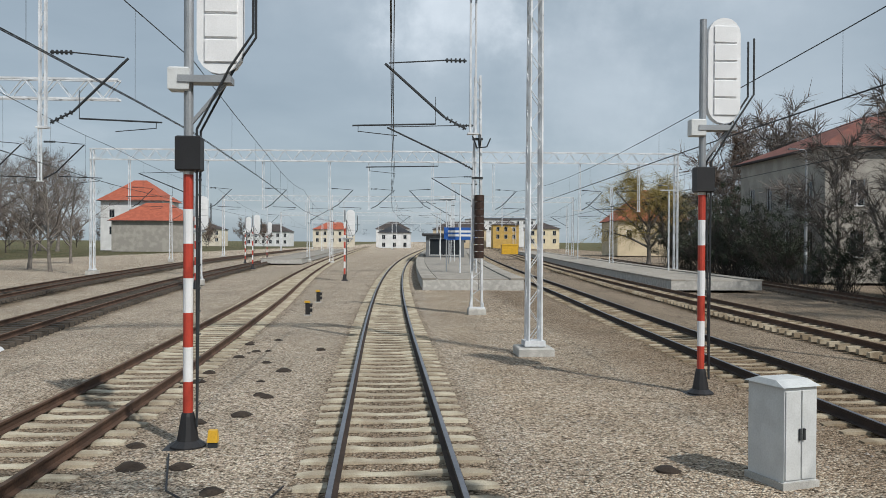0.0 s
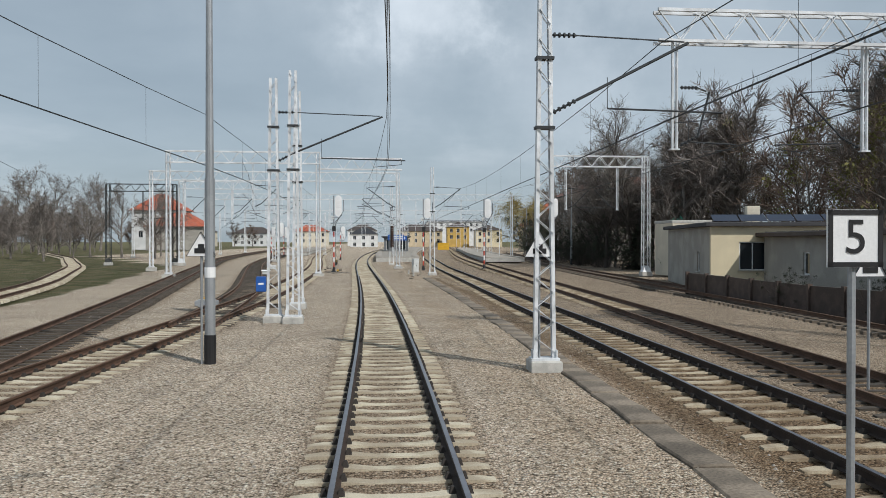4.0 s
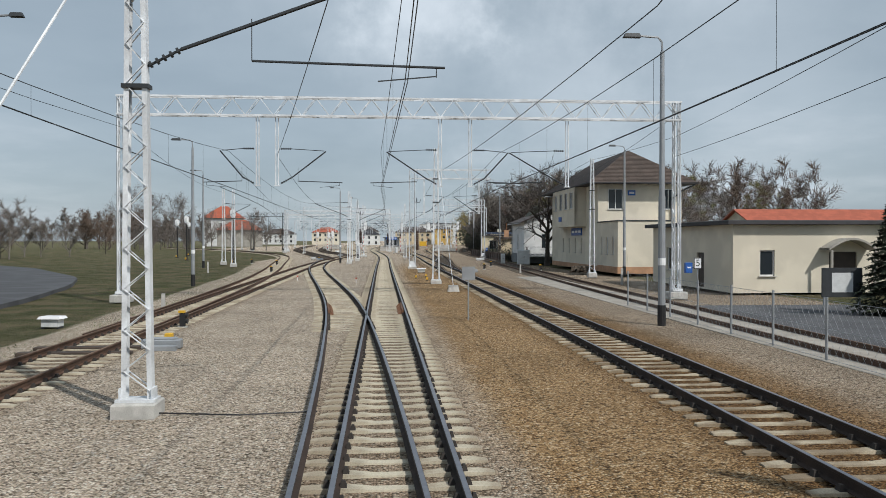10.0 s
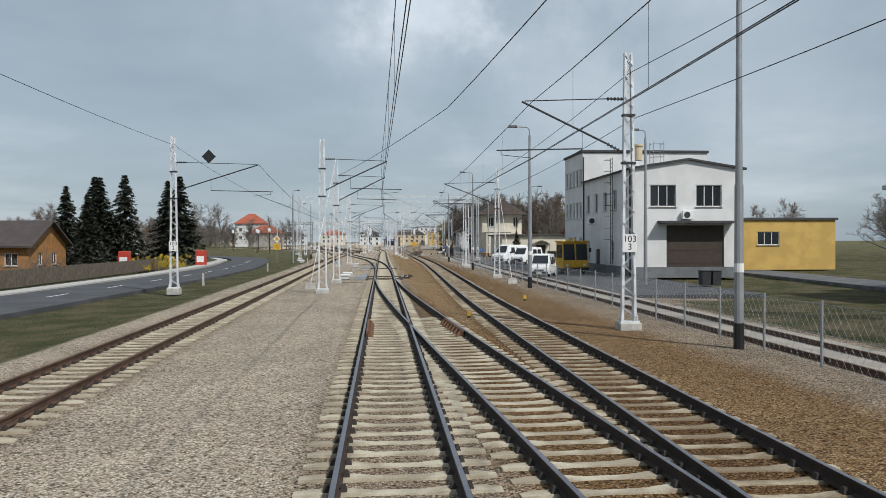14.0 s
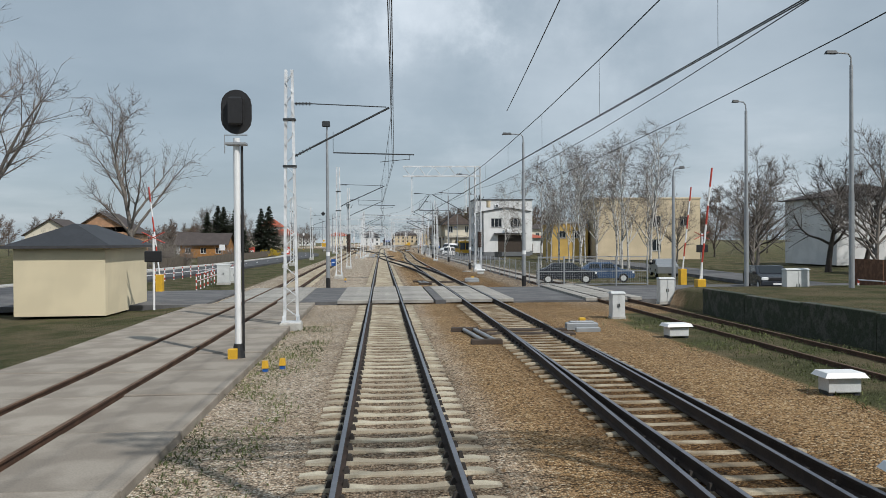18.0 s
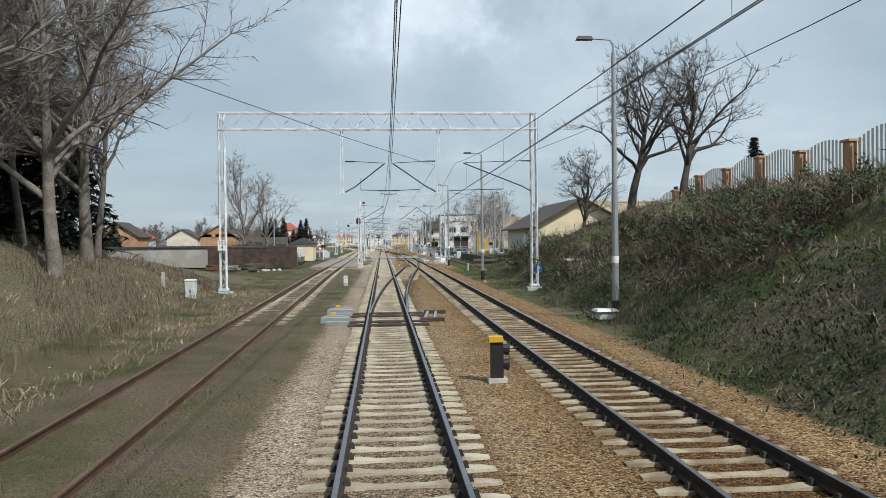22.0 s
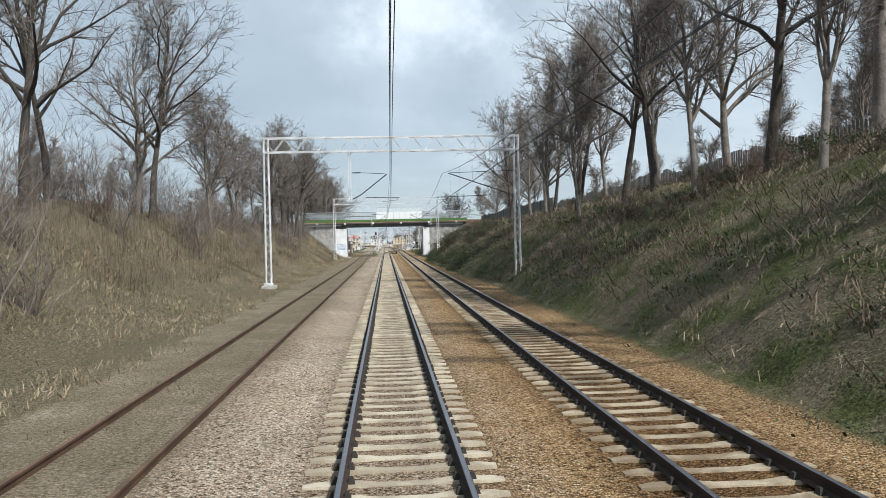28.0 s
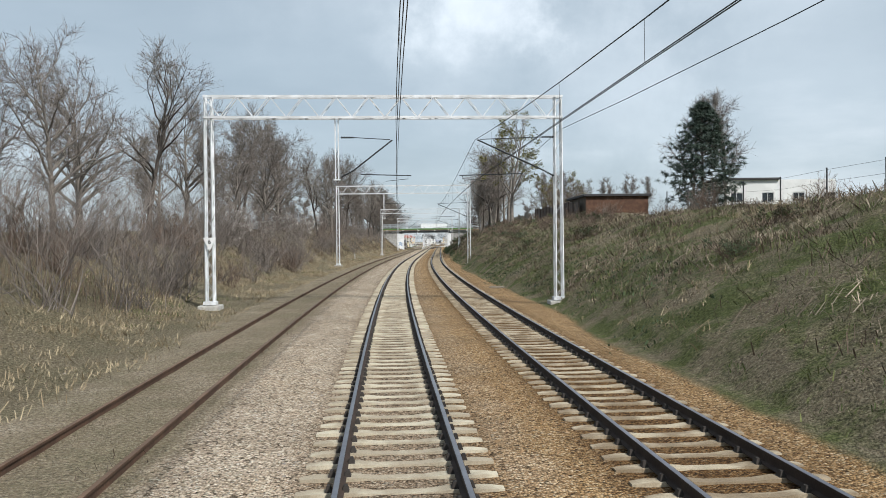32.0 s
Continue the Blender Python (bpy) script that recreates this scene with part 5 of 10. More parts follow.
def point_machine(s, off, side, z=-0.2, pipes=True):
    """Point motor with its rods, on one side of a track; side is -1 or 1."""
    p = thing("point_machine", "grey point motor with a yellow cap beside the rails", "point machine", stand(s, off, z), group="point machines")
    x = side * 1.95
    part("motor_case", Shape().box((x, 0, 0.12), (1.05, 0.34, 0.26), bev=0.03), TUBE, p)
    part("cover", Shape().box((x, 0, 0.27), (0.8, 0.26, 0.06), bev=0.02), TUBE, p)
    part("warning_cap", Shape().box((x + side * 0.1, 0.34, 0.28), (0.2, 0.2, 0.2), bev=0.02), YELLOW, p, "yellow plastic cap")
    part("second_case", Shape().box((x + 0.1, -0.45, 0.05), (0.8, 0.2, 0.16), bev=0.02), TUBE, p)
    for y in (0.0, -1.1):
        part("tie_sleeper", Shape().box((0, y, 0.0), (2.9, 0.32, 0.14), bev=0.02), TIE_RUST, p, "dark rusty hollow steel sleeper")
    if pipes:
        for k in (-0.55, -0.2):
            part("heating_pipe", Shape().rod((-side * (2.2 + k), 0.1, 0.06), (-side * (1.9 + k), -3.2, 0.06), 0.06, n=8), TUBE, p)
        part("pipe_end", Shape().box((-side * 1.95, 0.15, 0.05), (0.9, 0.3, 0.16), bev=0.02), TIE_RUST, p)
        part("pipe_end", Shape().box((-side * 1.65, -3.2, 0.05), (0.9, 0.3, 0.16), bev=0.02), TIE_RUST, p)
    return p


point_machine(188.6, 0, -1, pipes=False)
point_machine(209.5, 0, -1)
point_machine(213.8, 0, -1, pipes=False)
point_machine(316.3, 4.5, 1)
point_machine(349.4, 4.5, 1)
point_machine(447.5, 0, -1)
point_machine(451.0, 0, -1, pipes=False)
point_machine(164.0, -8.2, 1, pipes=False)
point_machine(62.0, -7.8, -1, pipes=False)
point_machine(110.5, 6.35, 1, pipes=False)
point_machine(30.0, -5.9, -1, pipes=False)

# check rails beside the frogs, and slabs of the old platform edge
def check_rail(track, s0, s1, side):
    st = np.arange(s0, s1 + 0.1, 0.5)
    c = thing("check_rail", "rust-brown check rail with chairs inside a turnout", "check rail", group="check rails")
    part("rail", Shape().loft([(-0.035, 0.012), (-0.035, -0.16), (0.035, -0.16), (0.035, 0.012)], [along(track, s, side * (GAUGE - 0.1)) for s in st]), RUSTY, c)
    for s in np.arange(s0 + 0.3, s1, 0.6):
        q = part("chair", Shape().prism([(-0.16, -0.09), (0.05, -0.09), (0.05, 0.09), (-0.16, 0.09)], -0.17, -0.01, [(-0.03, -0.05), (0.05, -0.05), (0.05, 0.05), (-0.03, 0.05)]), RUSTY, c)
        q.matrix_basis = along(track, s, side * (GAUGE - 0.15)) @ pose(0, 0, 0, 0, 0, 0 if side > 0 else 180)


for a in (("main", 150.5, 154.5, 1), ("crossover_left", 150.5, 154.5, -1), ("main", 249.5, 253.5, -1), ("crossover_right", 249.5, 253.5, 1), ("main", 410.5, 415, -1), ("crossover_near", 410.5, 415, 1), ("right", 386, 391, 1), ("crossover_near", 386, 391, -1), ("right", 281, 286, 1), ("crossover_right", 281, 286, -1)):
    check_rail(*a)


OLD_SLAB = material("stained_old_concrete", (0.24, 0.20, 0.155), 0.95, vary=0.4, scale=1.2, fine=20, bump=0.6, per_object=0.25)


def edge_slabs(s0, s1, off0, off1, step=1.1, width=0.42, z=-0.17):
    o = thing("old_platform_edge", "sunken row of worn concrete edge slabs in gravel", "edge slabs", kind="structure")
    me = [Shape().box((0, 0, 0), (width, step - 0.05, 0.2), bev=0.025).mesh("slab", OLD_SLAB) for _ in range(1)][0]
    n = int((s1 - s0) / step)
    for k in range(n):
        s = s0 + k * step
        b = new("slab", me)
        b.matrix_world = stand(s, off0 + (off1 - off0) * k / n, z + random.uniform(-0.035, 0.03), random.uniform(-4, 4))
        b.parent = o


edge_slabs(3, 94, 4.75, 3.75, 1.3, 0.58, -0.27)


def cable(points, r=0.014):
    q = Shape()
    q.path([spot(s, o, -0.17) for s, o in points], r, 5)
    solid("ground_cable", q, BLACK, "thin black cable lying on the gravel", "cable", group="ground cables")


cable([(-11.5, -3.1), (-9.8, -2.7), (-8.9, -2.0), (-9.2, -1.5), (-9.9, -1.35)])
cable([(219.4, -3.3), (219.6, -2.4), (219.3, -1.6)])
cable([(172.8, -4.2), (173.1, -2.6), (172.9, -1.3)])
cable([(131, 3.4), (131.2, 2.2), (130.9, 1.3)])
cable([(308, -3.6), (308.2, -2.4), (307.9, -1.4)])
cable([(74, -4.6), (70, -3.0), (69.6, -1.4)])

SOIL = material("dark_wet_soil", (0.05, 0.036, 0.026), 0.95, vary=0.35, scale=8, fine=40, bump=0.6)
clods = Shape()
rs = random.Random(5)
for k in range(46):
    a, o = rs.uniform(-26, -7), rs.uniform(-5.0, -1.7)
    if k > 34:
        a, o = rs.uniform(-14, 4), rs.uniform(2.0, 5.0)
    m = stand(a, o, ground_z(a, o) - 0.01, rs.uniform(0, 360)) @ Matrix.Scale(rs.uniform(0.35, 1.0), 4)
    lump = Shape().turned([(0.2, 0), (0.17, 0.035), (0.1, 0.075), (0.03, 0.09)], 8)
    clods.add([tuple(m @ Vector((x * rs.uniform(0.75, 1.25), y * rs.uniform(0.75, 1.25), z))) for x, y, z in lump.v], lump.f)
solid("soil_clods", clods, SOIL, "dark clods of wet soil scattered on the gravel", "soil", kind="stuff")

# ---- road bridge over the cutting ----
GREEN = material("green_bridge_paint", (0.085, 0.19, 0.05), 0.55, vary=0.12, scale=1.5, per_object=0.06)
GIRDER = material("dark_grey_girder", (0.17, 0.183, 0.195), 0.7, vary=0.2, scale=1.0)
ABUT = material("white_painted_concrete", (0.82, 0.84, 0.86), 0.8, vary=0.1, scale=0.8, fine=30, second=(0.72, 0.745, 0.77))
BLOCKS = material("grey_facing_blocks", (0.46, 0.455, 0.44), 0.9, vary=0.25, scale=1.6, fine=9, per_object=0.16, second=(0.27, 0.27, 0.26), spread=(0.35, 0.65))
STEEL = material("galvanised_rail", (0.50, 0.55, 0.58), 0.45, 0.5, vary=0.1)
RUSTPIPE = material("brown_pipe", (0.28, 0.19, 0.12), 0.6, vary=0.15)
SPRAY_B = material("blue_spray_paint", (0.06, 0.22, 0.50), 0.6)
SPRAY_K = material("black_spray_paint", (0.025, 0.025, 0.03), 0.6)
MESHWORK = material("dark_slope_blocks", (0.13, 0.14, 0.14), 0.9, vary=0.2, scale=2)
SCREEN = bpy.data.materials.new("clear_screen_panel")
SCREEN.use_nodes = True
b = SCREEN.node_tree.nodes["Principled BSDF"]
b.inputs["Base Color"].default_value, b.inputs["Roughness"].default_value, b.inputs["Alpha"].default_value = (0.86, 0.90, 0.92, 1), 0.35, 0.9
CLEAR = bpy.data.materials.new("clear_acrylic")
CLEAR.use_nodes = True
b = CLEAR.node_tree.nodes["Principled BSDF"]
b.inputs["Base Color"].default_value, b.inputs["Roughness"].default_value, b.inputs["Alpha"].default_value = (0.85, 0.9, 0.93, 1), 0.1, 0.12


def scrawl(parent, x0, z0, w, h, y, mat, n, face="y", seed=1, thick=0.07):
    """A sprayed tag: loops of a flat ribbon just proud of the wall."""
    r = random.Random(seed)
    q = Shape()
    for k in range(n):
        cx, cz = x0 + w * (k + 0.5) / n, z0 + h / 2
        a0, a1 = r.uniform(0, 6), r.uniform(3.5, 7)
        pts = []
        for i in range(13):
            a = a0 + a1 * i / 12
            rr = 0.34 + 0.2 * r.random()
            pts.append(Vector((cx + math.cos(a) * w / n * rr * 1.2, cz + math.sin(a) * h * rr)))
        for i, (u, v) in enumerate(zip(pts[:-1], pts[1:])):
            d = (v - u).normalized() * thick / 2
            e = Vector((-d.y, d.x))
            ring = (u - d - e, v + d - e, v + d + e, u - d + e)
            dy = 0.0004 * (i % 5)
            q.add([(c.x, y - dy, c.y) if face == "y" else (y - dy, c.x, c.y) for c in ring], [(0, 1, 2, 3)])
    return part("sprayed_tag", q, mat, parent, "sprayed scrawl", kind="stuff")


def build_bridge():
    S0, S1 = 484.0, 489.6        # far and near edge of the deck
    M = stand(S1, 0, 0)          # near edge is y = 0, far edge y = S1 - S0
    D = S1 - S0
    A = 0.5                      # front of the abutments behind the deck edge
    HONEY = Shape().box((0, 0, 0), (0.14, 0.36, 0.12), bev=0.02).mesh("honeycomb_block", MESHWORK)
    br = thing("road_bridge", "road bridge with green edge beam and white concrete abutments", "bridge", M)
    part("deck", Shape().box((-0.8, D / 2, 6.78), (34.6, D, 0.5)), GIRDER, br, "dark concrete deck")
    for k in range(14):
        w = 34.6 / 14
        part("edge_panel", Shape().box((-18.1 + w * (k + 0.5), -0.06, 7.21), (w - 0.012, 0.14, 0.46), bev=0.008), GREEN, br, "green painted edge panel")
    part("edge_panel", Shape().box((-0.8, D + 0.06, 7.21), (34.6, 0.14, 0.46)), GREEN, br)
    for y in (0.5, 1.65, 2.8, 3.95, D - 0.5):
        q = part("girder", Shape().box((-0.1, y, 6.28), (18.6, 0.05, 0.62)).box((-0.1, y, 5.98), (18.6, 0.36, 0.05)), GIRDER, br, "dark steel girder")
    for k in range(9):
        part("cross_beam", Shape().box((-8.1 + k * 2.0, D / 2, 6.2), (0.12, D - 1, 0.35)), GIRDER, br)
    part("pipe", Shape().rod((-18.0, -0.25, 6.82), (16.4, -0.25, 6.82), 0.1, n=10), RUSTPIPE, br, "long brown service pipe")
    for k in range(6):
        part("pipe_bracket", Shape().box((-13.9 + 5.64 * k, -0.27, 6.66), (0.34, 0.3, 0.34), bev=0.02), WHITE, br, "white pipe bracket")
    # railing
    for x0, x1 in ((-18.0, -2.0), (7.4, 16.4)):
        n = int((x1 - x0) / 2.4)
        rl = part("railing", Shape().rod((x0, 0.05, 8.95), (x1, 0.05, 8.95), 0.055, n=8), STEEL, br, "galvanised parapet railing")
        for k in range(n + 1):
            part("post", Shape().box((x0 + (x1 - x0) * k / n, 0.05, 8.2), (0.11, 0.09, 1.55)), STEEL, rl)
        for z in (7.62, 7.82, 8.0, 8.2, 8.42, 8.66):
            part("rail", Shape().box(((x0 + x1) / 2, 0.05, z), (x1 - x0, 0.05, 0.075)), STEEL, rl)
        part("crash_rail", Shape().box(((x0 + x1) / 2, 0.5, 8.15), (x1 - x0, 0.08, 0.3), bev=0.03), STEEL, rl)
    rl = part("far_railing", Shape().rod((-18.0, D, 9.1), (16.4, D, 9.1), 0.045, n=8), STEEL, br)
    for k in range(15):
        part("post", Shape().box((-18 + 34.4 * k / 14, D, 8.35), (0.08, 0.08, 1.5)), STEEL, rl)
    for z in (7.95, 8.3, 8.65):
        part("rail", Shape().rod((-18, D, z), (16.4, D, z), 0.02, n=6), STEEL, rl)
    # screen over the live wires
    sc = part("screen", Shape().rod((-2.0, 0.0, 9.85), (7.4, 0.0, 9.85), 0.025, n=6), STEEL, br, "screen of clear panels above the wires")
    for k in range(8):
        x = -2.0 + 9.4 * k / 8
        part("panel", Shape().box((x + 0.587, 0.0, 8.2), (1.12, 0.02, 1.42)), SCREEN, sc, "pale frosted panel")
        part("clear_panel", Shape().box((x + 0.587, 0.0, 9.37), (1.12, 0.015, 0.9)), CLEAR, sc, "clear upper panel")
        part("upright", Shape().box((x, 0.0, 8.65), (0.04, 0.06, 2.45)), STEEL, sc)
    part("upright", Shape().box((7.4, 0.0, 8.65), (0.04, 0.06, 2.45)), STEEL, sc)
    # abutments
    for e, x, wd in ((-1, -8.05, 2.3), (1, 7.5, 1.3)):
        ab = part("abutment", Shape().prism([(x, A), (x + e * wd, A), (x + e * wd, D - 0.4), (x, D - 0.4)][::e], -0.3, 5.65), ABUT, br, "white painted abutment")
        part("footing", Shape().box((x + e * wd / 2, (A + D) / 2, -0.2), (wd + 0.7, D - A + 0.8, 0.36), bev=0.03), GIRDER, ab, "dark footing strip")
        part("bearing_shelf", Shape().box((x + e * 0.9, (A + D) / 2, 5.8), (1.2, D - A - 0.2, 0.4)), GIRDER, ab)
        for y in (A + 0.5, A + 1.7, A + 2.9, D - 0.9):
            part("bearing", Shape().prism([(x + e * 0.25, y - 0.3), (x + e * 0.9, y - 0.3), (x + e * 0.9, y + 0.3), (x + e * 0.25, y + 0.3)][::e], 5.6, 6.1), GIRDER, ab)
        # facing blocks of the wing, cut off by the slope
        for r in range(16):
            z = 0.12 + r * 0.4
            reach = 0.35 + (z + 0.2) * (1.13 if e > 0 else 1.3)
            n = max(1, int(reach / 0.9))
            for k in range(n):
                xx = x + e * (wd + 0.05 + reach * (k + 0.5) / n)
                part("block", Shape().box((xx, A + 0.25, z), (reach / n - 0.012, 0.4, 0.385), bev=0.012), BLOCKS, ab)
        part("wing_top", Shape().box((x + e * 4.6, A + 0.2, 6.36), (7.2, 0.7, 0.3)), ABUT, ab)
        part("wing_back", Shape().box((x + e * 4.5, (A + D) / 2 + 0.4, 3.2), (6.0, D - A - 0.6, 6.2)), GIRDER, ab)
        # rough slope cover beside the right wing
        if e > 0:
            cv = part("slope_cover", Shape().add([(x + wd - 0.5, A - 1.3, -0.1), (x + wd + 0.25, A - 1.5, -0.1), (x + 8.9, A - 1.0, 6.1), (x + 8.2, A - 0.06, 6.1), (x + wd + 0.1, A - 0.06, -0.1)], [(4, 3, 2, 1, 0)]), MESHWORK, ab, "dark honeycomb slope cover")
            for k in range(46):
                f = (k + 0.5) / 46
                for j in range(2):
                    part("honeycomb_block", HONEY, None, cv).matrix_basis = pose(x + wd + 0.0 + 8.2 * f + 0.15 * j, A - 0.45 - 0.5 * j, 0.02 + 6.1 * f, 0, -37, 0)
        if e < 0:
            scrawl(ab, x - 2.0, 1.4, 1.6, 1.3, A - 0.01, SPRAY_B, 4, "y", 3, 0.09)
            scrawl(ab, A + 0.2, 1.1, 2.4, 0.6, x + 0.01, SPRAY_K, 6, "x", 4)
            scrawl(ab, A + 2.6, 1.3, 1.8, 0.8, x + 0.01, SPRAY_B, 5, "x", 5)
        else:
            scrawl(ab, A + 1.2, 1.3, 1.6, 1.2, x - 0.01, SPRAY_K, 4, "x", 6)
    part("apron", Shape().box((-8.6, D / 2 - 0.6, -0.2), (2.6, D + 2.4, 0.12), bev=0.03), PLINTH, br, "pale concrete apron beside the abutment")
    # stair rail on the bank
    st = part("stair_rail", Shape().rod((-9.5, -1.3, 0.95), (-18.4, -1.0, 7.3), 0.045, n=8), STEEL, br, "pale handrail of the bank stairs")
    part("knee_rail", Shape().rod((-9.5, -1.3, 0.5), (-18.4, -1.0, 6.85), 0.035, n=8), STEEL, st)
    for k in range(7):
        f = k / 6
        part("post", Shape().box((-9.5 - 8.9 * f, -1.3 + 0.3 * f, 0.35 + 6.35 * f), (0.07, 0.07, 1.25)), STEEL, st)
    for k in range(24):
        f = (k + 0.5) / 24
        part("step", Shape().box((-9.4 - 8.8 * f, -0.55 + 0.3 * f, -0.12 + 6.2 * f), (0.42, 1.1, 0.2)), PLINTH, st)
    # road embankment ends with crash rails beyond the deck
    for e, x0, x1 in ((-1, -18.1, -30), (1, 16.5, 26)):
        g = thing("crash_barrier", "galvanised crash barrier along the road embankment", "barrier", M, group="crash barriers")
        part("rail", Shape().bar((x0, 0.4, 8.2), (x1, 1.5, 7.3), 0.06, 0.32), STEEL, g)
        part("rail", Shape().bar((x0, 0.3, 9.0), (x1, 1.4, 8.0), 0.06, 0.08), STEEL, g)
        for k in range(5):
            f = k / 4
            part("post", Shape().box((x0 + (x1 - x0) * f, 0.5 + 1.1 * f, 7.6 - 0.9 * f), (0.1, 0.1, 1.4)), STEEL, g)
    # the road's own embankment
    for e, x0, x1 in ((-1, -17.6, -60), (1, 16.2, 60)):
        ring = [(x0, -0.2), (x1, -3.5), (x1, D + 4), (x0, D)]
        top = [(x0, 0.3), (x1, 0.3), (x1, D), (x0, D)]
        solid("road_embankment", Shape().prism(ring[::-e], 3.5, 7.1, top[::-e]), GROUND, "grassy embankment that carries the road", "embankment", M, kind="structure")


build_bridge()

# ---- buildings ----
PLASTER_W = material("white_render", (0.72, 0.73, 0.73), 0.9, vary=0.1, scale=0.5, fine=25, second=(0.64, 0.65, 0.65))
PLASTER_C = material("cream_render", (0.69, 0.635, 0.52), 0.9, vary=0.12, scale=0.5, fine=25)
PLASTER_Y = material("pale_yellow_render", (0.72, 0.63, 0.44), 0.9, vary=0.1, scale=0.5, fine=25)
PLASTER_B = material("beige_render", (0.62, 0.52, 0.36), 0.9, vary=0.12, scale=0.4, fine=25)
# grey render; on two ochre houses it paints the shade of the side walls
PLASTER_G = material("grey_stained_shaded_render", (0.40, 0.38, 0.34), 0.9, vary=0.2, scale=0.6, fine=20)
PLASTER_O = material("ochre_render", (0.60, 0.40, 0.12), 0.9, vary=0.15, scale=0.6, fine=20)
BRICK_O = material("orange_brick", (0.50, 0.29, 0.17), 0.9, vary=0.2, scale=1, fine=12)
TIMBER_O = material("orange_timber", (0.42, 0.20, 0.06), 0.8, vary=0.25, scale=2, fine=14)
ROOF_D = material("dark_brown_tiles", (0.075, 0.06, 0.055), 0.75, vary=0.2, scale=1, fine=8)
ROOF_R = material("red_tiles", (0.42, 0.11, 0.06), 0.8, vary=0.2, scale=1, fine=8)
ROOF_K = material("charcoal_tiles", (0.035, 0.038, 0.045), 0.6, vary=0.2, scale=1, fine=8)
ROOF_F = material("dark_felt_roof", (0.06, 0.06, 0.065), 0.85, vary=0.2)
FRAME = material("white_window_frame", (0.78, 0.79, 0.80), 0.5, bump=0.05)
MOTTLED = material("mottled_dark_concrete", (0.085, 0.085, 0.07), 0.95, vary=0.4, scale=2.5, fine=20, second=(0.04, 0.05, 0.03))
BROWNDOOR = material("dark_brown_door", (0.055, 0.04, 0.03), 0.6)
GLASS = bpy.data.materials.new("window_glass")
GLASS.use_nodes = True
gb = GLASS.node_tree.nodes["Principled BSDF"]
gb.inputs["Base Color"].default_value, gb.inputs["Roughness"].default_value = (0.02, 0.025, 0.03, 1), 0.06


def wall_cells(L, H, holes, T, z0=0.0):
    """A wall L long and H high, T thick, with holes (x, z, w, h) cut right through; x along, y inwards."""
    xs = sorted({0.0, L, *[h[0] for h in holes], *[h[0] + h[2] for h in holes]})
    zs = sorted({z0, H, *[h[1] for h in holes], *[h[1] + h[3] for h in holes]})
    nx, nz = len(xs), len(zs)

    def full(i, j):
        if not (0 <= i < nx - 1 and 0 <= j < nz - 1):
            return False
        cx, cz = (xs[i] + xs[i + 1]) / 2, (zs[j] + zs[j + 1]) / 2
        return not any(h[0] < cx < h[0] + h[2] and h[1] < cz < h[1] + h[3] for h in holes)

    vs = [(x, y, z) for y in (0, T) for z in zs for x in xs]
    fs = []
    for j in range(nz - 1):
        for i in range(nx - 1):
            if not full(i, j):
                continue
            a, b, c, d = j * nx + i, j * nx + i + 1, (j + 1) * nx + i + 1, (j + 1) * nx + i
            k = nx * nz
            fs += [(a, b, c, d), (d + k, c + k, b + k, a + k)]
            for open_side, p, q in ((not full(i, j - 1), b, a), (not full(i, j + 1), d, c), (not full(i - 1, j), a, d), (not full(i + 1, j), c, b)):
                if open_side:
                    fs.append((p, q, q + k, p + k))
    return Shape().add(vs, fs)


def fit_opening(wall, h, kind="window", frame=None):
    x, z, w, hh = h[:4]
    cx, cz = x + w / 2, z + hh / 2
    y = 0.12
    if kind in ("door", "gate"):
        d = part("door", Shape().box((cx, y + 0.03, cz), (w, 0.06, hh)), BROWNDOOR, wall, "dark door leaf")
        n = 4 if kind == "gate" else 2
        for k in range(n):
            part("panel", Shape().box((cx, y - 0.005, z + hh * (k + 0.5) / n), (w * 0.92, 0.02, hh / n * 0.86)), BROWNDOOR, d)
        return
    win = part("window", Shape().box((cx, y + 0.02, cz), (w, 0.015, hh)), GLASS, wall, "dark glazed window")
    f = Shape()
    t = 0.07
    f.box((cx, y, z + t / 2), (w, 0.07, t)).box((cx, y, z + hh - t / 2), (w, 0.07, t))
    f.box((x + t / 2, y, cz), (t, 0.07, hh)).box((x + w - t / 2, y, cz), (t, 0.07, hh))
    if w > 0.9:
        for k in range(1, 2 if w < 1.9 else 3):
            f.box((x + w * k / (2 if w < 1.9 else 3), y, cz), (t * 0.9, 0.07, hh))
    part("window_frame", f, frame or FRAME, win)
    part("window_sill", Shape().box((cx, -0.03, z - 0.03), (w + 0.16, 0.16, 0.05)), frame or PLINTH, win)


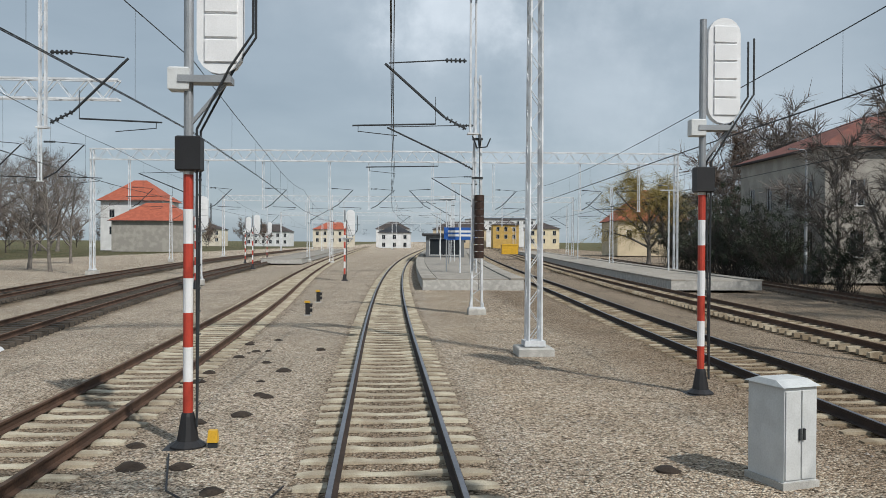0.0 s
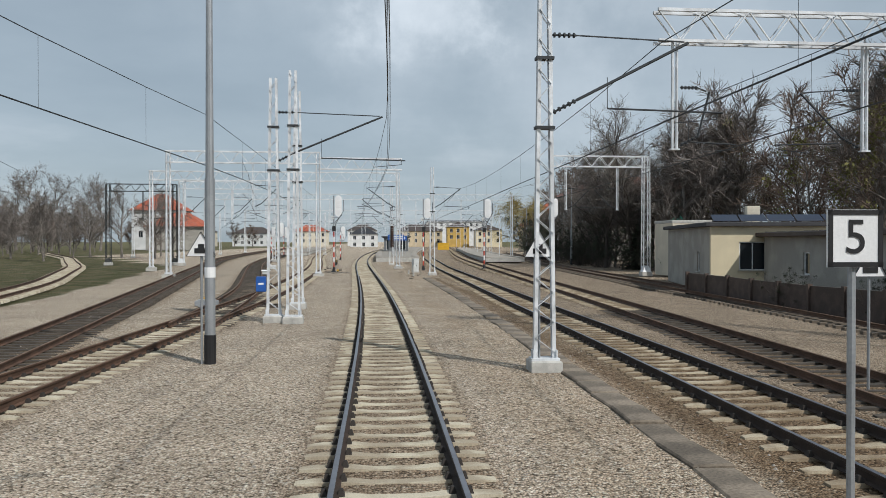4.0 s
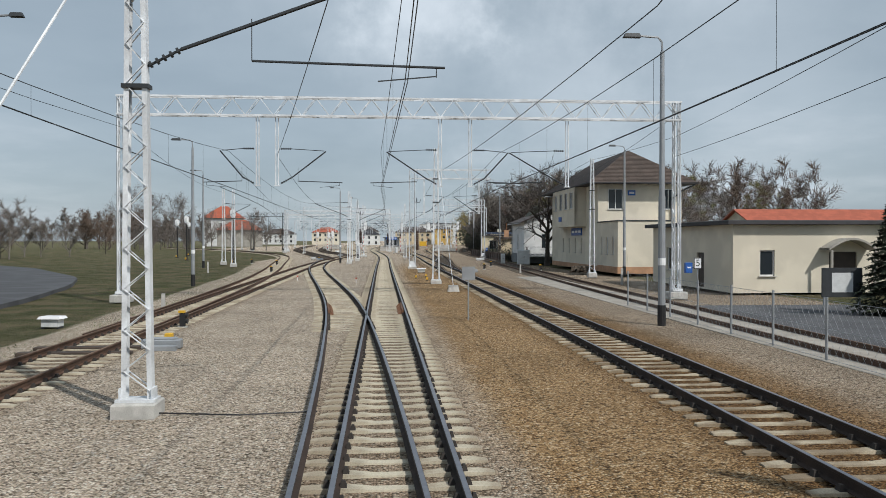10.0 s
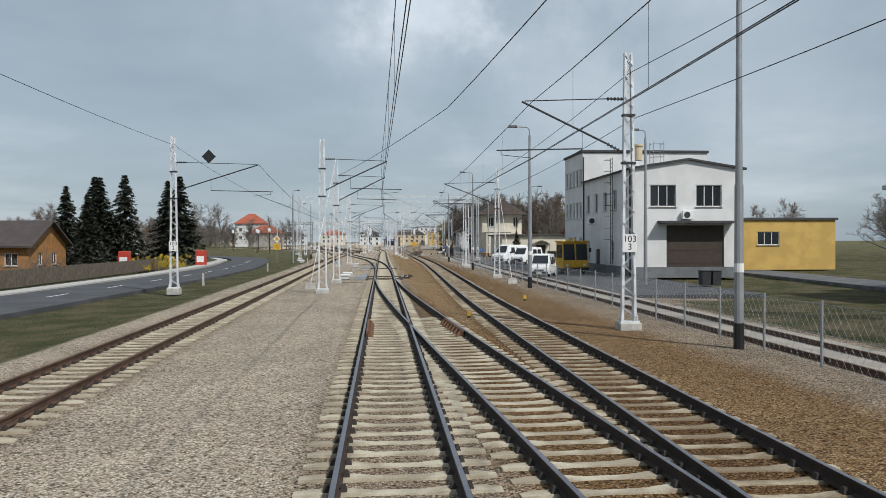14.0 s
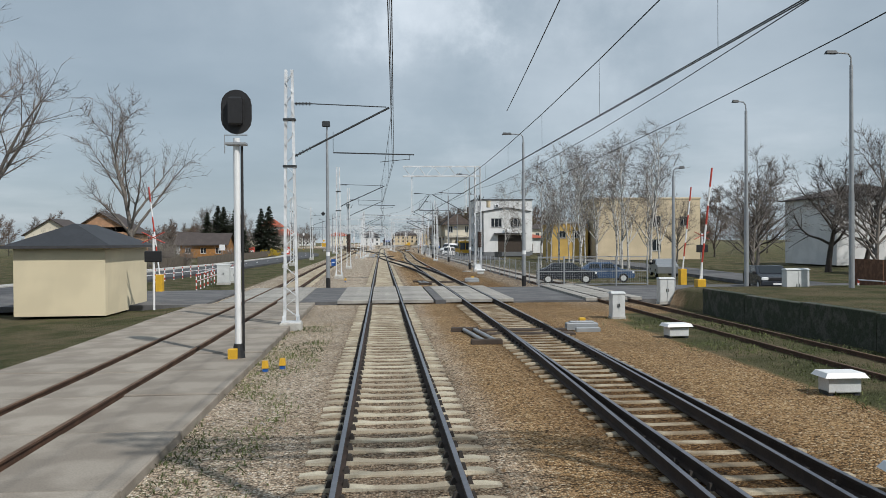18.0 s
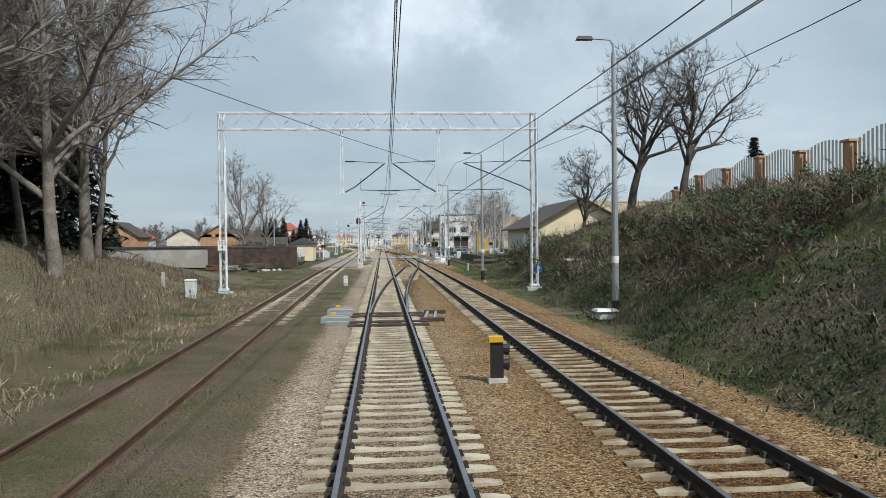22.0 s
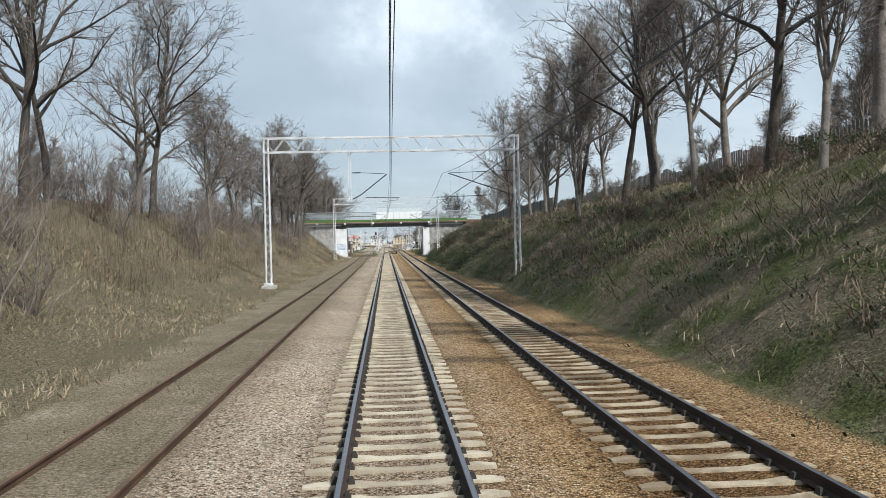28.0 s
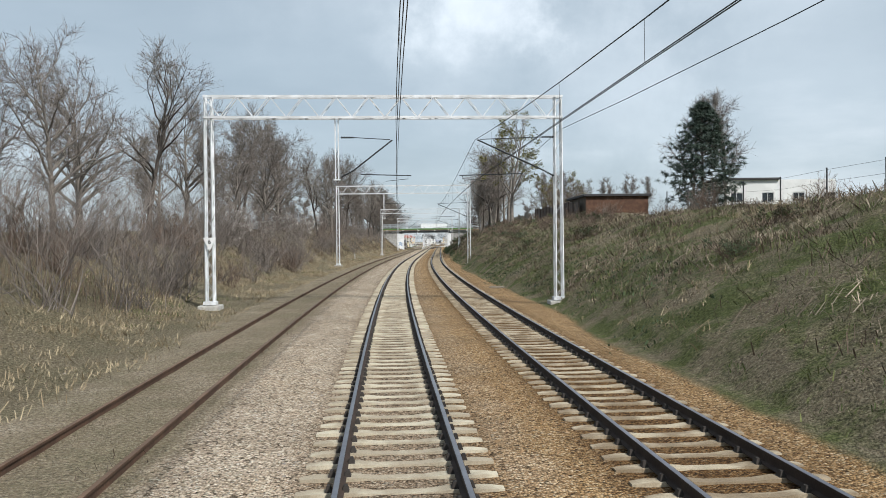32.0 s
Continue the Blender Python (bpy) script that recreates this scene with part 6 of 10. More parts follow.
def house(name, label, s, off, W, D, H, z=-0.3, mats=None, roof="gable", rise=2.0, roof_mat=None, over=0.4, turn=0.0, holes=None, plinth=0.0, group="", ridge="y", category="house"):
    """House whose near left corner stands at (s, off): W across to the right, D away from the viewer."""
    holes = holes or {}
    mats = mats or {}
    base = mats.get("all", PLASTER_C)
    h = thing(name, label, category, stand(s, off, z, turn), group=group)
    T = 0.3
    for side, L, m in (("front", W, pose(0, 0, 0)), ("right", D, pose(W, 0, 0, 0, 0, 90)), ("back", W, pose(W, D, 0, 0, 0, 180)), ("left", D, pose(0, D, 0, 0, 0, -90))):
        hs = holes.get(side, [])
        if side in ("left", "right"):
            L, m = L - 2 * T - 0.004, m @ pose(T + 0.002, 0, 0)
            hs = [(x[0] - T, *x[1:]) for x in hs]
        q = part("wall", wall_cells(L, H, [x[:4] for x in hs], T), mats.get(side, base), h)
        q.matrix_basis = m
        for x in hs:
            fit_opening(q, x, x[4] if len(x) > 4 else "window")
        if plinth:
            part("plinth_course", Shape().box((L / 2, -0.02, plinth / 2), (L + 0.04, 0.06, plinth)), mats.get("plinth", GIRDER), q, "dark plinth course")
    rm = roof_mat or ROOF_D
    o = over
    th = 0.16
    if roof == "flat":
        r = part("roof", Shape().box((W / 2, D / 2, H + 0.12), (W + 2 * o, D + 2 * o, 0.26), bev=0.03), rm, h)
    elif roof == "gable":
        if ridge == "y":
            pts = [(-o, H - o * rise / (W / 2)), (W / 2, H + rise), (W + o, H - o * rise / (W / 2))]
            for a, b in ((0, 1), (1, 2)):
                (xa, za), (xb, zb) = pts[a], pts[b]
                part("roof", Shape().add([(xa, -o, za), (xb, -o, zb), (xb, D + o, zb), (xa, D + o, za), (xa, -o, za + th), (xb, -o, zb + th), (xb, D + o, zb + th), (xa, D + o, za + th)],
                                         [(3, 2, 1, 0), (4, 5, 6, 7), (0, 1, 5, 4), (1, 2, 6, 5), (2, 3, 7, 6), (3, 0, 4, 7)]), rm, h)
            for y in (0.0, D - T):
                part("gable_wall", Shape().add([(0, y, H), (W, y, H), (W / 2, y, H + rise), (0, y + T, H), (W, y + T, H), (W / 2, y + T, H + rise)], [(0, 1, 2), (5, 4, 3), (0, 3, 4, 1), (1, 4, 5, 2), (2, 5, 3, 0)]), mats.get("front", base), h)
        else:
            pts = [(-o, H - o * rise / (D / 2)), (D / 2, H + rise), (D + o, H - o * rise / (D / 2))]
            for a, b in ((0, 1), (1, 2)):
                (ya, za), (yb, zb) = pts[a], pts[b]
                part("roof", Shape().add([(-o, ya, za), (W + o, ya, za), (W + o, yb, zb), (-o, yb, zb), (-o, ya, za + th), (W + o, ya, za + th), (W + o, yb, zb + th), (-o, yb, zb + th)],
                                         [(3, 2, 1, 0), (4, 5, 6, 7), (0, 1, 5, 4), (1, 2, 6, 5), (2, 3, 7, 6), (3, 0, 4, 7)]), rm, h)
            for x in (0.0, W - T):
                part("gable_wall", Shape().add([(x, 0, H), (x, D, H), (x, D / 2, H + rise), (x + T, 0, H), (x + T, D, H), (x + T, D / 2, H + rise)], [(2, 1, 0), (3, 4, 5), (1, 4, 3, 0), (2, 5, 4, 1), (0, 3, 5, 2)]), mats.get("left", base), h)
    elif roof == "hip":
        k = min(W, D) / 2 * 0.95
        if D >= W:
            top = [(W / 2 - 0.05, k), (W / 2 + 0.05, k), (W / 2 + 0.05, D - k), (W / 2 - 0.05, D - k)]
        else:
            top = [(k, D / 2 - 0.05), (W - k, D / 2 - 0.05), (W - k, D / 2 + 0.05), (k, D / 2 + 0.05)]
        ring = [(-o, -o), (W + o, -o), (W + o, D + o), (-o, D + o)]
        part("roof", Shape().prism(ring, H, H + rise, top), rm, h)
        part("eaves_board", Shape().box((W / 2, D / 2, H - 0.04), (W + 2 * o + 0.06, D + 2 * o + 0.06, 0.12)), ROOF_F, h, "dark eaves board")
    return h


def windows(n, x0, x1, z, w, h):
    return [(x0 + (x1 - x0 - w) * (k / max(1, n - 1)), z, w, h) for k in range(n)]


# signal box beside the tracks
ROOF_B = material("brown_slate_tiles", (0.095, 0.07, 0.058), 0.7, vary=0.25, scale=1.2, fine=8, per_object=0.05)
BW, BD, BH = 8.3, 21.5, 8.55
sb = house("signal_box", "beige two-storey railway signal box with brown hipped roof", 109.0, 20.8, BW, BD, BH, -0.2, {"all": PLASTER_C, "plinth": BRICK_O}, "hip", 3.6, ROOF_B, 1.25, plinth=0.5, category="signal box",
           holes={"front": [(1.0, 6.0, 1.45, 2.0), (6.5, 6.0, 1.0, 2.0)], "left": [(6.0, 1.7, 0.5, 1.5), (9.0, 1.7, 0.5, 1.5), (11.9, 1.7, 0.5, 1.5), (14.6, 1.7, 0.5, 1.5), (18.2, 5.9, 0.8, 2.0)]})
bay = part("control_bay", wall_cells(10.7, 3.9, [(0.7 + k * 2.5, 1.75, 1.5, 1.75) for k in range(4)], 0.3), PLASTER_C, sb, "projecting control room with a row of windows")
bay.matrix_basis = pose(-1.2, 15.4, 4.55, 0, 0, -90)
for k in range(4):
    fit_opening(bay, (0.7 + k * 2.5, 1.75, 1.5, 1.75))
part("bay_floor", Shape().box((-0.6, 10.05, 4.5), (1.25, 10.7, 0.18)), PLASTER_C, sb)
for y in (4.85, 15.25):
    part("bay_cheek", Shape().box((-0.6, y, 6.5), (1.2, 0.3, 3.9)), PLASTER_C, sb)
part("name_board", Shape().box((-0.06, 8.6, 3.9), (0.08, 4.6, 0.8)), BLUE, sb, "dark blue board with unreadable white words")
for k in range(3):
    part("lettering_bar", Shape().box((-0.115, 7.1 + k * 1.45, 3.9), (0.01, 1.1, 0.24)), WHITE, sb)
part("small_board", Shape().box((-1.26, 11.4, 5.3), (0.06, 1.3, 0.5)), BLUE, sb)
part("number_board", Shape().box((3.3, -0.04, 7.6), (0.75, 0.05, 0.5)), BLUE, sb)
part("number_bar", Shape().box((3.3, -0.07, 7.6), (0.5, 0.02, 0.2)), WHITE, sb)
ax = part("annex", wall_cells(6.7, 4.7, [(1.0 + k * 1.9, 1.7, 0.5, 1.6) for k in range(3)], 0.3), PLASTER_C, sb, "paler single-storey annex")
ax.matrix_basis = pose(0, -0.002, 0, 0, 0, -90)
for k in range(3):
    fit_opening(ax, (1.0 + k * 1.9, 1.7, 0.5, 1.6))
part("annex_front", Shape().box((2.46, -6.55, 2.35), (4.9, 0.3, 4.7)), PLASTER_C, sb)
part("annex_side", Shape().box((4.75, -3.2, 2.35), (0.3, 6.4, 4.7)), PLASTER_C, sb)
part("annex_roof", Shape().box((2.45, -3.3, 4.74), (5.06, 6.9, 0.1)), ROOF_F, sb)
part("annex_plinth", Shape().box((2.45, -6.72, 0.3), (4.95, 0.06, 0.6)), BRICK_O, sb, "orange plinth course")
part("annex_plinth", Shape().box((-0.02, -3.3, 0.3), (0.06, 6.8, 0.6)), BRICK_O, sb, "orange plinth course")
part("hatch", Shape().box((1.6, -6.72, 1.1), (1.5, 0.05, 1.3)), PLASTER_C, sb)
part("wing", Shape().box((8.4, -2.0, 2.2), (6.6, 4.0, 4.4), bev=0.02), PLASTER_C, sb, "low cream side wing")
part("downpipe", Shape().path([(5.1, -6.8, 0.2), (5.1, -6.8, 4.4), (7.2, -0.15, 4.6), (7.2, -0.15, 6.9), (7.9, -0.8, 7.7), (9.3, -1.0, 8.4)], 0.07), DARK, sb)
part("wall_lamp", Shape().path([(-0.1, 16.5, 8.0), (-1.9, 16.5, 8.1), (-2.0, 16.5, 7.9)], 0.06), TUBE, sb)
rib = Shape()
kx, ky = BW / 2 + 1.25, BW / 2 * 0.95 + 1.25
for k in range(24):
    f = k / 24
    x0, y0, z0 = -1.25 + kx * f, -1.25 + ky * f, BH + 0.02 + 3.6 * f
    rib.bar((x0, y0, z0), (x0, BD + 1.25 - ky * f, z0), 0.03, 0.06)
    rib.bar((x0, y0, z0), (BW + 1.25 - kx * f, y0, z0), 0.06, 0.03)
part("tile_courses", rib, ROOF_B, sb, kind="stuff")
mound = thing("timber_stack", "stack of old dark sleepers beside the signal box", "timber stack", stand(112, 18.4, -0.25))
for k in range(9):
    part("baulk", Shape().box((random.uniform(-0.4, 0.4), k % 3 * 0.5 - 0.5, 0.14 + k // 3 * 0.2), (2.6, 0.26, 0.18), bev=0.02), WOOD, mound).matrix_basis = pose(0, 0, 0, 0, 0, 60 + random.uniform(-8, 8))

# white house behind the bare tree
hb = house("old_house", "white railway house with brown pitched roof and dark plinth", 79.2, 18.67, 10.5, 10.2, 5.6, -0.3, {"all": PLASTER_W, "plinth": GIRDER}, "gable", 2.2, ROOF_D, 0.55, plinth=1.3, ridge="y",
           holes={"front": [(2.3, 1.95, 1.2, 2.0), (6.6, 1.95, 1.2, 2.0)], "left": [(4.3, 1.95, 1.15, 2.05)]})
part("chimney", Shape().box((6.4, 5.5, 8.2), (0.8, 0.8, 2.2), bev=0.03).box((6.4, 5.5, 9.35), (1.0, 1.0, 0.16), bev=0.02), GIRDER, hb, "soot-dark chimney")
part("dormer", Shape().add([(1.2, 5.2, 5.9), (4.6, 5.2, 5.9), (2.9, 5.2, 8.0), (1.2, 9.6, 5.9), (4.6, 9.6, 5.9), (2.9, 9.6, 8.0)], [(0, 1, 2), (5, 4, 3), (1, 4, 5, 2), (2, 5, 3, 0)]), MOTTLED, hb, "green weathered gable of the rear roof")
tr = part("terrace", Shape().box((5.2, -0.8, 0.95), (10.6, 1.5, 0.16)), PLINTH, hb, "concrete terrace on dark supports")
for x in (0.2, 3.6, 7.0, 10.2):
    part("support", Shape().box((x, -1.4, 0.44), (0.22, 0.22, 0.86)), GIRDER, tr)
rl = part("terrace_rail", Shape().box((5.2, -1.5, 2.2), (10.6, 0.06, 0.06)), BROWNDOOR, hb, "brown terrace railing with pale bars")
for k in range(5):
    part("post", Shape().box((0.1 + k * 2.55, -1.5, 1.62), (0.14, 0.1, 1.2)), BROWNDOOR, rl)
pk = Shape()
for k in range(60):
    pk.box((0.25 + k * 0.17, -1.5, 1.62), (0.05, 0.02, 1.0))
part("bars", pk, CABINET, rl, kind="stuff")
part("aerial", Shape().rod((2.9, 5.3, 7.8), (2.9, 5.3, 10.4), 0.03, n=6).box((2.9, 5.3, 10.3), (0.5, 0.06, 0.12)), DARK, hb)
part("gutter", Shape().rod((-0.62, -0.5, 5.35), (-0.62, 10.7, 5.35), 0.07, n=8), TUBE, hb)
part("downpipe", Shape().rod((-0.1, 10.1, 0.2), (-0.1, 10.1, 5.3), 0.05, n=8), TUBE, hb)

# long low outbuilding beside the siding, in two blocks
SOLAR = material("dark_solar_glass", (0.018, 0.026, 0.05), 0.3, bump=0)
BROWN_B = material("weathered_brown_boards", (0.12, 0.09, 0.065), 0.9, vary=0.35, scale=1.5, fine=16)
# side wall's shade is put into its grey; the lit end is ochre
lh = house("low_house", "long low outbuilding with ochre end and side wall greyed for shade", 48.0, 19.7, 13.0, 27.4, 3.35, -0.3, {"all": PLASTER_G, "front": PLASTER_B}, "flat", 0, ROOF_B, 0.45, turn=-7.7,
           holes={"front": [(3.9, 0.9, 1.5, 1.6), (8.4, 0.9, 1.5, 1.6)], "left": [(20.0, 1.3, 0.9, 1.2), (6.0, 1.3, 0.9, 1.2)]})
part("chimney", Shape().box((1.6, 8.6, 4.1), (0.85, 0.75, 1.5), bev=0.03).box((1.6, 8.6, 4.9), (1.0, 0.9, 0.14), bev=0.02), BRICK_O, lh, "orange brick chimney")
part("flue", Shape().rod((1.6, 8.6, 4.9), (1.6, 8.6, 6.2), 0.14, n=10), RUSTY, lh)
for k in range(14):
    part("roof_seam", Shape().box((6.5, 1.0 + k * 1.95, 3.62), (13.6, 0.05, 0.04)), ROOF_F, lh)
part("stone_patch", Shape().box((-0.02, 2.2, 1.3), (0.06, 2.8, 2.4), bev=0.02), BLOCKS, lh, "bare stone patch in the render")
# again the shaded side wall is painted grey beside the lit front
lc = house("corner_house", "ochre corner house with solar panels on its flat roof", 20.5, 20.66, 8.6, 15.6, 4.1, -0.4, {"all": PLASTER_G, "front": PLASTER_Y}, "flat", 0, ROOF_F, 0.35, turn=-12.3,
           holes={"front": [(1.7, 1.4, 1.6, 1.75)], "left": [(11.5, 1.2, 0.8, 1.3)]})
for k in range(5):
    q = part("solar_panel", Shape().box((0, 0, 0), (1.6, 1.0, 0.05), bev=0.01), SOLAR, lc, "dark blue solar panel")
    q.matrix_basis = pose(1.3 + k * 1.7, 2.0, 4.66, 25, 0, 0)
    part("panel_strut", Shape().box((1.3 + k * 1.7, 2.3, 4.5), (0.06, 0.06, 0.5)), TUBE, lc)
part("chimney", Shape().box((3.6, 4.4, 4.9), (0.8, 0.7, 1.2), bev=0.03), PLASTER_C, lc)
lg = house("garden_shed", "small dark timber garden shed beside the fence", 58.5, 20.9, 3.6, 3.4, 2.6, -0.3, {"all": WOOD}, "gable", 0.9, ROOF_F, 0.3, category="shed")
hut = house("concrete_hut", "square flat-roofed grey concrete hut with narrow opening", -1.0, 27.0, 3.6, 4.2, 4.7, -0.3, {"all": PLASTER_C}, "flat", 0, PLINTH, 0.05, holes={"front": [(1.2, 1.0, 0.45, 1.9)]}, category="hut")

# flat-roofed building with the canopy
fb = house("station_depot", "low cream depot building with flat dark-edged roof", 141.0, 20.2, 13.5, 14.0, 4.0, -0.3, {"all": PLASTER_C}, "flat", 0, ROOF_F, 0.5, category="depot",
           holes={"front": [(5.8, 0.1, 1.7, 2.3, "door"), (1.6, 1.0, 0.9, 1.5), (9.6, 1.0, 1.2, 1.4)], "left": [(3, 1.0, 0.9, 1.6), (8.5, 0.1, 1.2, 2.2, "door")]})
part("porch_arch", Shape().add([p for k in range(9) for p in ((5.2 + 2.9 * k / 8, -1.1, 2.5 + 0.6 * math.sin(math.pi * k / 8)), (5.2 + 2.9 * k / 8, 0.0, 2.5 + 0.6 * math.sin(math.pi * k / 8)), (5.2 + 2.9 * k / 8, -1.1, 2.62 + 0.6 * math.sin(math.pi * k / 8)), (5.2 + 2.9 * k / 8, 0, 2.62 + 0.6 * math.sin(math.pi * k / 8)))],
                               [f for k in range(8) for a in (k * 4,) for f in ((a, a + 1, a + 5, a + 4), (a + 2, a + 6, a + 7, a + 3), (a, a + 4, a + 6, a + 2))]), PLASTER_G, fb, "curved porch canopy")
for x in (5.4, 8.0):
    part("porch_post", Shape().box((x, -1.0, 1.25), (0.12, 0.12, 2.5)), PLASTER_G, fb)
nb = thing("notice_board", "glazed notice board on two posts behind the fence", "notice board", stand(155, 18.6, -0.3))
part("panel", Shape().box((0, 0, 1.35), (1.7, 0.08, 1.2)), DARK, nb)
part("sheet", Shape().box((0, -0.05, 1.35), (0.9, 0.01, 0.8)), CABINET, nb, "pale printed sheet")
for x in (-0.75, 0.75):
    part("post", Shape().box((x, 0, 0.9), (0.07, 0.07, 1.9)), TUBE, nb)
rr = house("red_roofed_hall", "long hall with a bright red tiled roof", 95, 44, 40, 14, 4.2, -0.3, {"all": PLASTER_C}, "gable", 2.6, ROOF_R, 0.5, ridge="x")
house("garage_block", "low flat garage block with dark doors", 118, 33, 16, 10, 3.6, -0.3, {"all": PLASTER_C}, "flat", 0, ROOF_F, 0.4, holes={"front": [(1 + k * 5, 0.1, 3.6, 2.4, "gate") for k in range(3)]}, category="garage")
house("town_house", "cream house with dark shallow roof and red shed", 140, 41, 12, 12, 6.6, -0.3, {"all": PLASTER_C}, "hip", 1.6, ROOF_D, 0.6, holes={"front": windows(4, 0.8, 11.2, 4.2, 1.0, 1.3), "left": windows(3, 1, 11, 4.2, 1.0, 1.3)})

# white workshop with the gate
H1 = 9.0
wb = house("workshop", "white rendered two-storey workshop with wide dark gate", 212.8, 20.4, 9.4, 16.0, H1, -0.3, {"all": PLASTER_W, "plinth": GIRDER}, "gable", 0.75, ROOF_F, 0.25, plinth=0.9, category="workshop",
           holes={"front": [(2.9, 0.05, 4.9, 4.3, "gate"), (1.5, 5.9, 2.2, 1.8), (5.4, 5.9, 2.2, 1.8)],
                  "left": windows(5, 1.0, 14.6, 5.8, 1.2, 1.8) + windows(2, 9.5, 14.6, 1.2, 1.2, 1.9) + [(4.6, 0.1, 1.4, 2.2, "door"), (1.2, 1.2, 1.2, 1.9)]})
wc = house("workshop_block", "white rendered three-storey block behind the workshop", 196.7, 20.3, 13.0, 8.1, 12.1, -0.3, {"all": PLASTER_W, "plinth": GIRDER}, "flat", 0, ROOF_F, 0.15, plinth=0.9, category="office",
           holes={"left": windows(5, 0.6, 7.6, 8.8, 0.95, 1.7) + windows(5, 0.6, 7.6, 5.4, 0.95, 1.7) + windows(3, 1.6, 7.6, 1.8, 0.95, 1.7), "back": windows(3, 2, 11, 8.6, 1.2, 1.6) + windows(3, 2, 11, 5.0, 1.2, 1.6)})
part("gate_canopy", Shape().box((5.3, -0.5, 4.6), (6.4, 1.1, 0.2)), ROOF_F, wb, "flat canopy above the gate")
for p, q in (((4.6, -0.28, 5.2), wb), ((-0.3, 11.5, 5.0), wb), ((5.2, -0.25, 10.9), wc)):
    a = part("air_conditioner", Shape().box(p, (0.95, 0.36, 0.7), bev=0.03), WHITE, q, "white air conditioner box")
    part("fan_grille", Shape().rod((p[0] - 0.12, p[1] - 0.2, p[2]), (p[0] - 0.12, p[1] - 0.17, p[2]), 0.26, n=14), DARK, a)
ld = part("wall_ladder", Shape().rod((-0.35, 4.6, 1.0), (-0.35, 4.6, 10.4), 0.03).rod((-0.35, 5.2, 1.0), (-0.35, 5.2, 10.4), 0.03), DARK, wb, "dark caged fire ladder")
for k in range(24):
    part("rung", Shape().rod((-0.35, 4.6, 1.2 + k * 0.38), (-0.35, 5.2, 1.2 + k * 0.38), 0.018, n=5), DARK, ld)
for k in range(8):
    part("cage_hoop", Shape().path([(-0.35, 4.55, 3.2 + k), (-0.85, 4.6, 3.2 + k), (-1.0, 4.9, 3.2 + k), (-0.85, 5.2, 3.2 + k), (-0.35, 5.25, 3.2 + k)], 0.018, 4), DARK, ld)
part("downpipe", Shape().rod((-0.1, 0.3, 0.2), (-0.1, 0.3, H1), 0.07, n=8), DARK, wb)
part("downpipe", Shape().rod((-0.1, 15.85, 0.2), (-0.1, 15.85, 11.6), 0.07, n=8), DARK, wb)
part("roof_vent", Shape().rod((1.4, 3.0, 10.0), (1.4, 3.0, 11.2), 0.42, n=14).rod((1.4, 3, 11.2), (1.4, 3, 11.35), 0.5, n=14), PLASTER_B, wb, "tan roof vent")
sc = thing("scaffold_tower", "grey lattice aerial frame on the workshop roof", "aerial frame", stand(204, 25.5, 9.4))
for x in (-0.5, 0.5):
    for y in (-0.5, 0.5):
        part("post", Shape().rod((x, y, 0), (x, y, 2.6), 0.03, n=6), TUBE, sc)
for z in (0.6, 1.2, 1.8, 2.4):
    part("ring", Shape().path([(-0.5, -0.5, z), (0.5, -0.5, z), (0.5, 0.5, z), (-0.5, 0.5, z), (-0.5, -0.5, z)], 0.02, 4), TUBE, sc)
house("shop", "low shop with red awning roof", 172, 32, 10, 9, 3.8, -0.3, {"all": PLASTER_W}, "hip", 1.2, ROOF_R, 0.5, holes={"front": [(1, 1, 2.4, 1.6), (5, 0.1, 1.1, 2.2, "door")]}, category="shop")
house("ochre_annex", "ochre annex behind the yard wall", 196, 37.5, 10, 8, 5.2, -0.3, {"all": PLASTER_O}, "flat", 0, ROOF_F, 0.2, holes={"front": [(1.5, 2.6, 2.4, 1.4)]})

# beige block among the birches
house("beige_block", "beige two-storey flat-roofed block among bare birches", 247, 34.5, 17, 12, 9.8, -0.4, {"all": PLASTER_B}, "flat", 0, PLASTER_B, 0.1, holes={"front": [(9.0, 5.4, 1.5, 1.7), (9.0, 1.4, 1.5, 1.9), (13.6, 5.4, 1.4, 1.6)], "left": windows(3, 1, 11, 5.4, 1.3, 1.5)}, category="block")
house("ochre_lodge", "small ochre lodge with a row of windows", 243, 28.0, 6, 8, 6.0, -0.4, {"all": PLASTER_O}, "flat", 0, PLINTH, 0.15, holes={"front": [(1.0, 3.6, 1.3, 1.2), (3.4, 3.6, 1.3, 1.2)], "left": windows(3, 1, 7, 3.6, 1.2, 1.2)}, category="lodge")

# building with the sprayed wall
gb2 = house("sprayed_warehouse", "yellow-gabled warehouse with graffiti on its grey wall", 382.6, 18.7, 11.2, 23.0, 4.4, 0.3, {"all": PLASTER_Y, "left": PLASTER_C}, "gable", 3.1, ROOF_B, 0.9, category="warehouse")
for k, (x, w, h) in enumerate(((2.6, 3.0, 2.8), (6.2, 3.2, 3.0))):
    scrawl(gb2, x, 0.5, w, h, -0.006, WHITE, 2, "x", 40 + k, 0.6)
for k, (x, w, h, m, th) in enumerate(((2.0, 3.4, 3.0, SPRAY_K, 0.22), (5.8, 3.8, 3.3, SPRAY_K, 0.24), (0.4, 1.6, 1.2, RUSTY, 0.5), (10.5, 3.0, 2.2, SPRAY_B, 0.12), (14.0, 3.0, 2.2, SPRAY_K, 0.1), (18, 3.2, 2.0, SPRAY_K, 0.1))):
    scrawl(gb2, x, 0.5, w, h, -0.012, m, 2 if k < 2 else 4, "x", 20 + k, th)
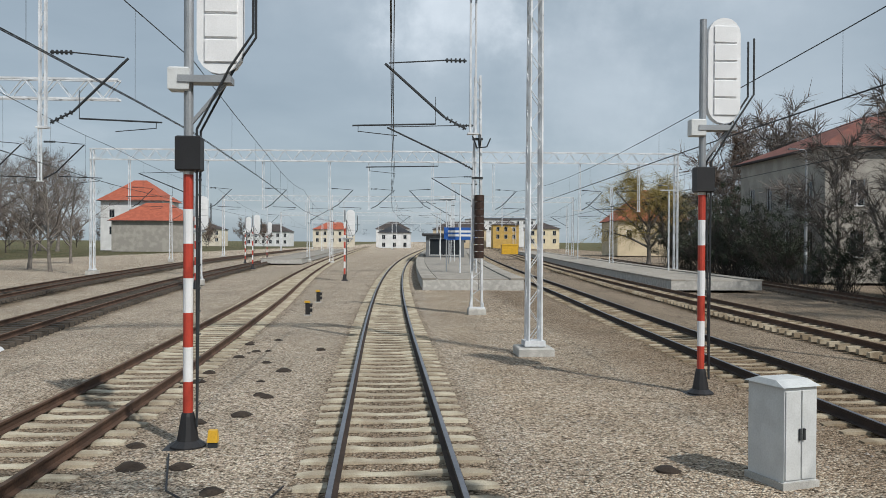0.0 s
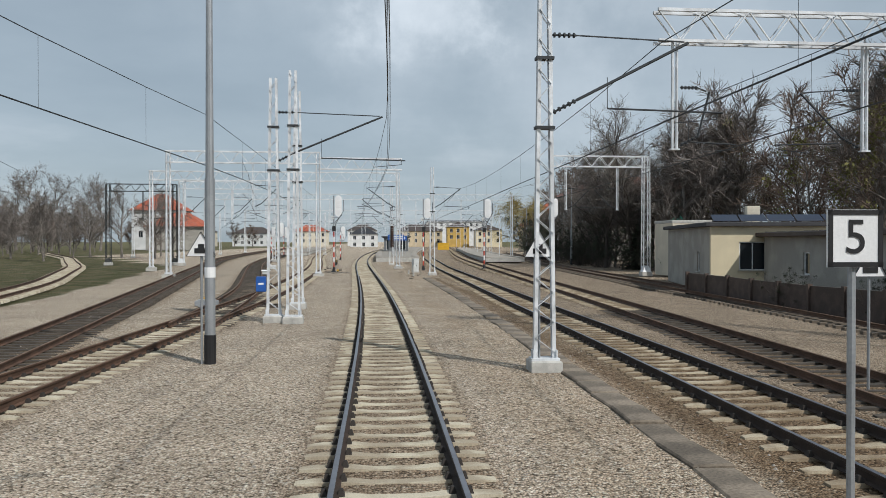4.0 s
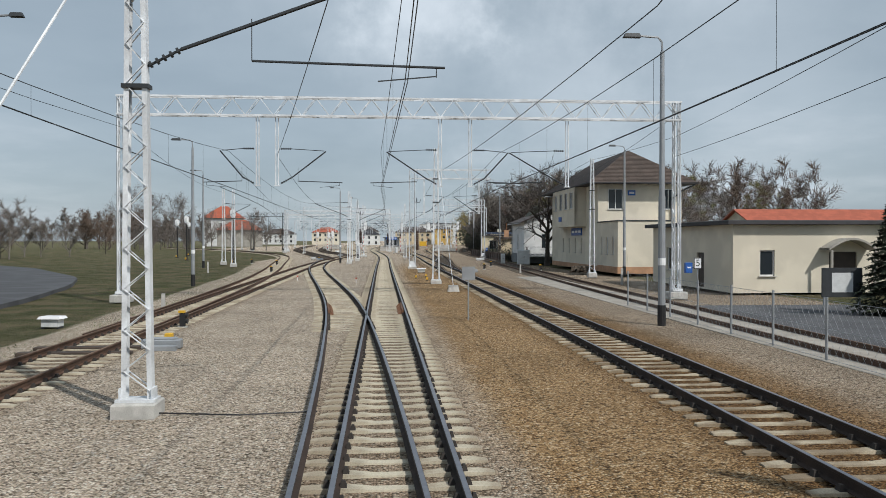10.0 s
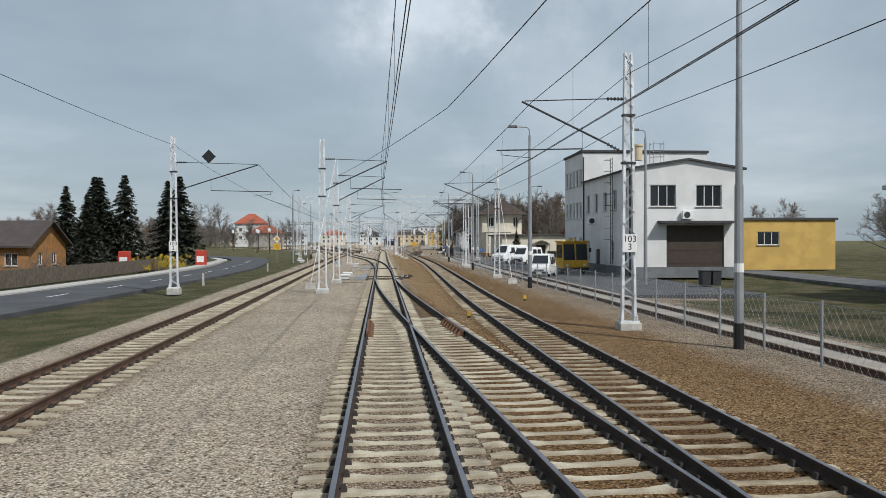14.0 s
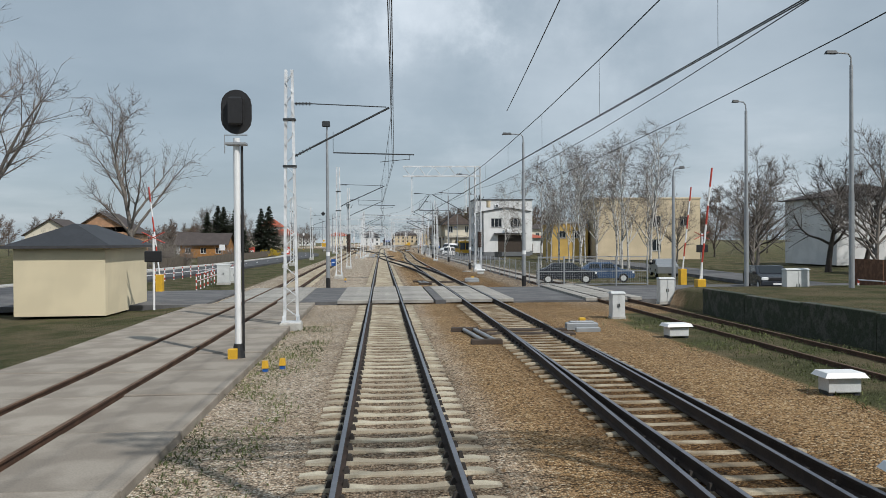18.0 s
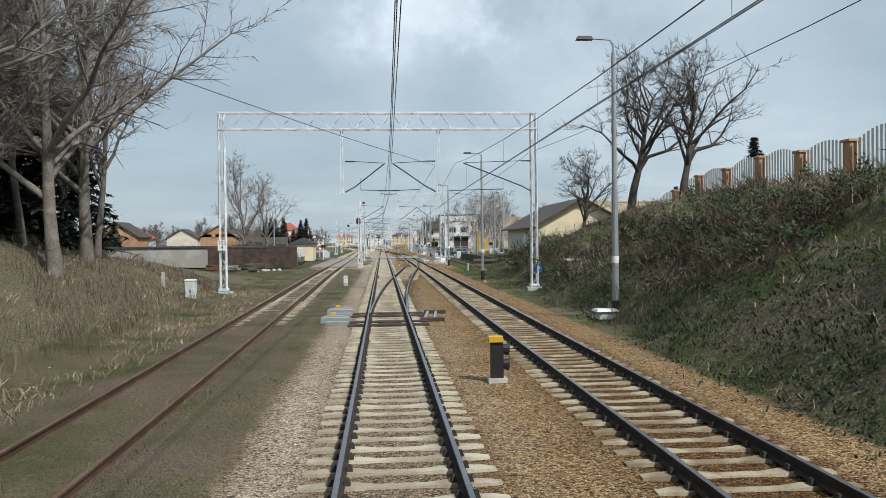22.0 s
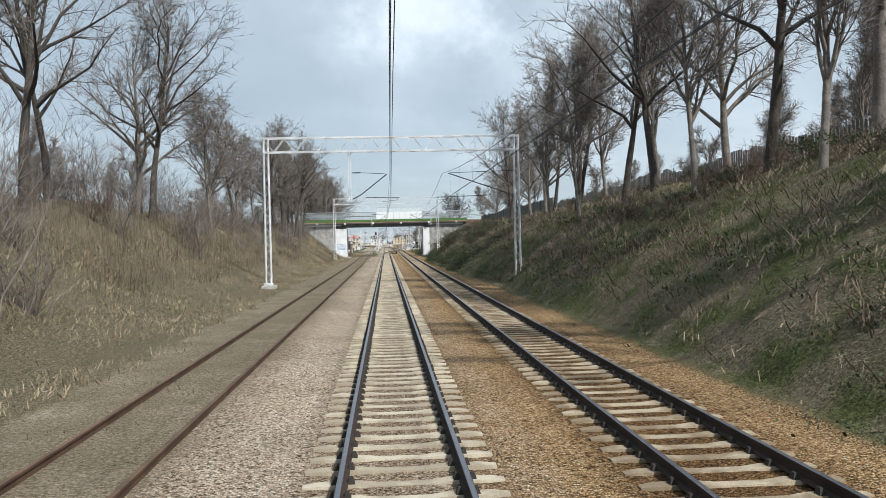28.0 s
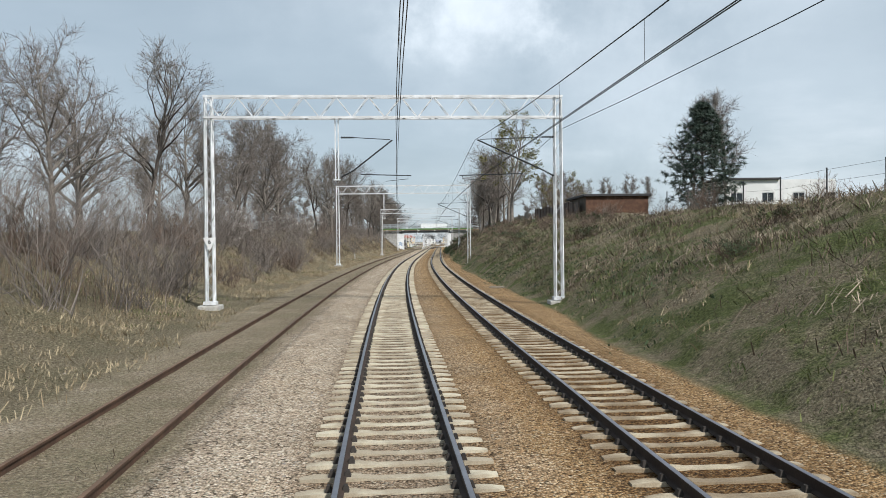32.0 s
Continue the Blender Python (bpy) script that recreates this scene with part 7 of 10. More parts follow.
house("rear_block", "flat-topped beige block behind the warehouse", 352, 34, 13, 9, 8.4, 0.3, {"all": PLASTER_B}, "flat", 0, PLASTER_B, 0.1, category="block")
fr = thing("barbed_fence", "rusty framed security fence with barbed top", "fence", stand(391.5, 18.2, 0.6))
for k in range(6):
    part("post", Shape().box((k * 2.6, 0, 1.1), (0.09, 0.09, 2.6)).bar((k * 2.6, 0, 2.4), (k * 2.6 + 0.1, -0.3, 2.85), 0.04, 0.04), RUSTY, fr)
for z in (0.15, 1.95, 2.5, 2.75):
    part("rail", Shape().rod((0, 0, z), (13, 0, z), 0.025 if z < 2.2 else 0.01, n=5), RUSTY, fr)

# level-crossing hut and sheds
house("crossing_hut", "pale yellow crossing hut with dark hipped roof", 340.2, -15.8, 3.8, 6.2, 3.0, -0.3, {"all": PLASTER_Y}, "hip", 1.0, ROOF_K, 0.35, category="hut")
SHED_RUST = material("dark_brown_sheet_metal", (0.11, 0.068, 0.05), 0.75, 0.1, vary=0.35, scale=1.2, second=(0.06, 0.045, 0.04))
sh1 = house("rusty_shed", "dark brown corrugated metal shed with a flat roof", 379.0, -21.6, 10.0, 8.0, 2.5, -0.3, {"all": SHED_RUST}, "flat", 0, SHED_RUST, 0.05, category="shed")
for k in range(32):
    part("rib", Shape().box((10.02, 0.12 + k * 0.25, 1.25), (0.05, 0.06, 2.5)), SHED_RUST, sh1)
for k in range(40):
    part("rib", Shape().box((0.12 + k * 0.25, -0.02, 1.25), (0.06, 0.05, 2.5)), SHED_RUST, sh1)
house("grey_shed", "long grey shed behind the rusty one", 372, -36, 15, 9, 2.6, -0.3, {"all": PLASTER_G}, "flat", 0, ROOF_F, 0.2, category="shed")

# houses along the road on the other side
house("brick_house", "orange brick house with dark gabled roof", 225, -56, 11.0, 10, 5.2, -0.3, {"all": BRICK_O}, "gable", 3.5, ROOF_D, 0.5, holes={"front": [(2.0, 1.2, 1.2, 1.4), (5.0, 1.2, 1.2, 1.4), (3.4, 4.9, 1.2, 1.2)], "right": windows(2, 1.5, 7.5, 1.2, 1.2, 1.4)})
house("timber_house", "low orange timber house with brown roof", 200, -42.5, 9.5, 9, 2.9, -0.3, {"all": TIMBER_O}, "gable", 2.2, ROOF_D, 0.6, ridge="x", holes={"right": [(2, 0.9, 1.2, 1.2), (5.5, 0.9, 1.2, 1.2)], "front": windows(3, 1, 8.5, 0.9, 1.2, 1.2)})
house("brown_house", "low white house under a dark brown roof", 140, -58, 15, 10, 3.0, -0.3, {"all": PLASTER_W}, "gable", 3.2, ROOF_D, 0.7, ridge="x", holes={"front": windows(4, 1.5, 13.5, 0.9, 1.2, 1.3)})
for s, o, w, h, m, r, rise in ((300, -62, 9, 5, BRICK_O, ROOF_D, 3), (318, -78, 9, 5, PLASTER_C, ROOF_R, 3), (250, -75, 10, 5, PLASTER_W, ROOF_R, 3), (210, -70, 10, 5, PLASTER_C, ROOF_D, 3), (290, -100, 12, 6, PLASTER_W, ROOF_R, 3), (340, -70, 9, 4, PLASTER_W, ROOF_D, 2.5)):
    house("village_house", "village house with a pitched roof beyond the road", s, o, w, 9, h, -0.3, {"all": m}, "gable", rise, r, 0.5, holes={"front": windows(3, 1, w - 1, 1.4, 1.1, 1.3)}, group="village houses")
for s, o, h in ((318, 46, 6), (300, 62, 7), (286, 52, 8), (330, 58, 5)):
    house("town_building", "plain town building beside the crossing road", s, o, 12, 12, h, -0.3, {"all": PLASTER_W if s != 300 else PLASTER_B}, "hip", 1.8, ROOF_D, 0.5, holes={"front": windows(4, 1, 11, h - 2.4, 1.1, 1.4)}, group="town buildings")

# station end
house("tower_house", "tall white house with a red hipped roof", -239, -93.5, 18, 15, 14.6, -0.3, {"all": PLASTER_W}, "hip", 6.4, ROOF_R, 0.9, holes={"front": windows(3, 2.5, 15.5, 9.6, 1.6, 2.4) + windows(3, 2.5, 15.5, 4.6, 1.6, 2.4), "right": windows(3, 1.5, 13.5, 9.6, 1.5, 2.2)})
house("red_shed", "low grey shed under a wide red hipped roof", -216, -81, 19.5, 14, 8.2, -0.3, {"all": PLASTER_G}, "hip", 5.0, ROOF_R, 0.8, category="shed")
ROOF_V = material("weathered_red_tiles", (0.20, 0.07, 0.05), 0.8, vary=0.25, scale=1, fine=8)
vl = house("villa", "grey stone villa with a red roof behind dark bushes", -62, 33.5, 25, 16, 10.6, -0.3, {"all": PLASTER_G}, "hip", 3.6, ROOF_V, 0.6, holes={"front": windows(5, 2, 20, 6, 1.2, 2.1) + windows(5, 2, 20, 2, 1.2, 2.1), "left": windows(4, 2, 14, 6, 1.2, 2.1) + windows(4, 2, 14, 2, 1.2, 2.1)})
TEAL = material("teal_scaffold_net", (0.02, 0.20, 0.16), 0.8, vary=0.2, scale=0.7)
part("scaffold_net", Shape().box((17.3, -0.9, 6.4), (2.6, 0.08, 9.4)), TEAL, vl, "teal scaffold netting hung down the front")
for x in (15.9, 18.7):
    part("scaffold_pole", Shape().rod((x, -1.0, 0), (x, -1.0, 11.2), 0.05, n=6), TUBE, vl)
house("manor", "villa with steep dark red roof and chimneys", -185, 46, 16, 18, 8, -0.3, {"all": PLASTER_B}, "hip", 7.5, ROOF_R, 0.6, holes={"left": windows(4, 2, 16, 4, 1.2, 2.1), "front": windows(4, 2, 14, 4, 1.2, 2)})
for s, o, w, h, m, r, rise in ((-365, -22, 14, 7, PLASTER_W, ROOF_K, 4), (-400, 2, 26, 9, PLASTER_B, ROOF_D, 4), (-420, -60, 20, 9, PLASTER_C, ROOF_R, 4), (-440, -100, 24, 8, PLASTER_W, ROOF_D, 4), (-380, 30, 12, 11, PLASTER_O, ROOF_D, 3), (-470, 20, 40, 16, PLASTER_W, ROOF_F, 1), (-450, -30, 18, 10, PLASTER_W, ROOF_D, 4), (-430, -140, 30, 9, PLASTER_C, ROOF_D, 3), (-360, 44, 14, 9, PLASTER_Y, ROOF_D, 3)):
    house("station_building", "old station building with pitched roof in the distance", s, o, w, 14, h, -0.3, {"all": m}, "hip", rise, r, 0.5, holes={"front": windows(max(3, int(w / 4)), 1.5, w - 1.5, h - 3, 1.5, 2.0) + windows(max(3, int(w / 4)), 1.5, w - 1.5, h - 6.5, 1.5, 2.0)}, group="station buildings")
kiosk = house("yellow_container", "yellow site container on the platform", -150, 17.0, 3.0, 2.2, 1.6, 0.5, {"all": YELLOW}, "flat", 0, YELLOW, 0.03, category="container")
shelter = house("platform_building", "dark glazed platform building with blue signs", -118, 3.2, 5.5, 30, 3.2, 0.5, {"all": GIRDER}, "flat", 0, ROOF_F, 0.6, holes={"front": [(0.5, 0.3, 4.4, 2.4)], "left": windows(8, 1, 29, 0.4, 2.4, 2.3)}, category="platform building")


def platform(s0, s1, o_left, o_right, z=0.55, label="concrete station platform with pale slab edges"):
    """Raised platform between two offset laws, with edge slabs and a paved top."""
    p = thing("platform", label, "platform", kind="structure")
    st = np.arange(s0, s1 + 0.1, 6.0)
    body = Shape()
    fr = [(s, o_left(s), o_right(s)) for s in st]
    vs = []
    for s, a, b in fr:
        vs += [spot(s, a, -0.3), spot(s, a, z - 0.12), spot(s, b, z - 0.12), spot(s, b, -0.3)]
    fs = [(0, 1, 2, 3)[::-1], tuple(range(len(vs) - 4, len(vs)))]
    for k in range(len(fr) - 1):
        a = k * 4
        fs += [(a, a + 4, a + 5, a + 1), (a + 1, a + 5, a + 6, a + 2), (a + 2, a + 6, a + 7, a + 3)]
    part("body", Shape().add(vs, fs), PLINTH, p)
    slab = Shape().box((0, 0, 0), (0.9, 1.96, 0.12), bev=0.015).mesh("edge_slab", PANEL)
    far = Shape()
    one = Shape().box((0, 0, 0), (0.9, 1.96, 0.12))
    for s in np.arange(s0 + 1, s1, 2.0):
        for o, e in ((o_left(s), 1), (o_right(s), -1)):
            if s < -110:
                m = stand(s, o + e * 0.4, z - 0.055)
                far.add([tuple(m @ Vector(v)) for v in one.v], one.f)
                continue
            q = new("edge_slab", slab)
            q.matrix_world = stand(s, o + e * 0.4, z - 0.055)
            q.parent = p
    if far.v:
        part("edge_slabs", far, PANEL, p, kind="stuff")
    pave = Shape()
    for s in np.arange(s0 + 0.6, s1, 1.2):
        a, b = o_left(s) + 0.95, o_right(s) - 0.95
        m = stand(s, (a + b) / 2, z - 0.1)
        pave.add([tuple(m @ Vector(v)) for v in Shape().box((0, 0, 0), (b - a, 1.17, 0.06)).v], Shape().box((0, 0, 0), (1, 1, 1)).f)
    part("paving", pave, PANEL, p, kind="stuff")
    return p


platform(-260, -49.5, lambda s: 2.0 + 0.0 * s, lambda s: max(5.0, off_of("right", s) - 2.0))
platform(-220, -51.5, lambda s: off_of("far_right", s) + 2.0, lambda s: off_of("far_right", s) + 8.0, 0.4)
platform(-260, -110, lambda s: off_of("left", s) - 8.5, lambda s: off_of("left", s) - 3.0, 0.4)


def platform_lamp(s, o):
    p = thing("platform_lamp", "tall white platform lamp with twin heads", "lamp post", stand(s, o, 0.5), group="platform lamps")
    part("pole", Shape().rod((0, 0, 0), (0, 0, 6.5), 0.07, 0.05, 10), GALV, p)
    part("lamp_head", Shape().box((0, 0, 6.55), (1.4, 0.22, 0.1), bev=0.02), CABINET, p)
    return p


for k in range(9):
    platform_lamp(-60 - k * 22, 5.0)
    if k % 2 == 0:
        platform_lamp(-66 - k * 22, 22.5 + k * 0.6)
for s, o in ((-62, 5.2), (-84, 6.4)):
    p = thing("station_name_board", "dark blue station board with unreadable white words", "sign board", stand(s, o, 0.5), group="station boards")
    part("board", Shape().box((0, 0, 2.9), (2.6, 0.1, 0.9)), BLUE, p)
    for z in (2.75, 3.05):
        part("lettering_bar", Shape().box((0, -0.06, z), (2.0, 0.01, 0.16)), WHITE, p)
    for x in (-1.1, 1.1):
        part("post", Shape().rod((x, 0, 0), (x, 0, 3.3), 0.05, n=8), TUBE, p)

# ---- roads, crossing, fences, vehicles ----
def strip(name, label, pts, width, z, mat, step=4.0, category="road", lift=0.0, thick=0.25):
    """A paved strip along (s, off) points."""
    ks, ko = [p[0] for p in pts], [p[1] for p in pts]
    vs, fs = [], []
    st = np.arange(ks[0], ks[-1] + 0.01, step)
    for s in st:
        o = float(np.interp(s, ks, ko))
        w = width / 2
        for e, zz in ((-w, z - thick), (-w, z), (w, z), (w, z - thick)):
            vs.append(spot(s, o + e, zz))
    fs.append((3, 2, 1, 0))
    for k in range(len(st) - 1):
        a = k * 4
        fs += [(a, a + 4, a + 5, a + 1), (a + 1, a + 5, a + 6, a + 2), (a + 2, a + 6, a + 7, a + 3)]
    n = len(vs)
    fs.append((n - 4, n - 3, n - 2, n - 1))
    return solid(name, Shape().add(vs, fs), mat, label, category, kind="structure")


GREY_ASPHALT = material("bleached_asphalt", (0.15, 0.15, 0.152), 0.9, vary=0.3, scale=0.8, fine=50, second=(0.10, 0.10, 0.105))
ROAD_LINE = ((40, -88), (70, -62), (95, -41), (118, -28), (130, -24.2), (143, -21.6), (157, -19.9), (172, -18.6), (186, -17.6), (205, -17.6), (225, -18.3), (260, -19.5), (304, -22.3), (345, -26), (420, -34))
strip("road", "grey asphalt road beside the railway", ROAD_LINE, 6.0, -0.22, ASPHALT)
strip("pavement", "pale concrete footway beside the road", [(122, -32), (140, -26.6), (157, -24.6), (172, -23.0), (200, -21.8), (225, -22.3), (260, -23.7), (304, -26.4), (345, -30)], 1.6, -0.16, PLINTH)
strip("yard", "dark asphalt yard behind the railway fence", [(150, 17.4), (234, 17.4)], 8.4, -0.26, ASPHALT)
strip("path", "pale concrete path along the railway fence", [(120, 12.2), (322, 11.9)], 2.6, -0.235, PANEL, thick=0.2)
strip("road", "asphalt road leading to the level crossing", [(324.9, 19.7), (337.4, 19.7)], 27.0, -0.12, GREY_ASPHALT, 3.0)
strip("road", "asphalt road leading to the level crossing", [(324.9, -15.3), (337.4, -15.3)], 13.4, -0.12, GREY_ASPHALT, 3.0)
strip("road", "asphalt street running on from the crossing", [(200, 36), (240, 32.5), (290, 30.5), (325, 27.5)], 4.5, -0.2, GREY_ASPHALT)
strip("asphalt_infill", "black asphalt infill between the crossing tracks", [(325, -3.35), (337, -3.35)], 2.1, -0.05, GREY_ASPHALT, 3.0)
strip("asphalt_infill", "black asphalt infill between the crossing tracks", [(325, 2.65), (337, 2.65)], 0.5, -0.03, GREY_ASPHALT, 3.0)

dash = thing("lane_marking", "worn white dashes along the road", "road marking", kind="structure")
for k in range(18):
    s = 150 + k * 9
    o = float(np.interp(s, [q[0] for q in ROAD_LINE], [q[1] for q in ROAD_LINE]))
    q = part("dash", Shape().box((0, 0, 0), (0.12, 3.0, 0.006)), WHITE, dash)
    q.matrix_basis = stand(s, o, -0.214)


TYRE_K = material("black_rubber", (0.02, 0.02, 0.02), 0.9)
PLANK = material("pale_crossing_planks", (0.38, 0.365, 0.335), 0.9, vary=0.25, scale=1.5, fine=45, per_object=0.1)


def crossing(track, s0, s1, half=2.3):
    """Concrete planks between and beside the rails."""
    c = thing("crossing_deck", "grooved grey concrete planks of the level crossing", "level crossing", kind="structure")
    rows = 12
    mid = [along(track, s, 0) for s in np.linspace(s0 + 0.12, s1 - 0.12, 5)]
    bed = Shape()
    bed.loft([(-0.65, -0.014), (-0.65, -0.16), (0.65, -0.16), (0.65, -0.014)], mid)
    for e in (-1, 1):
        a, b = sorted((e * 0.84, e * (half - 0.02)))
        bed.loft([(a, -0.014), (a, -0.16), (b, -0.16), (b, -0.014)], mid)
    part("bed", bed, TYRE_K, c, "black rubber bed under the planks", kind="stuff")
    d = (s1 - s0) / rows
    inner = Shape().box((0, 0, 0), (1.32, d - 0.12, 0.16), bev=0.012).mesh("plank", PLANK)
    w = half - 0.83
    outer = Shape().box((0, 0, 0), (w, d - 0.12, 0.16), bev=0.012).mesh("plank", PLANK)
    for k in range(rows):
        s = s0 + d * (k + 0.5)
        for x, me in ((0, inner), (-0.83 - w / 2, outer), (0.83 + w / 2, outer)):
            q = new("plank", me)
            q.matrix_world = along(track, s, x, -0.085 + random.uniform(-0.006, 0.006))
            q.parent = c


crossing("main", 325, 337)
crossing("right", 325, 337, 1.7)
crossing("left", 325, 337, 1.9)
crossing("siding_right", 325, 337, 1.4)
SLAB = material("worn_tan_concrete", (0.33, 0.295, 0.25), 0.9, vary=0.25, scale=0.9, fine=40, second=(0.24, 0.21, 0.175), per_object=0.08)
slabs = thing("paved_track_slabs", "large worn concrete slabs around sunken rails", "paving slabs", kind="structure")
for k in range(16):
    s = 338.5 + k * 2.95
    for x, w in ((-1.9, 2.0), (0, 1.3), (1.75, 1.75)):
        q = part("slab", Shape().box((0, 0, 0), (w, 2.9, 0.2), bev=0.02), SLAB, slabs)
        q.matrix_basis = along("left", s, x, -0.155 + random.uniform(-0.012, 0.012)) @ pose(0, 0, 0, random.uniform(-0.4, 0.4), random.uniform(-0.4, 0.4), 0)
covers = Shape().turned([(0.42, 0), (0.42, 0.05), (0.36, 0.07)], 16).mesh("manhole_cover", PLINTH)
for s, o in ((338.6, -5.6), (291.5, 11.2), (403, 9.6), (376.8, -1.9), (296, 8.2)):
    q = new("manhole_cover", covers)
    q.matrix_world = stand(s, o, ground_z(s, o) + 0.01)
    tagged(q, "round concrete manhole cover in the ground", "manhole cover", "manhole covers")


def mesh_fence(s0, s1, off, h=1.65, step=2.9, name="chain_link_fence", label="grey chain-link fence on steel posts beside the path"):
    f = thing(name, label, "fence")
    post = Shape().rod((0, 0, 0), (0, 0, h), 0.035, n=8).mesh("post", TUBE)
    n = int((s1 - s0) / step)
    for k in range(n + 1):
        s = s0 + k * step
        q = new("post", post)
        q.matrix_world = stand(s, off(s), -0.3)
        q.parent = f
    wires = Shape()
    for z in (0.1, 0.85, h - 0.08):
        wires.path([spot(s, off(s), -0.3 + z) for s in np.arange(s0, s1 + 0.1, step)], 0.008, 4)
    for k in range(int((s1 - s0) / 0.3)):
        s = s0 + k * 0.3
        a, b = Vector(spot(s, off(s), -0.2)), Vector(spot(s + 1.2, off(min(s1, s + 1.2)), -0.3 + h - 0.08))
        c, d = Vector(spot(s + 1.2, off(min(s1, s + 1.2)), -0.2)), Vector(spot(s, off(s), -0.3 + h - 0.08))
        wires.bar(a, b, 0.0035, 0.0035).bar(c, d, 0.0035, 0.0035)
    part("wire_mesh", wires, TUBE, f, kind="stuff")


mesh_fence(150, 321.5, lambda s: float(np.interp(s, (150, 185, 205, 321), (11.2, 10.7, 10.0, 10.4))))
gate = thing("yard_gate", "grey tubular mesh gate beside the crossing", "gate", stand(323.2, 10.1, -0.25))
for x in (0, 1.7, 5.2, 7.3):
    part("post", Shape().box((x, 0, 1.0), (0.09, 0.09, 2.0)), TUBE, gate)
for z in (0.15, 1.0, 1.95):
    part("rail", Shape().box((3.65, 0, z), (7.3, 0.05, 0.06)), TUBE, gate)
wm = Shape()
for k in range(60):
    wm.box((0.06 + k * 0.122, 0, 1.05), (0.008, 0.008, 1.8))
for k in range(12):
    wm.box((3.65, 0, 0.22 + k * 0.15), (7.2, 0.006, 0.006))
part("mesh", wm, TUBE, gate, kind="stuff")


def banded_fence(s0, s1, o0, o1):
    f = thing("guard_rail", "white railing with red-banded posts beside the road", "railing", group="crossing railings")
    n = int((s1 - s0) / 1.9)
    pts = []
    for k in range(n + 1):
        s, o = s0 + (s1 - s0) * k / n, o0 + (o1 - o0) * k / n
        m = stand(s, o, -0.25)
        p = part("post", Shape().box((0, 0, 0.5), (0.07, 0.07, 1.1)), WHITE, f)
        p.matrix_basis = m
        for z in (0.15, 0.55, 0.95):
            q = part("band", Shape().box((0, 0, z), (0.076, 0.076, 0.18)), RED, p, "red band")
    for z in (0.55, 1.02):
        part("rail", Shape().bar(spot(s0, o0, -0.25 + z), spot(s1, o1, -0.25 + z), 0.05, 0.05), WHITE, f)


banded_fence(297, 322, -14.2, -12.2)
banded_fence(296, 322, -16.4, -19.5)
banded_fence(338, 350, 23, 24)
wall = thing("retaining_wall", "low dark mottled concrete retaining wall", "wall", kind="structure")
for k in range(12):
    q = part("panel", Shape().box((0, 0, 0.45), (0.35, 3.95, 1.3), bev=0.02), MOTTLED, wall)
    q.matrix_basis = stand(345 + k * 4, 13.35, -0.35 + random.uniform(-0.05, 0.03), random.uniform(-1, 1))


def buffer_stop(s, o):
    b = thing("buffer_stop", "old timber and rail buffer stop on gravel", "buffer stop", stand(s, o, -0.25))
    for x in (-0.75, 0.75):
        part("upright", Shape().bar((x, 0, 0), (x, 0.1, 1.2), 0.14, 0.16).bar((x, 1.2, 0), (x, 0.15, 1.0), 0.1, 0.12), RUSTY, b)
    part("beam", Shape().box((0, -0.05, 0.95), (2.6, 0.2, 0.28), bev=0.02), WOOD, b)
    part("beam", Shape().box((0, -0.05, 0.4), (2.2, 0.16, 0.2), bev=0.02), WOOD, b)


buffer_stop(393.5, 10.9)


def barrier_post(s, o, e):
    b = thing("crossing_barrier", "orange level-crossing barrier machine with raised pole", "barrier", stand(s, o, -0.2), group="crossing barriers")
    part("machine", Shape().box((0, 0, 0.55), (0.4, 0.45, 1.1), bev=0.03), YELLOW, b, "orange housing")
    for k in range(6):
        part("pole_band", Shape().rod((e * 0.1 * k, 0, 1.0 + 0.9 * k), (e * 0.1 * (k + 1), 0, 1.0 + 0.9 * (k + 1)), 0.045, n=8), RED if k % 2 else WHITE, b)


barrier_post(325.5, -13.6, -1)
barrier_post(324.5, 19.3, 1)
barrier_post(338.2, 15.0, 1)
for s, o in ((324, 20.8), (338.6, -10.4)):
    w = thing("warning_lights", "level-crossing warning lights with crossed arms", "warning lights", stand(s, o, -0.2), group="warning lights")
    part("post", Shape().rod((0, 0, 0), (0, 0, 3.4), 0.05, n=8), WHITE, w)
    part("arm", Shape().bar((-0.5, 0, 3.0), (0.5, 0, 3.5), 0.12, 0.03).bar((-0.5, 0, 3.5), (0.5, 0, 3.0), 0.12, 0.03), RED, w)
    part("lamp_board", Shape().box((0, -0.05, 2.4), (0.75, 0.1, 0.5), bev=0.03), BLACK, w)


PAINT_W = material("white_car_paint", (0.78, 0.79, 0.80), 0.25, vary=0.03, bump=0)
PAINT_K = material("dark_car_paint", (0.03, 0.035, 0.045), 0.25, vary=0.03, bump=0)
PAINT_B = material("blue_car_paint", (0.06, 0.10, 0.18), 0.25, vary=0.03, bump=0)
PAINT_S = material("silver_car_paint", (0.35, 0.37, 0.39), 0.28, 0.5, vary=0.03, bump=0)
TYRE = material("tyre_rubber", (0.02, 0.02, 0.02), 0.9)
VAN = [(-2.5, 0.35), (-2.5, 1.15), (-2.35, 1.95), (-2.25, 2.2), (1.0, 2.3), (1.25, 2.2), (1.95, 1.3), (2.45, 1.05), (2.55, 0.75), (2.5, 0.35)]
CAR = [(-2.1, 0.3), (-2.15, 0.85), (-2.0, 1.0), (-1.55, 1.05), (-0.95, 1.45), (0.45, 1.46), (1.15, 1.0), (1.95, 0.85), (2.1, 0.65), (2.1, 0.3)]


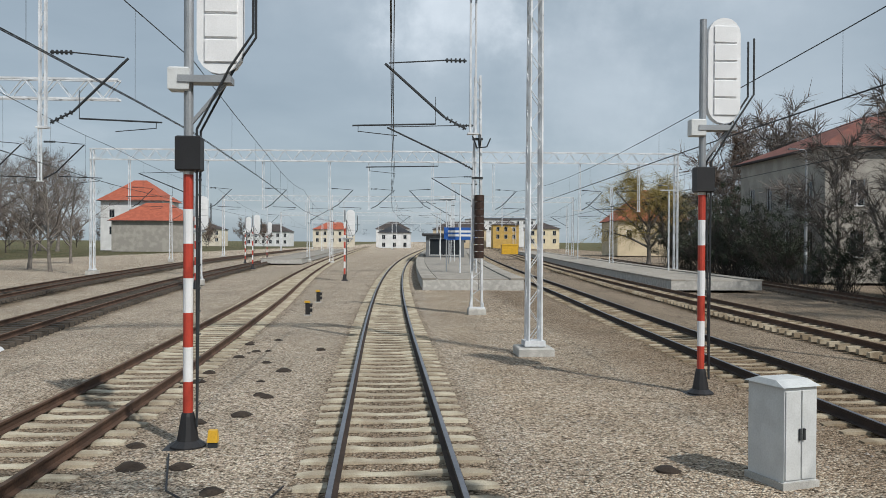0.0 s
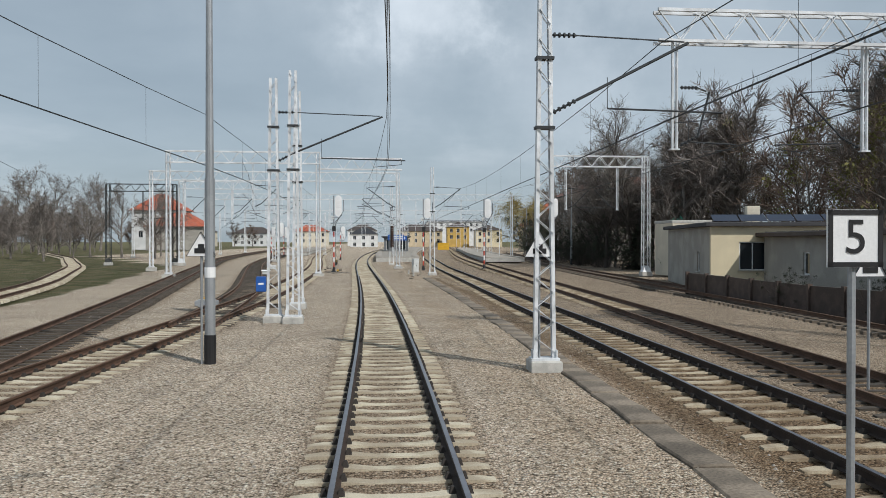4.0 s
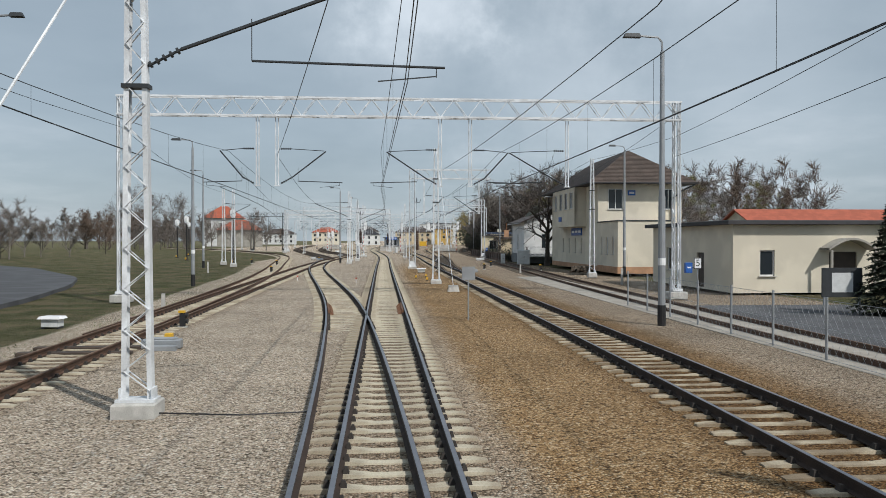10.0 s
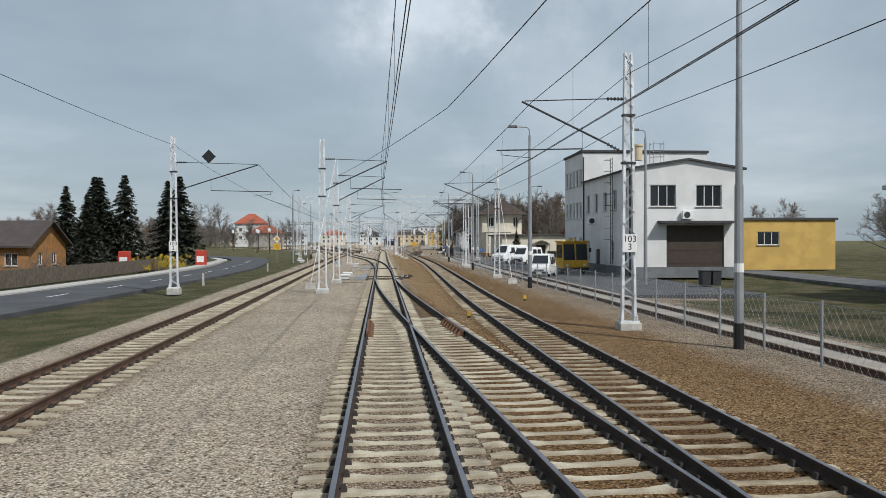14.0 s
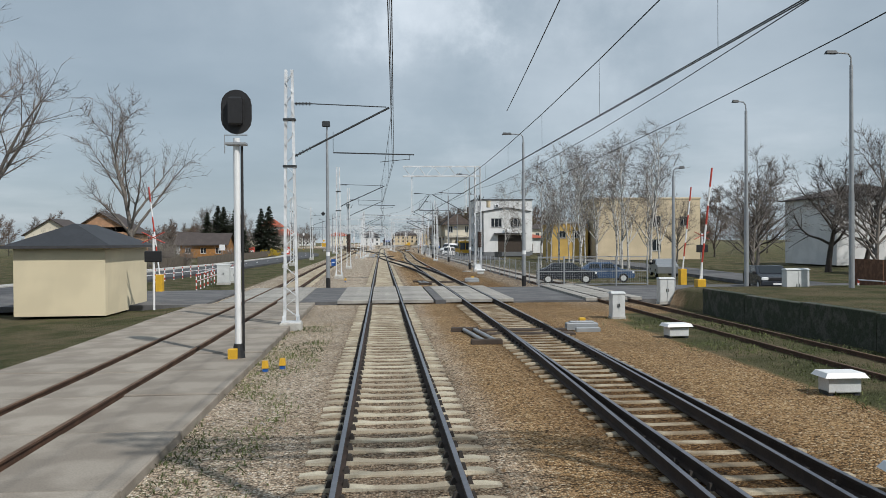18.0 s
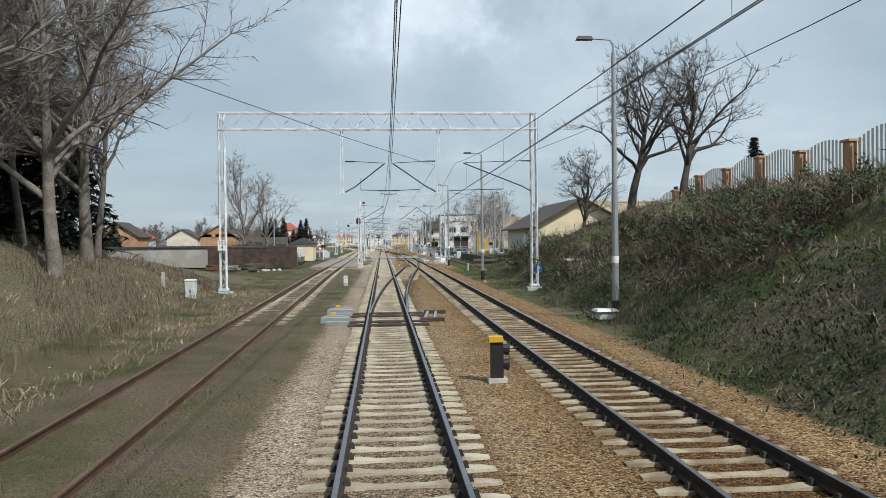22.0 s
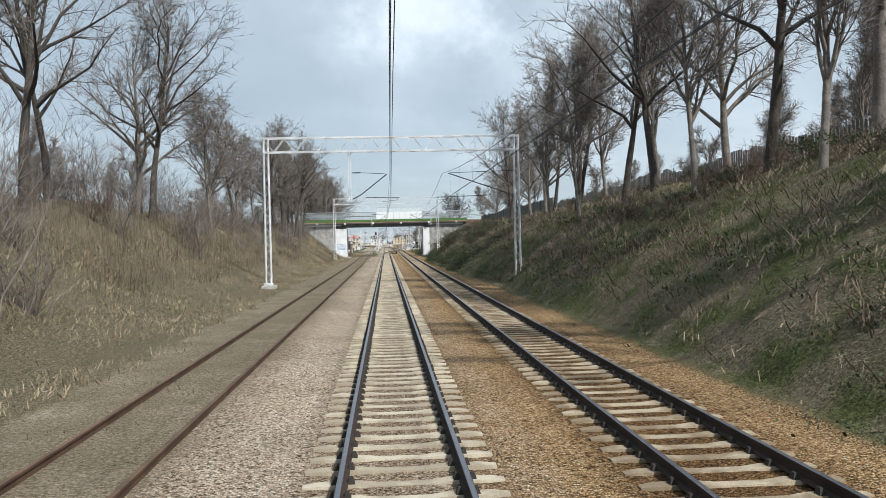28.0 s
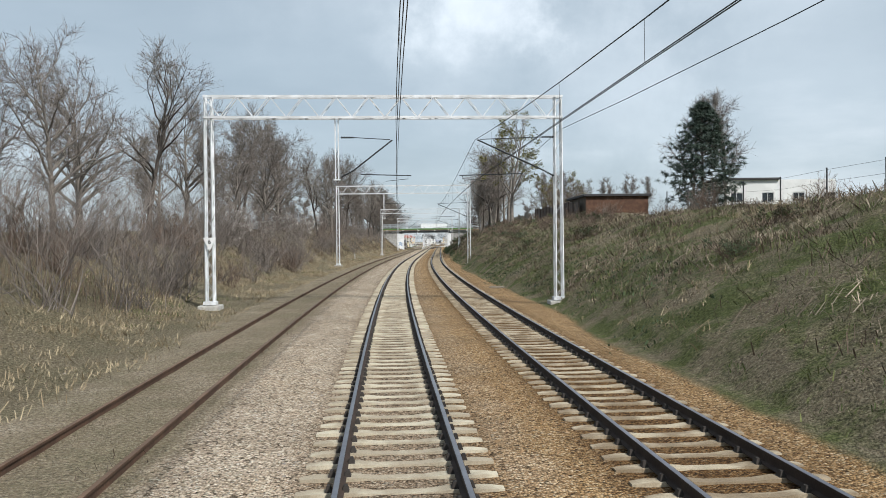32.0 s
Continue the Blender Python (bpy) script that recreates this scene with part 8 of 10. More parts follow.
def vehicle(kind, s, o, turn, paint, label, z=-0.26, k=1.0):
    """Van or car: its nose points to the viewer's side at turn 0 (towards -y)."""
    prof = VAN if kind == "van" else CAR
    w = 0.98 if kind == "van" else 0.87
    v = thing("parked_" + kind, label, kind, stand(s, o, z, turn) @ Matrix.Scale(k, 4), group="parked vehicles")
    n = len(prof)
    body = Shape()
    vs = []
    for x, t in ((-w, 0.06), (-w + 0.05, 0.0), (w - 0.05, 0.0), (w, 0.06)):
        cx = sum(p[0] for p in prof) / n
        cz = 0.9
        for y, zz in prof:
            tuck = 0.14 * max(0.0, (zz - 1.0)) * (1 if x > 0 else -1)
            vs.append((x - tuck, -(y + (cx - y) * t), zz + (cz - zz) * t))
    fs = [tuple(range(n)), tuple(range(4 * n - 1, 3 * n - 1, -1))]
    for r in range(3):
        for i in range(n):
            j = (i + 1) % n
            fs.append((r * n + j, r * n + i, (r + 1) * n + i, (r + 1) * n + j))
    part("body", body.add(vs, fs), paint, v)
    if kind == "van":
        part("windscreen", Shape().add([(-0.78, -1.95, 1.36), (0.78, -1.95, 1.36), (0.7, -1.36, 2.12), (-0.7, -1.36, 2.12)], [(0, 1, 2, 3)]), GLASS, v)
        sides = ((-1.05, -0.25), (-0.05, 0.95), (1.05, 2.0))
        zz = (1.3, 1.95)
    else:
        part("windscreen", Shape().add([(-0.7, -1.13, 1.04), (0.7, -1.13, 1.04), (0.62, -0.5, 1.44), (-0.62, -0.5, 1.44)], [(0, 1, 2, 3)]), GLASS, v)
        part("rear_window", Shape().add([(0.7, 1.5, 1.07), (-0.7, 1.5, 1.07), (-0.62, 0.98, 1.43), (0.62, 0.98, 1.43)], [(0, 1, 2, 3)]), GLASS, v)
        sides = ((-0.75, 0.2), (0.3, 1.1))
        zz = (1.02, 1.36)
    for e in (-1, 1):
        for a, b2 in sides:
            x0, x1 = e * (w - 0.14 * max(0, zz[0] - 1.0) + 0.004), e * (w - 0.14 * max(0, zz[1] - 1.0) + 0.004)
            q = [(x0, a, zz[0]), (x0, b2, zz[0]), (x1, b2 - 0.05, zz[1]), (x1, a + 0.12, zz[1])]
            part("side_window", Shape().add(q, [(0, 1, 2, 3)[::-e]]), GLASS, v)
        for y in ((-1.6, 1.55) if kind == "van" else (-1.35, 1.3)):
            wh = part("wheel", Shape().rod((e * (w - 0.2), y, 0.32), (e * (w + 0.01), y, 0.32), 0.33, n=18), TYRE, v)
            part("rim", Shape().rod((e * (w - 0.02), y, 0.32), (e * (w + 0.02), y, 0.32), 0.2, n=14), CABINET, wh)
        yy = -2.5 if kind == "van" else -2.05
        part("headlight", Shape().box((e * 0.68, yy, 0.92 if kind == "van" else 0.74), (0.36, 0.14, 0.18), bev=0.03), WHITE, v, "clear headlight")
        part("mirror", Shape().box((e * (w + 0.1), -1.25 if kind == "van" else -0.85, 1.35 if kind == "van" else 1.05), (0.2, 0.1, 0.2), bev=0.03), BLACK, v)
    part("bumper", Shape().box((0, -2.52 if kind == "van" else -2.1, 0.48), (1.7, 0.14, 0.24), bev=0.04), BLACK if kind == "van" else paint, v)
    part("grille", Shape().box((0, -2.54 if kind == "van" else -2.12, 0.72), (0.9, 0.06, 0.14)), BLACK, v)
    part("number_plate", Shape().box((0, -2.6 if kind == "van" else -2.18, 0.45), (0.5, 0.02, 0.11)), WHITE, v)
    return v


vehicle("van", 168, 17.4, -48, PAINT_W, "white delivery van parked on the asphalt yard", k=1.12)
vehicle("van", 172.5, 18.9, -42, PAINT_W, "white crew van parked on the asphalt yard")
vehicle("van", 209.6, 13.6, -20, PAINT_W, "small white van parked beside the fence", k=0.86)
vehicle("car", 186, 21.8, 60, PAINT_K, "dark hatchback parked in the yard")
vehicle("car", 318.5, 13.0, 80, PAINT_K, "dark car parked behind the gate")
vehicle("car", 317.5, 16.0, 80, PAINT_B, "blue car parked behind the gate")
vehicle("car", 309, 23.5, 170, PAINT_S, "silver car waiting on the crossing road")
vehicle("car", 328.5, 23.0, -10, PAINT_K, "dark saloon stopped at the crossing")
vehicle("car", 303, -22.6, 5, PAINT_K, "dark car driving on the road", -0.2)
lorry = thing("parked_lorry", "yellow track-maintenance lorry with a wide glazed cab", "lorry", stand(203.0, 17.2, -0.26, 8))
part("cab", Shape().prism([(-1.25, -2.2), (1.25, -2.2), (1.25, -0.4), (-1.25, -0.4)], 0.55, 2.95, [(-1.2, -2.0), (1.2, -2.0), (1.2, -0.4), (-1.2, -0.4)]), YELLOW, lorry, "yellow cab frame")
part("cab_roof", Shape().box((0, -1.25, 3.0), (2.6, 2.0, 0.14), bev=0.04), YELLOW, lorry)
for x in (-0.6, 0.6):
    part("windscreen", Shape().add([(x - 0.54, -2.19, 1.3), (x + 0.54, -2.19, 1.3), (x + 0.52, -2.04, 2.75), (x - 0.52, -2.04, 2.75)], [(0, 1, 2, 3)]), GLASS, lorry)
    part("headlight", Shape().rod((x * 1.4, -2.26, 0.85), (x * 1.4, -2.16, 0.85), 0.12, n=12), CABINET, lorry, "round headlight")
for e in (-1, 1):
    part("side_window", Shape().box((e * 1.245, -1.25, 2.1), (0.03, 1.3, 1.2)), GLASS, lorry)
    part("mirror", Shape().box((e * 1.45, -2.1, 2.2), (0.2, 0.06, 0.4), bev=0.02), BLACK, lorry)
    for y in (-1.3, 2.9):
        part("wheel", Shape().rod((e * 0.8, y, 0.45), (e * 1.15, y, 0.45), 0.45, n=18), TYRE, lorry)
part("bumper", Shape().box((0, -2.28, 0.5), (2.5, 0.2, 0.24), bev=0.03), BLACK, lorry)
part("bed", Shape().box((0, 1.9, 0.95), (2.4, 4.6, 0.22), bev=0.03), YELLOW, lorry)
for e in (-1, 1):
    part("side_board", Shape().box((e * 1.18, 1.9, 1.3), (0.05, 4.6, 0.5)), YELLOW, lorry)
for y in (0.6, 2.2):
    part("load_box", Shape().box((-0.1, y, 1.6), (1.7, 1.2, 0.95), bev=0.05), DARK, lorry, "dark equipment box")
part("crane_arm", Shape().bar((0.6, 0.2, 1.2), (0.6, 0.3, 3.3), 0.2, 0.2).bar((0.6, 0.3, 3.2), (0.4, 3.4, 2.6), 0.16, 0.16), YELLOW, lorry, "folded yellow crane arm")
for s, o in ((226.5, 21.0), (226.5, 21.7)):
    bn = thing("waste_bin", "dark wheeled waste bin by the wall", "waste bin", stand(s, o, -0.26), group="waste bins")
    part("body", Shape().prism([(-0.26, -0.3), (0.26, -0.3), (0.26, 0.3), (-0.26, 0.3)], 0.1, 1.0, [(-0.3, -0.36), (0.3, -0.36), (0.3, 0.36), (-0.3, 0.36)]), DARK, bn)
    part("lid", Shape().box((0, 0, 1.05), (0.64, 0.76, 0.08), bev=0.03), DARK, bn)
for s, o, m in ((171, -19.5, RED), (178, -27, RED)):
    c = thing("clothes_bank", "red charity collection box on the verge", "collection box", stand(s, o - 4, -0.2), group="collection boxes")
    part("body", Shape().box((0, 0, 0.95), (1.2, 1.1, 1.9), bev=0.05), m, c)
    part("notice", Shape().box((0, -0.56, 0.8), (0.9, 0.02, 0.8)), WHITE, c)
ys = thing("road_sign", "yellow diversion sign with a diamond above it", "road sign", stand(160, -15.2, -0.2))
part("post", Shape().rod((0, 0, 0), (0, 0, 3.4), 0.035, n=8), TUBE, ys)
part("board", Shape().box((0, -0.05, 2.3), (1.0, 0.03, 0.9)), YELLOW, ys)
part("arrow", Shape().bar((0.15, -0.07, 2.0), (0.0, -0.07, 2.45), 0.1, 0.01).bar((0, -0.07, 2.45), (-0.25, -0.07, 2.45), 0.1, 0.01), BLACK, ys)
d = part("diamond", Shape().box((0, 0, 0), (0.7, 0.03, 0.7)), WHITE, ys)
d.matrix_basis = pose(0, -0.06, 3.4, 0, 45, 0)
d = part("diamond_centre", Shape().box((0, 0, 0), (0.48, 0.03, 0.48)), YELLOW, ys)
d.matrix_basis = pose(0, -0.07, 3.4, 0, 45, 0)

# fences on top of the right-hand bank
def board_fence(s0, s1, off, h, mat, label, step=2.5, cap=True):
    f = thing("bank_fence", label, "fence", group="bank fences")
    n = int((s1 - s0) / step)
    for k in range(n):
        sa, sb = s0 + k * step, s0 + (k + 1) * step
        za, zb = ground_z(sa, off) - 0.15, ground_z(sb, off) - 0.15
        a, b = Vector(spot(sa, off, za)), Vector(spot(sb, off, zb))
        up = Vector((0, 0, h))
        t = Vector((0.06, 0, 0))
        part("panel", Shape().add([tuple(v) for v in (a - t, b - t, b - t + up, a - t + up, a + t, b + t, b + t + up, a + t + up)], [(0, 1, 2, 3), (7, 6, 5, 4), (3, 2, 6, 7), (0, 3, 7, 4), (1, 5, 6, 2)]), mat, f)
        part("post", Shape().box((a.x - 0.06, a.y, a.z + h / 2), (0.2, 0.2, h + 0.16)), mat, f)
    return f


FENCE_G = material("grey_concrete_fence", (0.17, 0.165, 0.155), 0.9, vary=0.25, scale=1.5, per_object=0.1)
FENCE_K = material("dark_brown_board_fence", (0.095, 0.068, 0.056), 0.8, vary=0.25, scale=2, fine=20, per_object=0.1)
board_fence(491, 561, 19.6, 2.2, FENCE_G, "grey concrete panel fence on top of the bank")
pf = thing("picket_fence", "weathered grey picket fence on top of the bank", "fence")
for k in range(290):
    s = 562 + k * 0.3
    m = stand(s, 19.4, ground_z(s, 19.4) - 0.1)
    q = part("picket", Shape().box((0, 0, 0.75), (0.03, 0.2, 1.5)) if k == 0 else PICKET, FENCE_G, pf)
    PICKET = q.data
    q.matrix_basis = m
board_fence(655, 691, 19.4, 1.9, FENCE_K, "tall dark brown board fence on top of the bank", 3.0)
WOOD_R = material("red_brown_boards", (0.13, 0.065, 0.04), 0.85, vary=0.3, scale=2, fine=16)
shed = house("bank_shed", "brown timber shed with shallow roof above the bank", 692.0, 20.0, 6.8, 10, 2.4, 5.1, {"all": WOOD_R, "left": WOOD}, "flat", 0, ROOF_F, 0.3, category="shed")
house("hill_house", "low white house with flat dark roof above the bank", 673, 42, 7, 8, 4.2, 6.3, {"all": PLASTER_W}, "flat", 0, ROOF_F, 0.4, holes={"front": windows(4, 1, 15, 1.2, 1.6, 1.3)})
mf = thing("bank_wire_fence", "dark wire fence on thin posts above the bank", "fence")
for k in range(9):
    s = 716 + k * 5
    part("post", Shape().rod((0, 0, 0), (0, 0, 2.0), 0.04, n=6) if k == 0 else MFP, DARK, mf).matrix_basis = stand(s, 21.5, ground_z(s, 21.5) - 0.1)
    MFP = mf.children[0].data
for z in (0.6, 1.2, 1.8):
    part("wire", Shape().path([spot(716 + k * 5, 21.5, ground_z(716 + k * 5, 21.5) + z) for k in range(9)], 0.008, 4), DARK, mf)

# dark boards whose colour also carries the deep shade of the garden
board_fence(22, 47, 18.6, 1.5, FENCE_K, "dark timber garden fence with deep shade put into its colour", 2.6)
board_fence(47, 66, 18.2, 1.4, FENCE_K, "dark timber garden fence with deep shade put into its colour", 2.6)

# brick pillars with palings above the cutting
pw = thing("pillar_fence", "brick-pillared fence with pale pointed palings on the bank", "fence")
for k in range(9):
    s = 412 + k * 4.6
    off = 22.0
    z = ground_z(s, off) - 0.1
    q = part("pillar", Shape().box((0, 0, 1.05), (0.6, 0.6, 2.1), bev=0.02).box((0, 0, 2.15), (0.75, 0.75, 0.14), bev=0.02), BRICK_O, pw, "brick pillar with a cap")
    q.matrix_basis = stand(s, off, z)
    if k < 8:
        z2 = ground_z(s + 4.6, off) - 0.1
        for j in range(13):
            f = (j + 1) / 14
            h = 1.7 + 0.45 * math.sin(math.pi * f)
            p = part("paling", Shape().box((0, 0, 0.3 + h / 2), (0.04, 0.2, h)), CABINET, pw)
            p.matrix_basis = stand(s + 4.6 * f, off, z + (z2 - z) * f)
        part("footing", Shape().bar(spot(s, off, z + 0.2), spot(s + 4.6, off, z2 + 0.2), 0.3, 0.5), BRICK_O, pw)

# left side: garden fences and yard clutter
gf = thing("garden_fence", "dark timber garden fence along the footway", "fence")
for k in range(28):
    s = 186 + k * 3.2
    q = part("panel", Shape().box((0, 1.5, 0.6), (0.08, 3.1, 1.2)) if k == 0 else GFP, WOOD, gf)
    GFP = q.data
    q.matrix_basis = stand(s, -25.8 if s < 262 else -27.5, -0.3)
rf = thing("red_fence", "red-brown board fence beside the street", "fence")
for k in range(10):
    part("panel", Shape().box((0, 1.4, 0.8), (0.08, 2.8, 1.6)), RUSTY, rf).matrix_basis = stand(333 + k * 2.9, 27.5, 0.0)
ir = thing("iron_railing", "black iron railing beside the paved track", "railing")
for k in range(26):
    part("bar", Shape().rod((0, 0, 0), (0, 0, 1.2), 0.014, n=5), BLACK, ir).matrix_basis = stand(361 + k * 0.36, -11.5, -0.3)
for z in (0.2, 1.05):
    part("rail", Shape().bar(spot(361, -11.5, -0.3 + z), spot(370.4, -11.5, -0.3 + z), 0.03, 0.04), BLACK, ir)
for s, o, w, h, m in ((383, -15, 2.6, 0.9, WOOD), (386, -17.5, 2.0, 0.7, PLASTER_G), (384, -20, 1.6, 0.8, RUSTY), (388, -14.5, 1.4, 0.5, WOOD)):
    c = thing("junk_pile", "stack of old boards and drums on rough grass", "junk", stand(s, o, ground_z(s, o)), group="yard junk")
    for k in range(6):
        part("board", Shape().box((random.uniform(-0.2, 0.2), random.uniform(-0.3, 0.3), 0.08 + k * h / 6), (w, 0.25, h / 7)), m, c).matrix_basis = pose(0, 0, 0, 0, random.uniform(-3, 3), random.uniform(-20, 20))
for k in range(14):
    s, o = 386 + random.uniform(-2, 2), -13 + random.uniform(-1.2, 1.2)
    r = solid("rubble", Shape().turned([(0.08, 0), (0.22, 0.08), (0.18, 0.2), (0.05, 0.26)], 6), PLINTH, "lump of pale broken rubble", "rubble", stand(s, o, ground_z(s, o) - 0.03, random.uniform(0, 360)), "rubble heap")
for s, o in ((600.5, 8.6), (728.9, 6.4)):
    c = thing("drain_slab", "broken concrete drain slab at the bank foot", "slab", stand(s, o, ground_z(s, o) + 0.02, random.uniform(-20, 20)), group="drain slabs")
    part("slab", Shape().box((0, 0, 0), (0.9, 0.7, 0.16), bev=0.04), OLD_SLAB, c)
    part("slab", Shape().box((0.4, 0.7, -0.05), (0.6, 0.5, 0.14), bev=0.04), OLD_SLAB, c)
cc = thing("cable_duct", "stepped concrete cable chamber on the bank", "cable chamber", stand(437.0, 10.4, ground_z(437, 10.4)))
part("body", Shape().box((0, 0, 0.25), (1.3, 0.9, 0.5), bev=0.03), PLINTH, cc)
part("lid", Shape().box((0, 0, 0.55), (1.5, 1.1, 0.14), bev=0.03), PLINTH, cc)

# ---- trees, shrubs, grass and stones ----
BARK = material("grey_brown_bark", (0.235, 0.21, 0.185), 0.95, vary=0.3, scale=2.5, fine=14, bump=0.6, depth=0.03)
BARK_D = material("dark_bark", (0.085, 0.072, 0.062), 0.95, vary=0.3, scale=2.5, fine=14, bump=0.6, depth=0.03)
BIRCH = material("birch_bark", (0.55, 0.54, 0.51), 0.9, vary=0.35, scale=4, fine=10, second=(0.16, 0.15, 0.14), spread=(0.36, 0.46))
TWIG = material("brown_twigs", (0.23, 0.20, 0.18), 0.95, vary=0.3, scale=1)
TWIG_R = material("reddish_twigs", (0.20, 0.145, 0.112), 0.95, vary=0.3, scale=1)
TWIG_Y = material("yellow_willow_twigs", (0.36, 0.28, 0.09), 0.9, vary=0.25, scale=1)
NEEDLE = material("dark_conifer_needles", (0.062, 0.078, 0.048), 0.9, vary=0.4, scale=1.5)
PINE_NEEDLE = material("blue_green_needles", (0.055, 0.085, 0.062), 0.85, vary=0.4, scale=1.2)
BUDS = material("olive_bud_clusters", (0.21, 0.20, 0.065), 0.9, vary=0.3, scale=2)
BLOSSOM = material("white_blossom", (0.62, 0.58, 0.53), 0.9, vary=0.2, scale=2)
STRAW = material("dry_straw_grass", (0.46, 0.38, 0.25), 0.95, vary=0.35, scale=0.5, second=(0.27, 0.21, 0.13))
BLADE = material("green_grass_blades", (0.12, 0.17, 0.05), 0.95, vary=0.35, scale=0.5)
BRAMBLE = material("dark_bramble_stalks", (0.15, 0.11, 0.08), 0.95, vary=0.35, scale=0.6)
IVY = material("dark_green_leaves", (0.055, 0.09, 0.032), 0.8, vary=0.4, scale=0.8)
STONE = material("ballast_stone", (0.42, 0.38, 0.33), 0.95, vary=0.3, scale=12)
FORSYTHIA = material("yellow_forsythia", (0.55, 0.40, 0.03), 0.9, vary=0.2, scale=2)


def sprig(q, r, p, d, L, w):
    """A slender tapering twig that forks once."""
    side = d.cross(Vector((r.uniform(-1, 1), r.uniform(-1, 1), r.uniform(-1, 1)))).normalized() * w
    e = p + d * L
    q.add([tuple(p - side), tuple(p + side), tuple(e)], [(0, 1, 2)])
    m = p + d * L * r.uniform(0.3, 0.6)
    d2 = (d + Vector((r.gauss(0, 0.5), r.gauss(0, 0.5), r.gauss(0, 0.4)))).normalized()
    q.add([tuple(m - side * 0.6), tuple(m + side * 0.6), tuple(m + d2 * L * 0.6)], [(0, 1, 2)])


def grow(seed, H, r0, limbs, spread, rise, first=0.3, twig=0.9, kids=3, lean=0.0, droop=0.0, wob=0.14, sprigs=6, fine_w=0.015, reach=1.0):
    """Trunk and limb shape, and twig shape, of a bare tree."""
    r = random.Random(seed)
    wood, fine, tips = Shape(), Shape(), []

    def turn(d, out):
        side = d.orthogonal().normalized()
        side.rotate(Matrix.Rotation(r.uniform(0, 2 * math.pi), 3, d))
        return (d * r.uniform(0.5, 0.95) + side * r.uniform(0.45, 0.95) * out).normalized()

    def branch(p, d, L, rad, lev):
        n = 5 if lev == 1 else 2
        pr = rad
        for i in range(n):
            d = (d + Vector((r.gauss(0, wob), r.gauss(0, wob), r.gauss(0, wob) * 0.7 + 0.05 - droop * lev * 0.12))).normalized()
            q = p + d * (L / n)
            nr = max(rad * (1 - 0.8 * (i + 1) / n), 0.007)
            (wood if lev == 1 else fine).rod(p, q, pr, nr, 5 if lev == 1 else 3, caps=False)
            p, pr = q, nr
            if lev == 1 and i > 0:
                for _ in range(kids):
                    branch(q, turn(d, 1.0), L * r.uniform(0.28, 0.5) * twig, max(pr * 0.5, 0.014), 2)
            if lev == 2:
                for _ in range(sprigs):
                    g = turn(d, 1.0)
                    g = (g + Vector((0, 0, 0.12 - droop))).normalized()
                    sprig(fine, r, q - d * r.uniform(0, L / n), g, reach * r.uniform(0.45, 1.1), fine_w)
        if lev == 1:
            for _ in range(sprigs):
                sprig(fine, r, p, turn(d, 0.7), reach * r.uniform(0.5, 1.1), fine_w)
        tips.append(p)

    p, n = Vector((0, 0, -0.3)), 9
    d = Vector((lean, 0, 1)).normalized()
    pr = r0 * 1.25
    for i in range(n):
        d = (d + Vector((r.gauss(0, 0.05), r.gauss(0, 0.05), 0.03))).normalized()
        q = p + d * (H * 0.8 / n)
        nr = r0 * (1 - 0.85 * (i + 1) / n)
        wood.rod(p, q, pr, nr, 8, caps=False)
        f = (i + 1) / n
        if f >= first:
            for _ in range(max(1, round(limbs / (n * (1 - first))))):
                a = r.uniform(0, 2 * math.pi)
                nd = Vector((math.cos(a), math.sin(a), rise * r.uniform(0.6, 1.5) * (0.8 + 0.8 * f))).normalized()
                branch(q - d * r.uniform(0, H * 0.8 / n), nd, H * spread * (1.2 - 0.55 * (f - first) / (1 - first + 1e-6)) * r.uniform(0.75, 1.25), nr * 0.62 + 0.025, 1)
        p, pr = q, nr
    return wood, fine, tips


def tree_model(name, label, seed, bark=None, twigs=None, **kw):
    t = thing(name, label, "tree", pose(0, 400 + seed * 20, -60), group="bare trees")
    wood, fine, tips = grow(seed, **kw)
    part("trunk", wood, bark or BARK, t, smooth=True)
    part("crown", fine, twigs or TWIG, t, "fine bare twigs")
    t["tips"] = 0
    del t["tips"]
    return t, tips


def blobs(tips, r, size, count):
    q = Shape()
    for _ in range(count):
        c = r.choice(tips)
        for _ in range(44):
            d = Vector((r.gauss(0, 1), r.gauss(0, 1), r.gauss(0, 1))).normalized() * size * r.uniform(0.3, 1.0)
            a, e = c + d, Vector((r.uniform(-1, 1), r.uniform(-1, 1), r.uniform(-1, 1))) * size * 0.4
            f = e.orthogonal() * 0.4
            q.add([tuple(a), tuple(a + e), tuple(a + e * 0.5 + f)], [(0, 1, 2)])
    return q


MODELS = {}
MODELS["broad"], tp = tree_model("tree", "bare deciduous tree with a wide crown", 1, H=14, r0=0.26, limbs=17, spread=0.40, rise=0.8, first=0.3)
MODELS["tall"], tp = tree_model("tree", "tall bare acacia with open dark limbs", 2, BARK_D, BARK, H=17, r0=0.25, limbs=15, spread=0.34, rise=1.2, first=0.4, wob=0.2)
MODELS["slim"], tp = tree_model("tree", "slim bare tree with upright limbs", 3, H=13, r0=0.15, limbs=17, spread=0.26, rise=1.7, first=0.25)
MODELS["birch"], tp = tree_model("birch_tree", "slender white-barked birch with hanging twigs", 4, BIRCH, TWIG, H=16, r0=0.12, limbs=13, spread=0.2, rise=1.6, first=0.3, droop=0.25, kids=2, sprigs=4, fine_w=0.011)
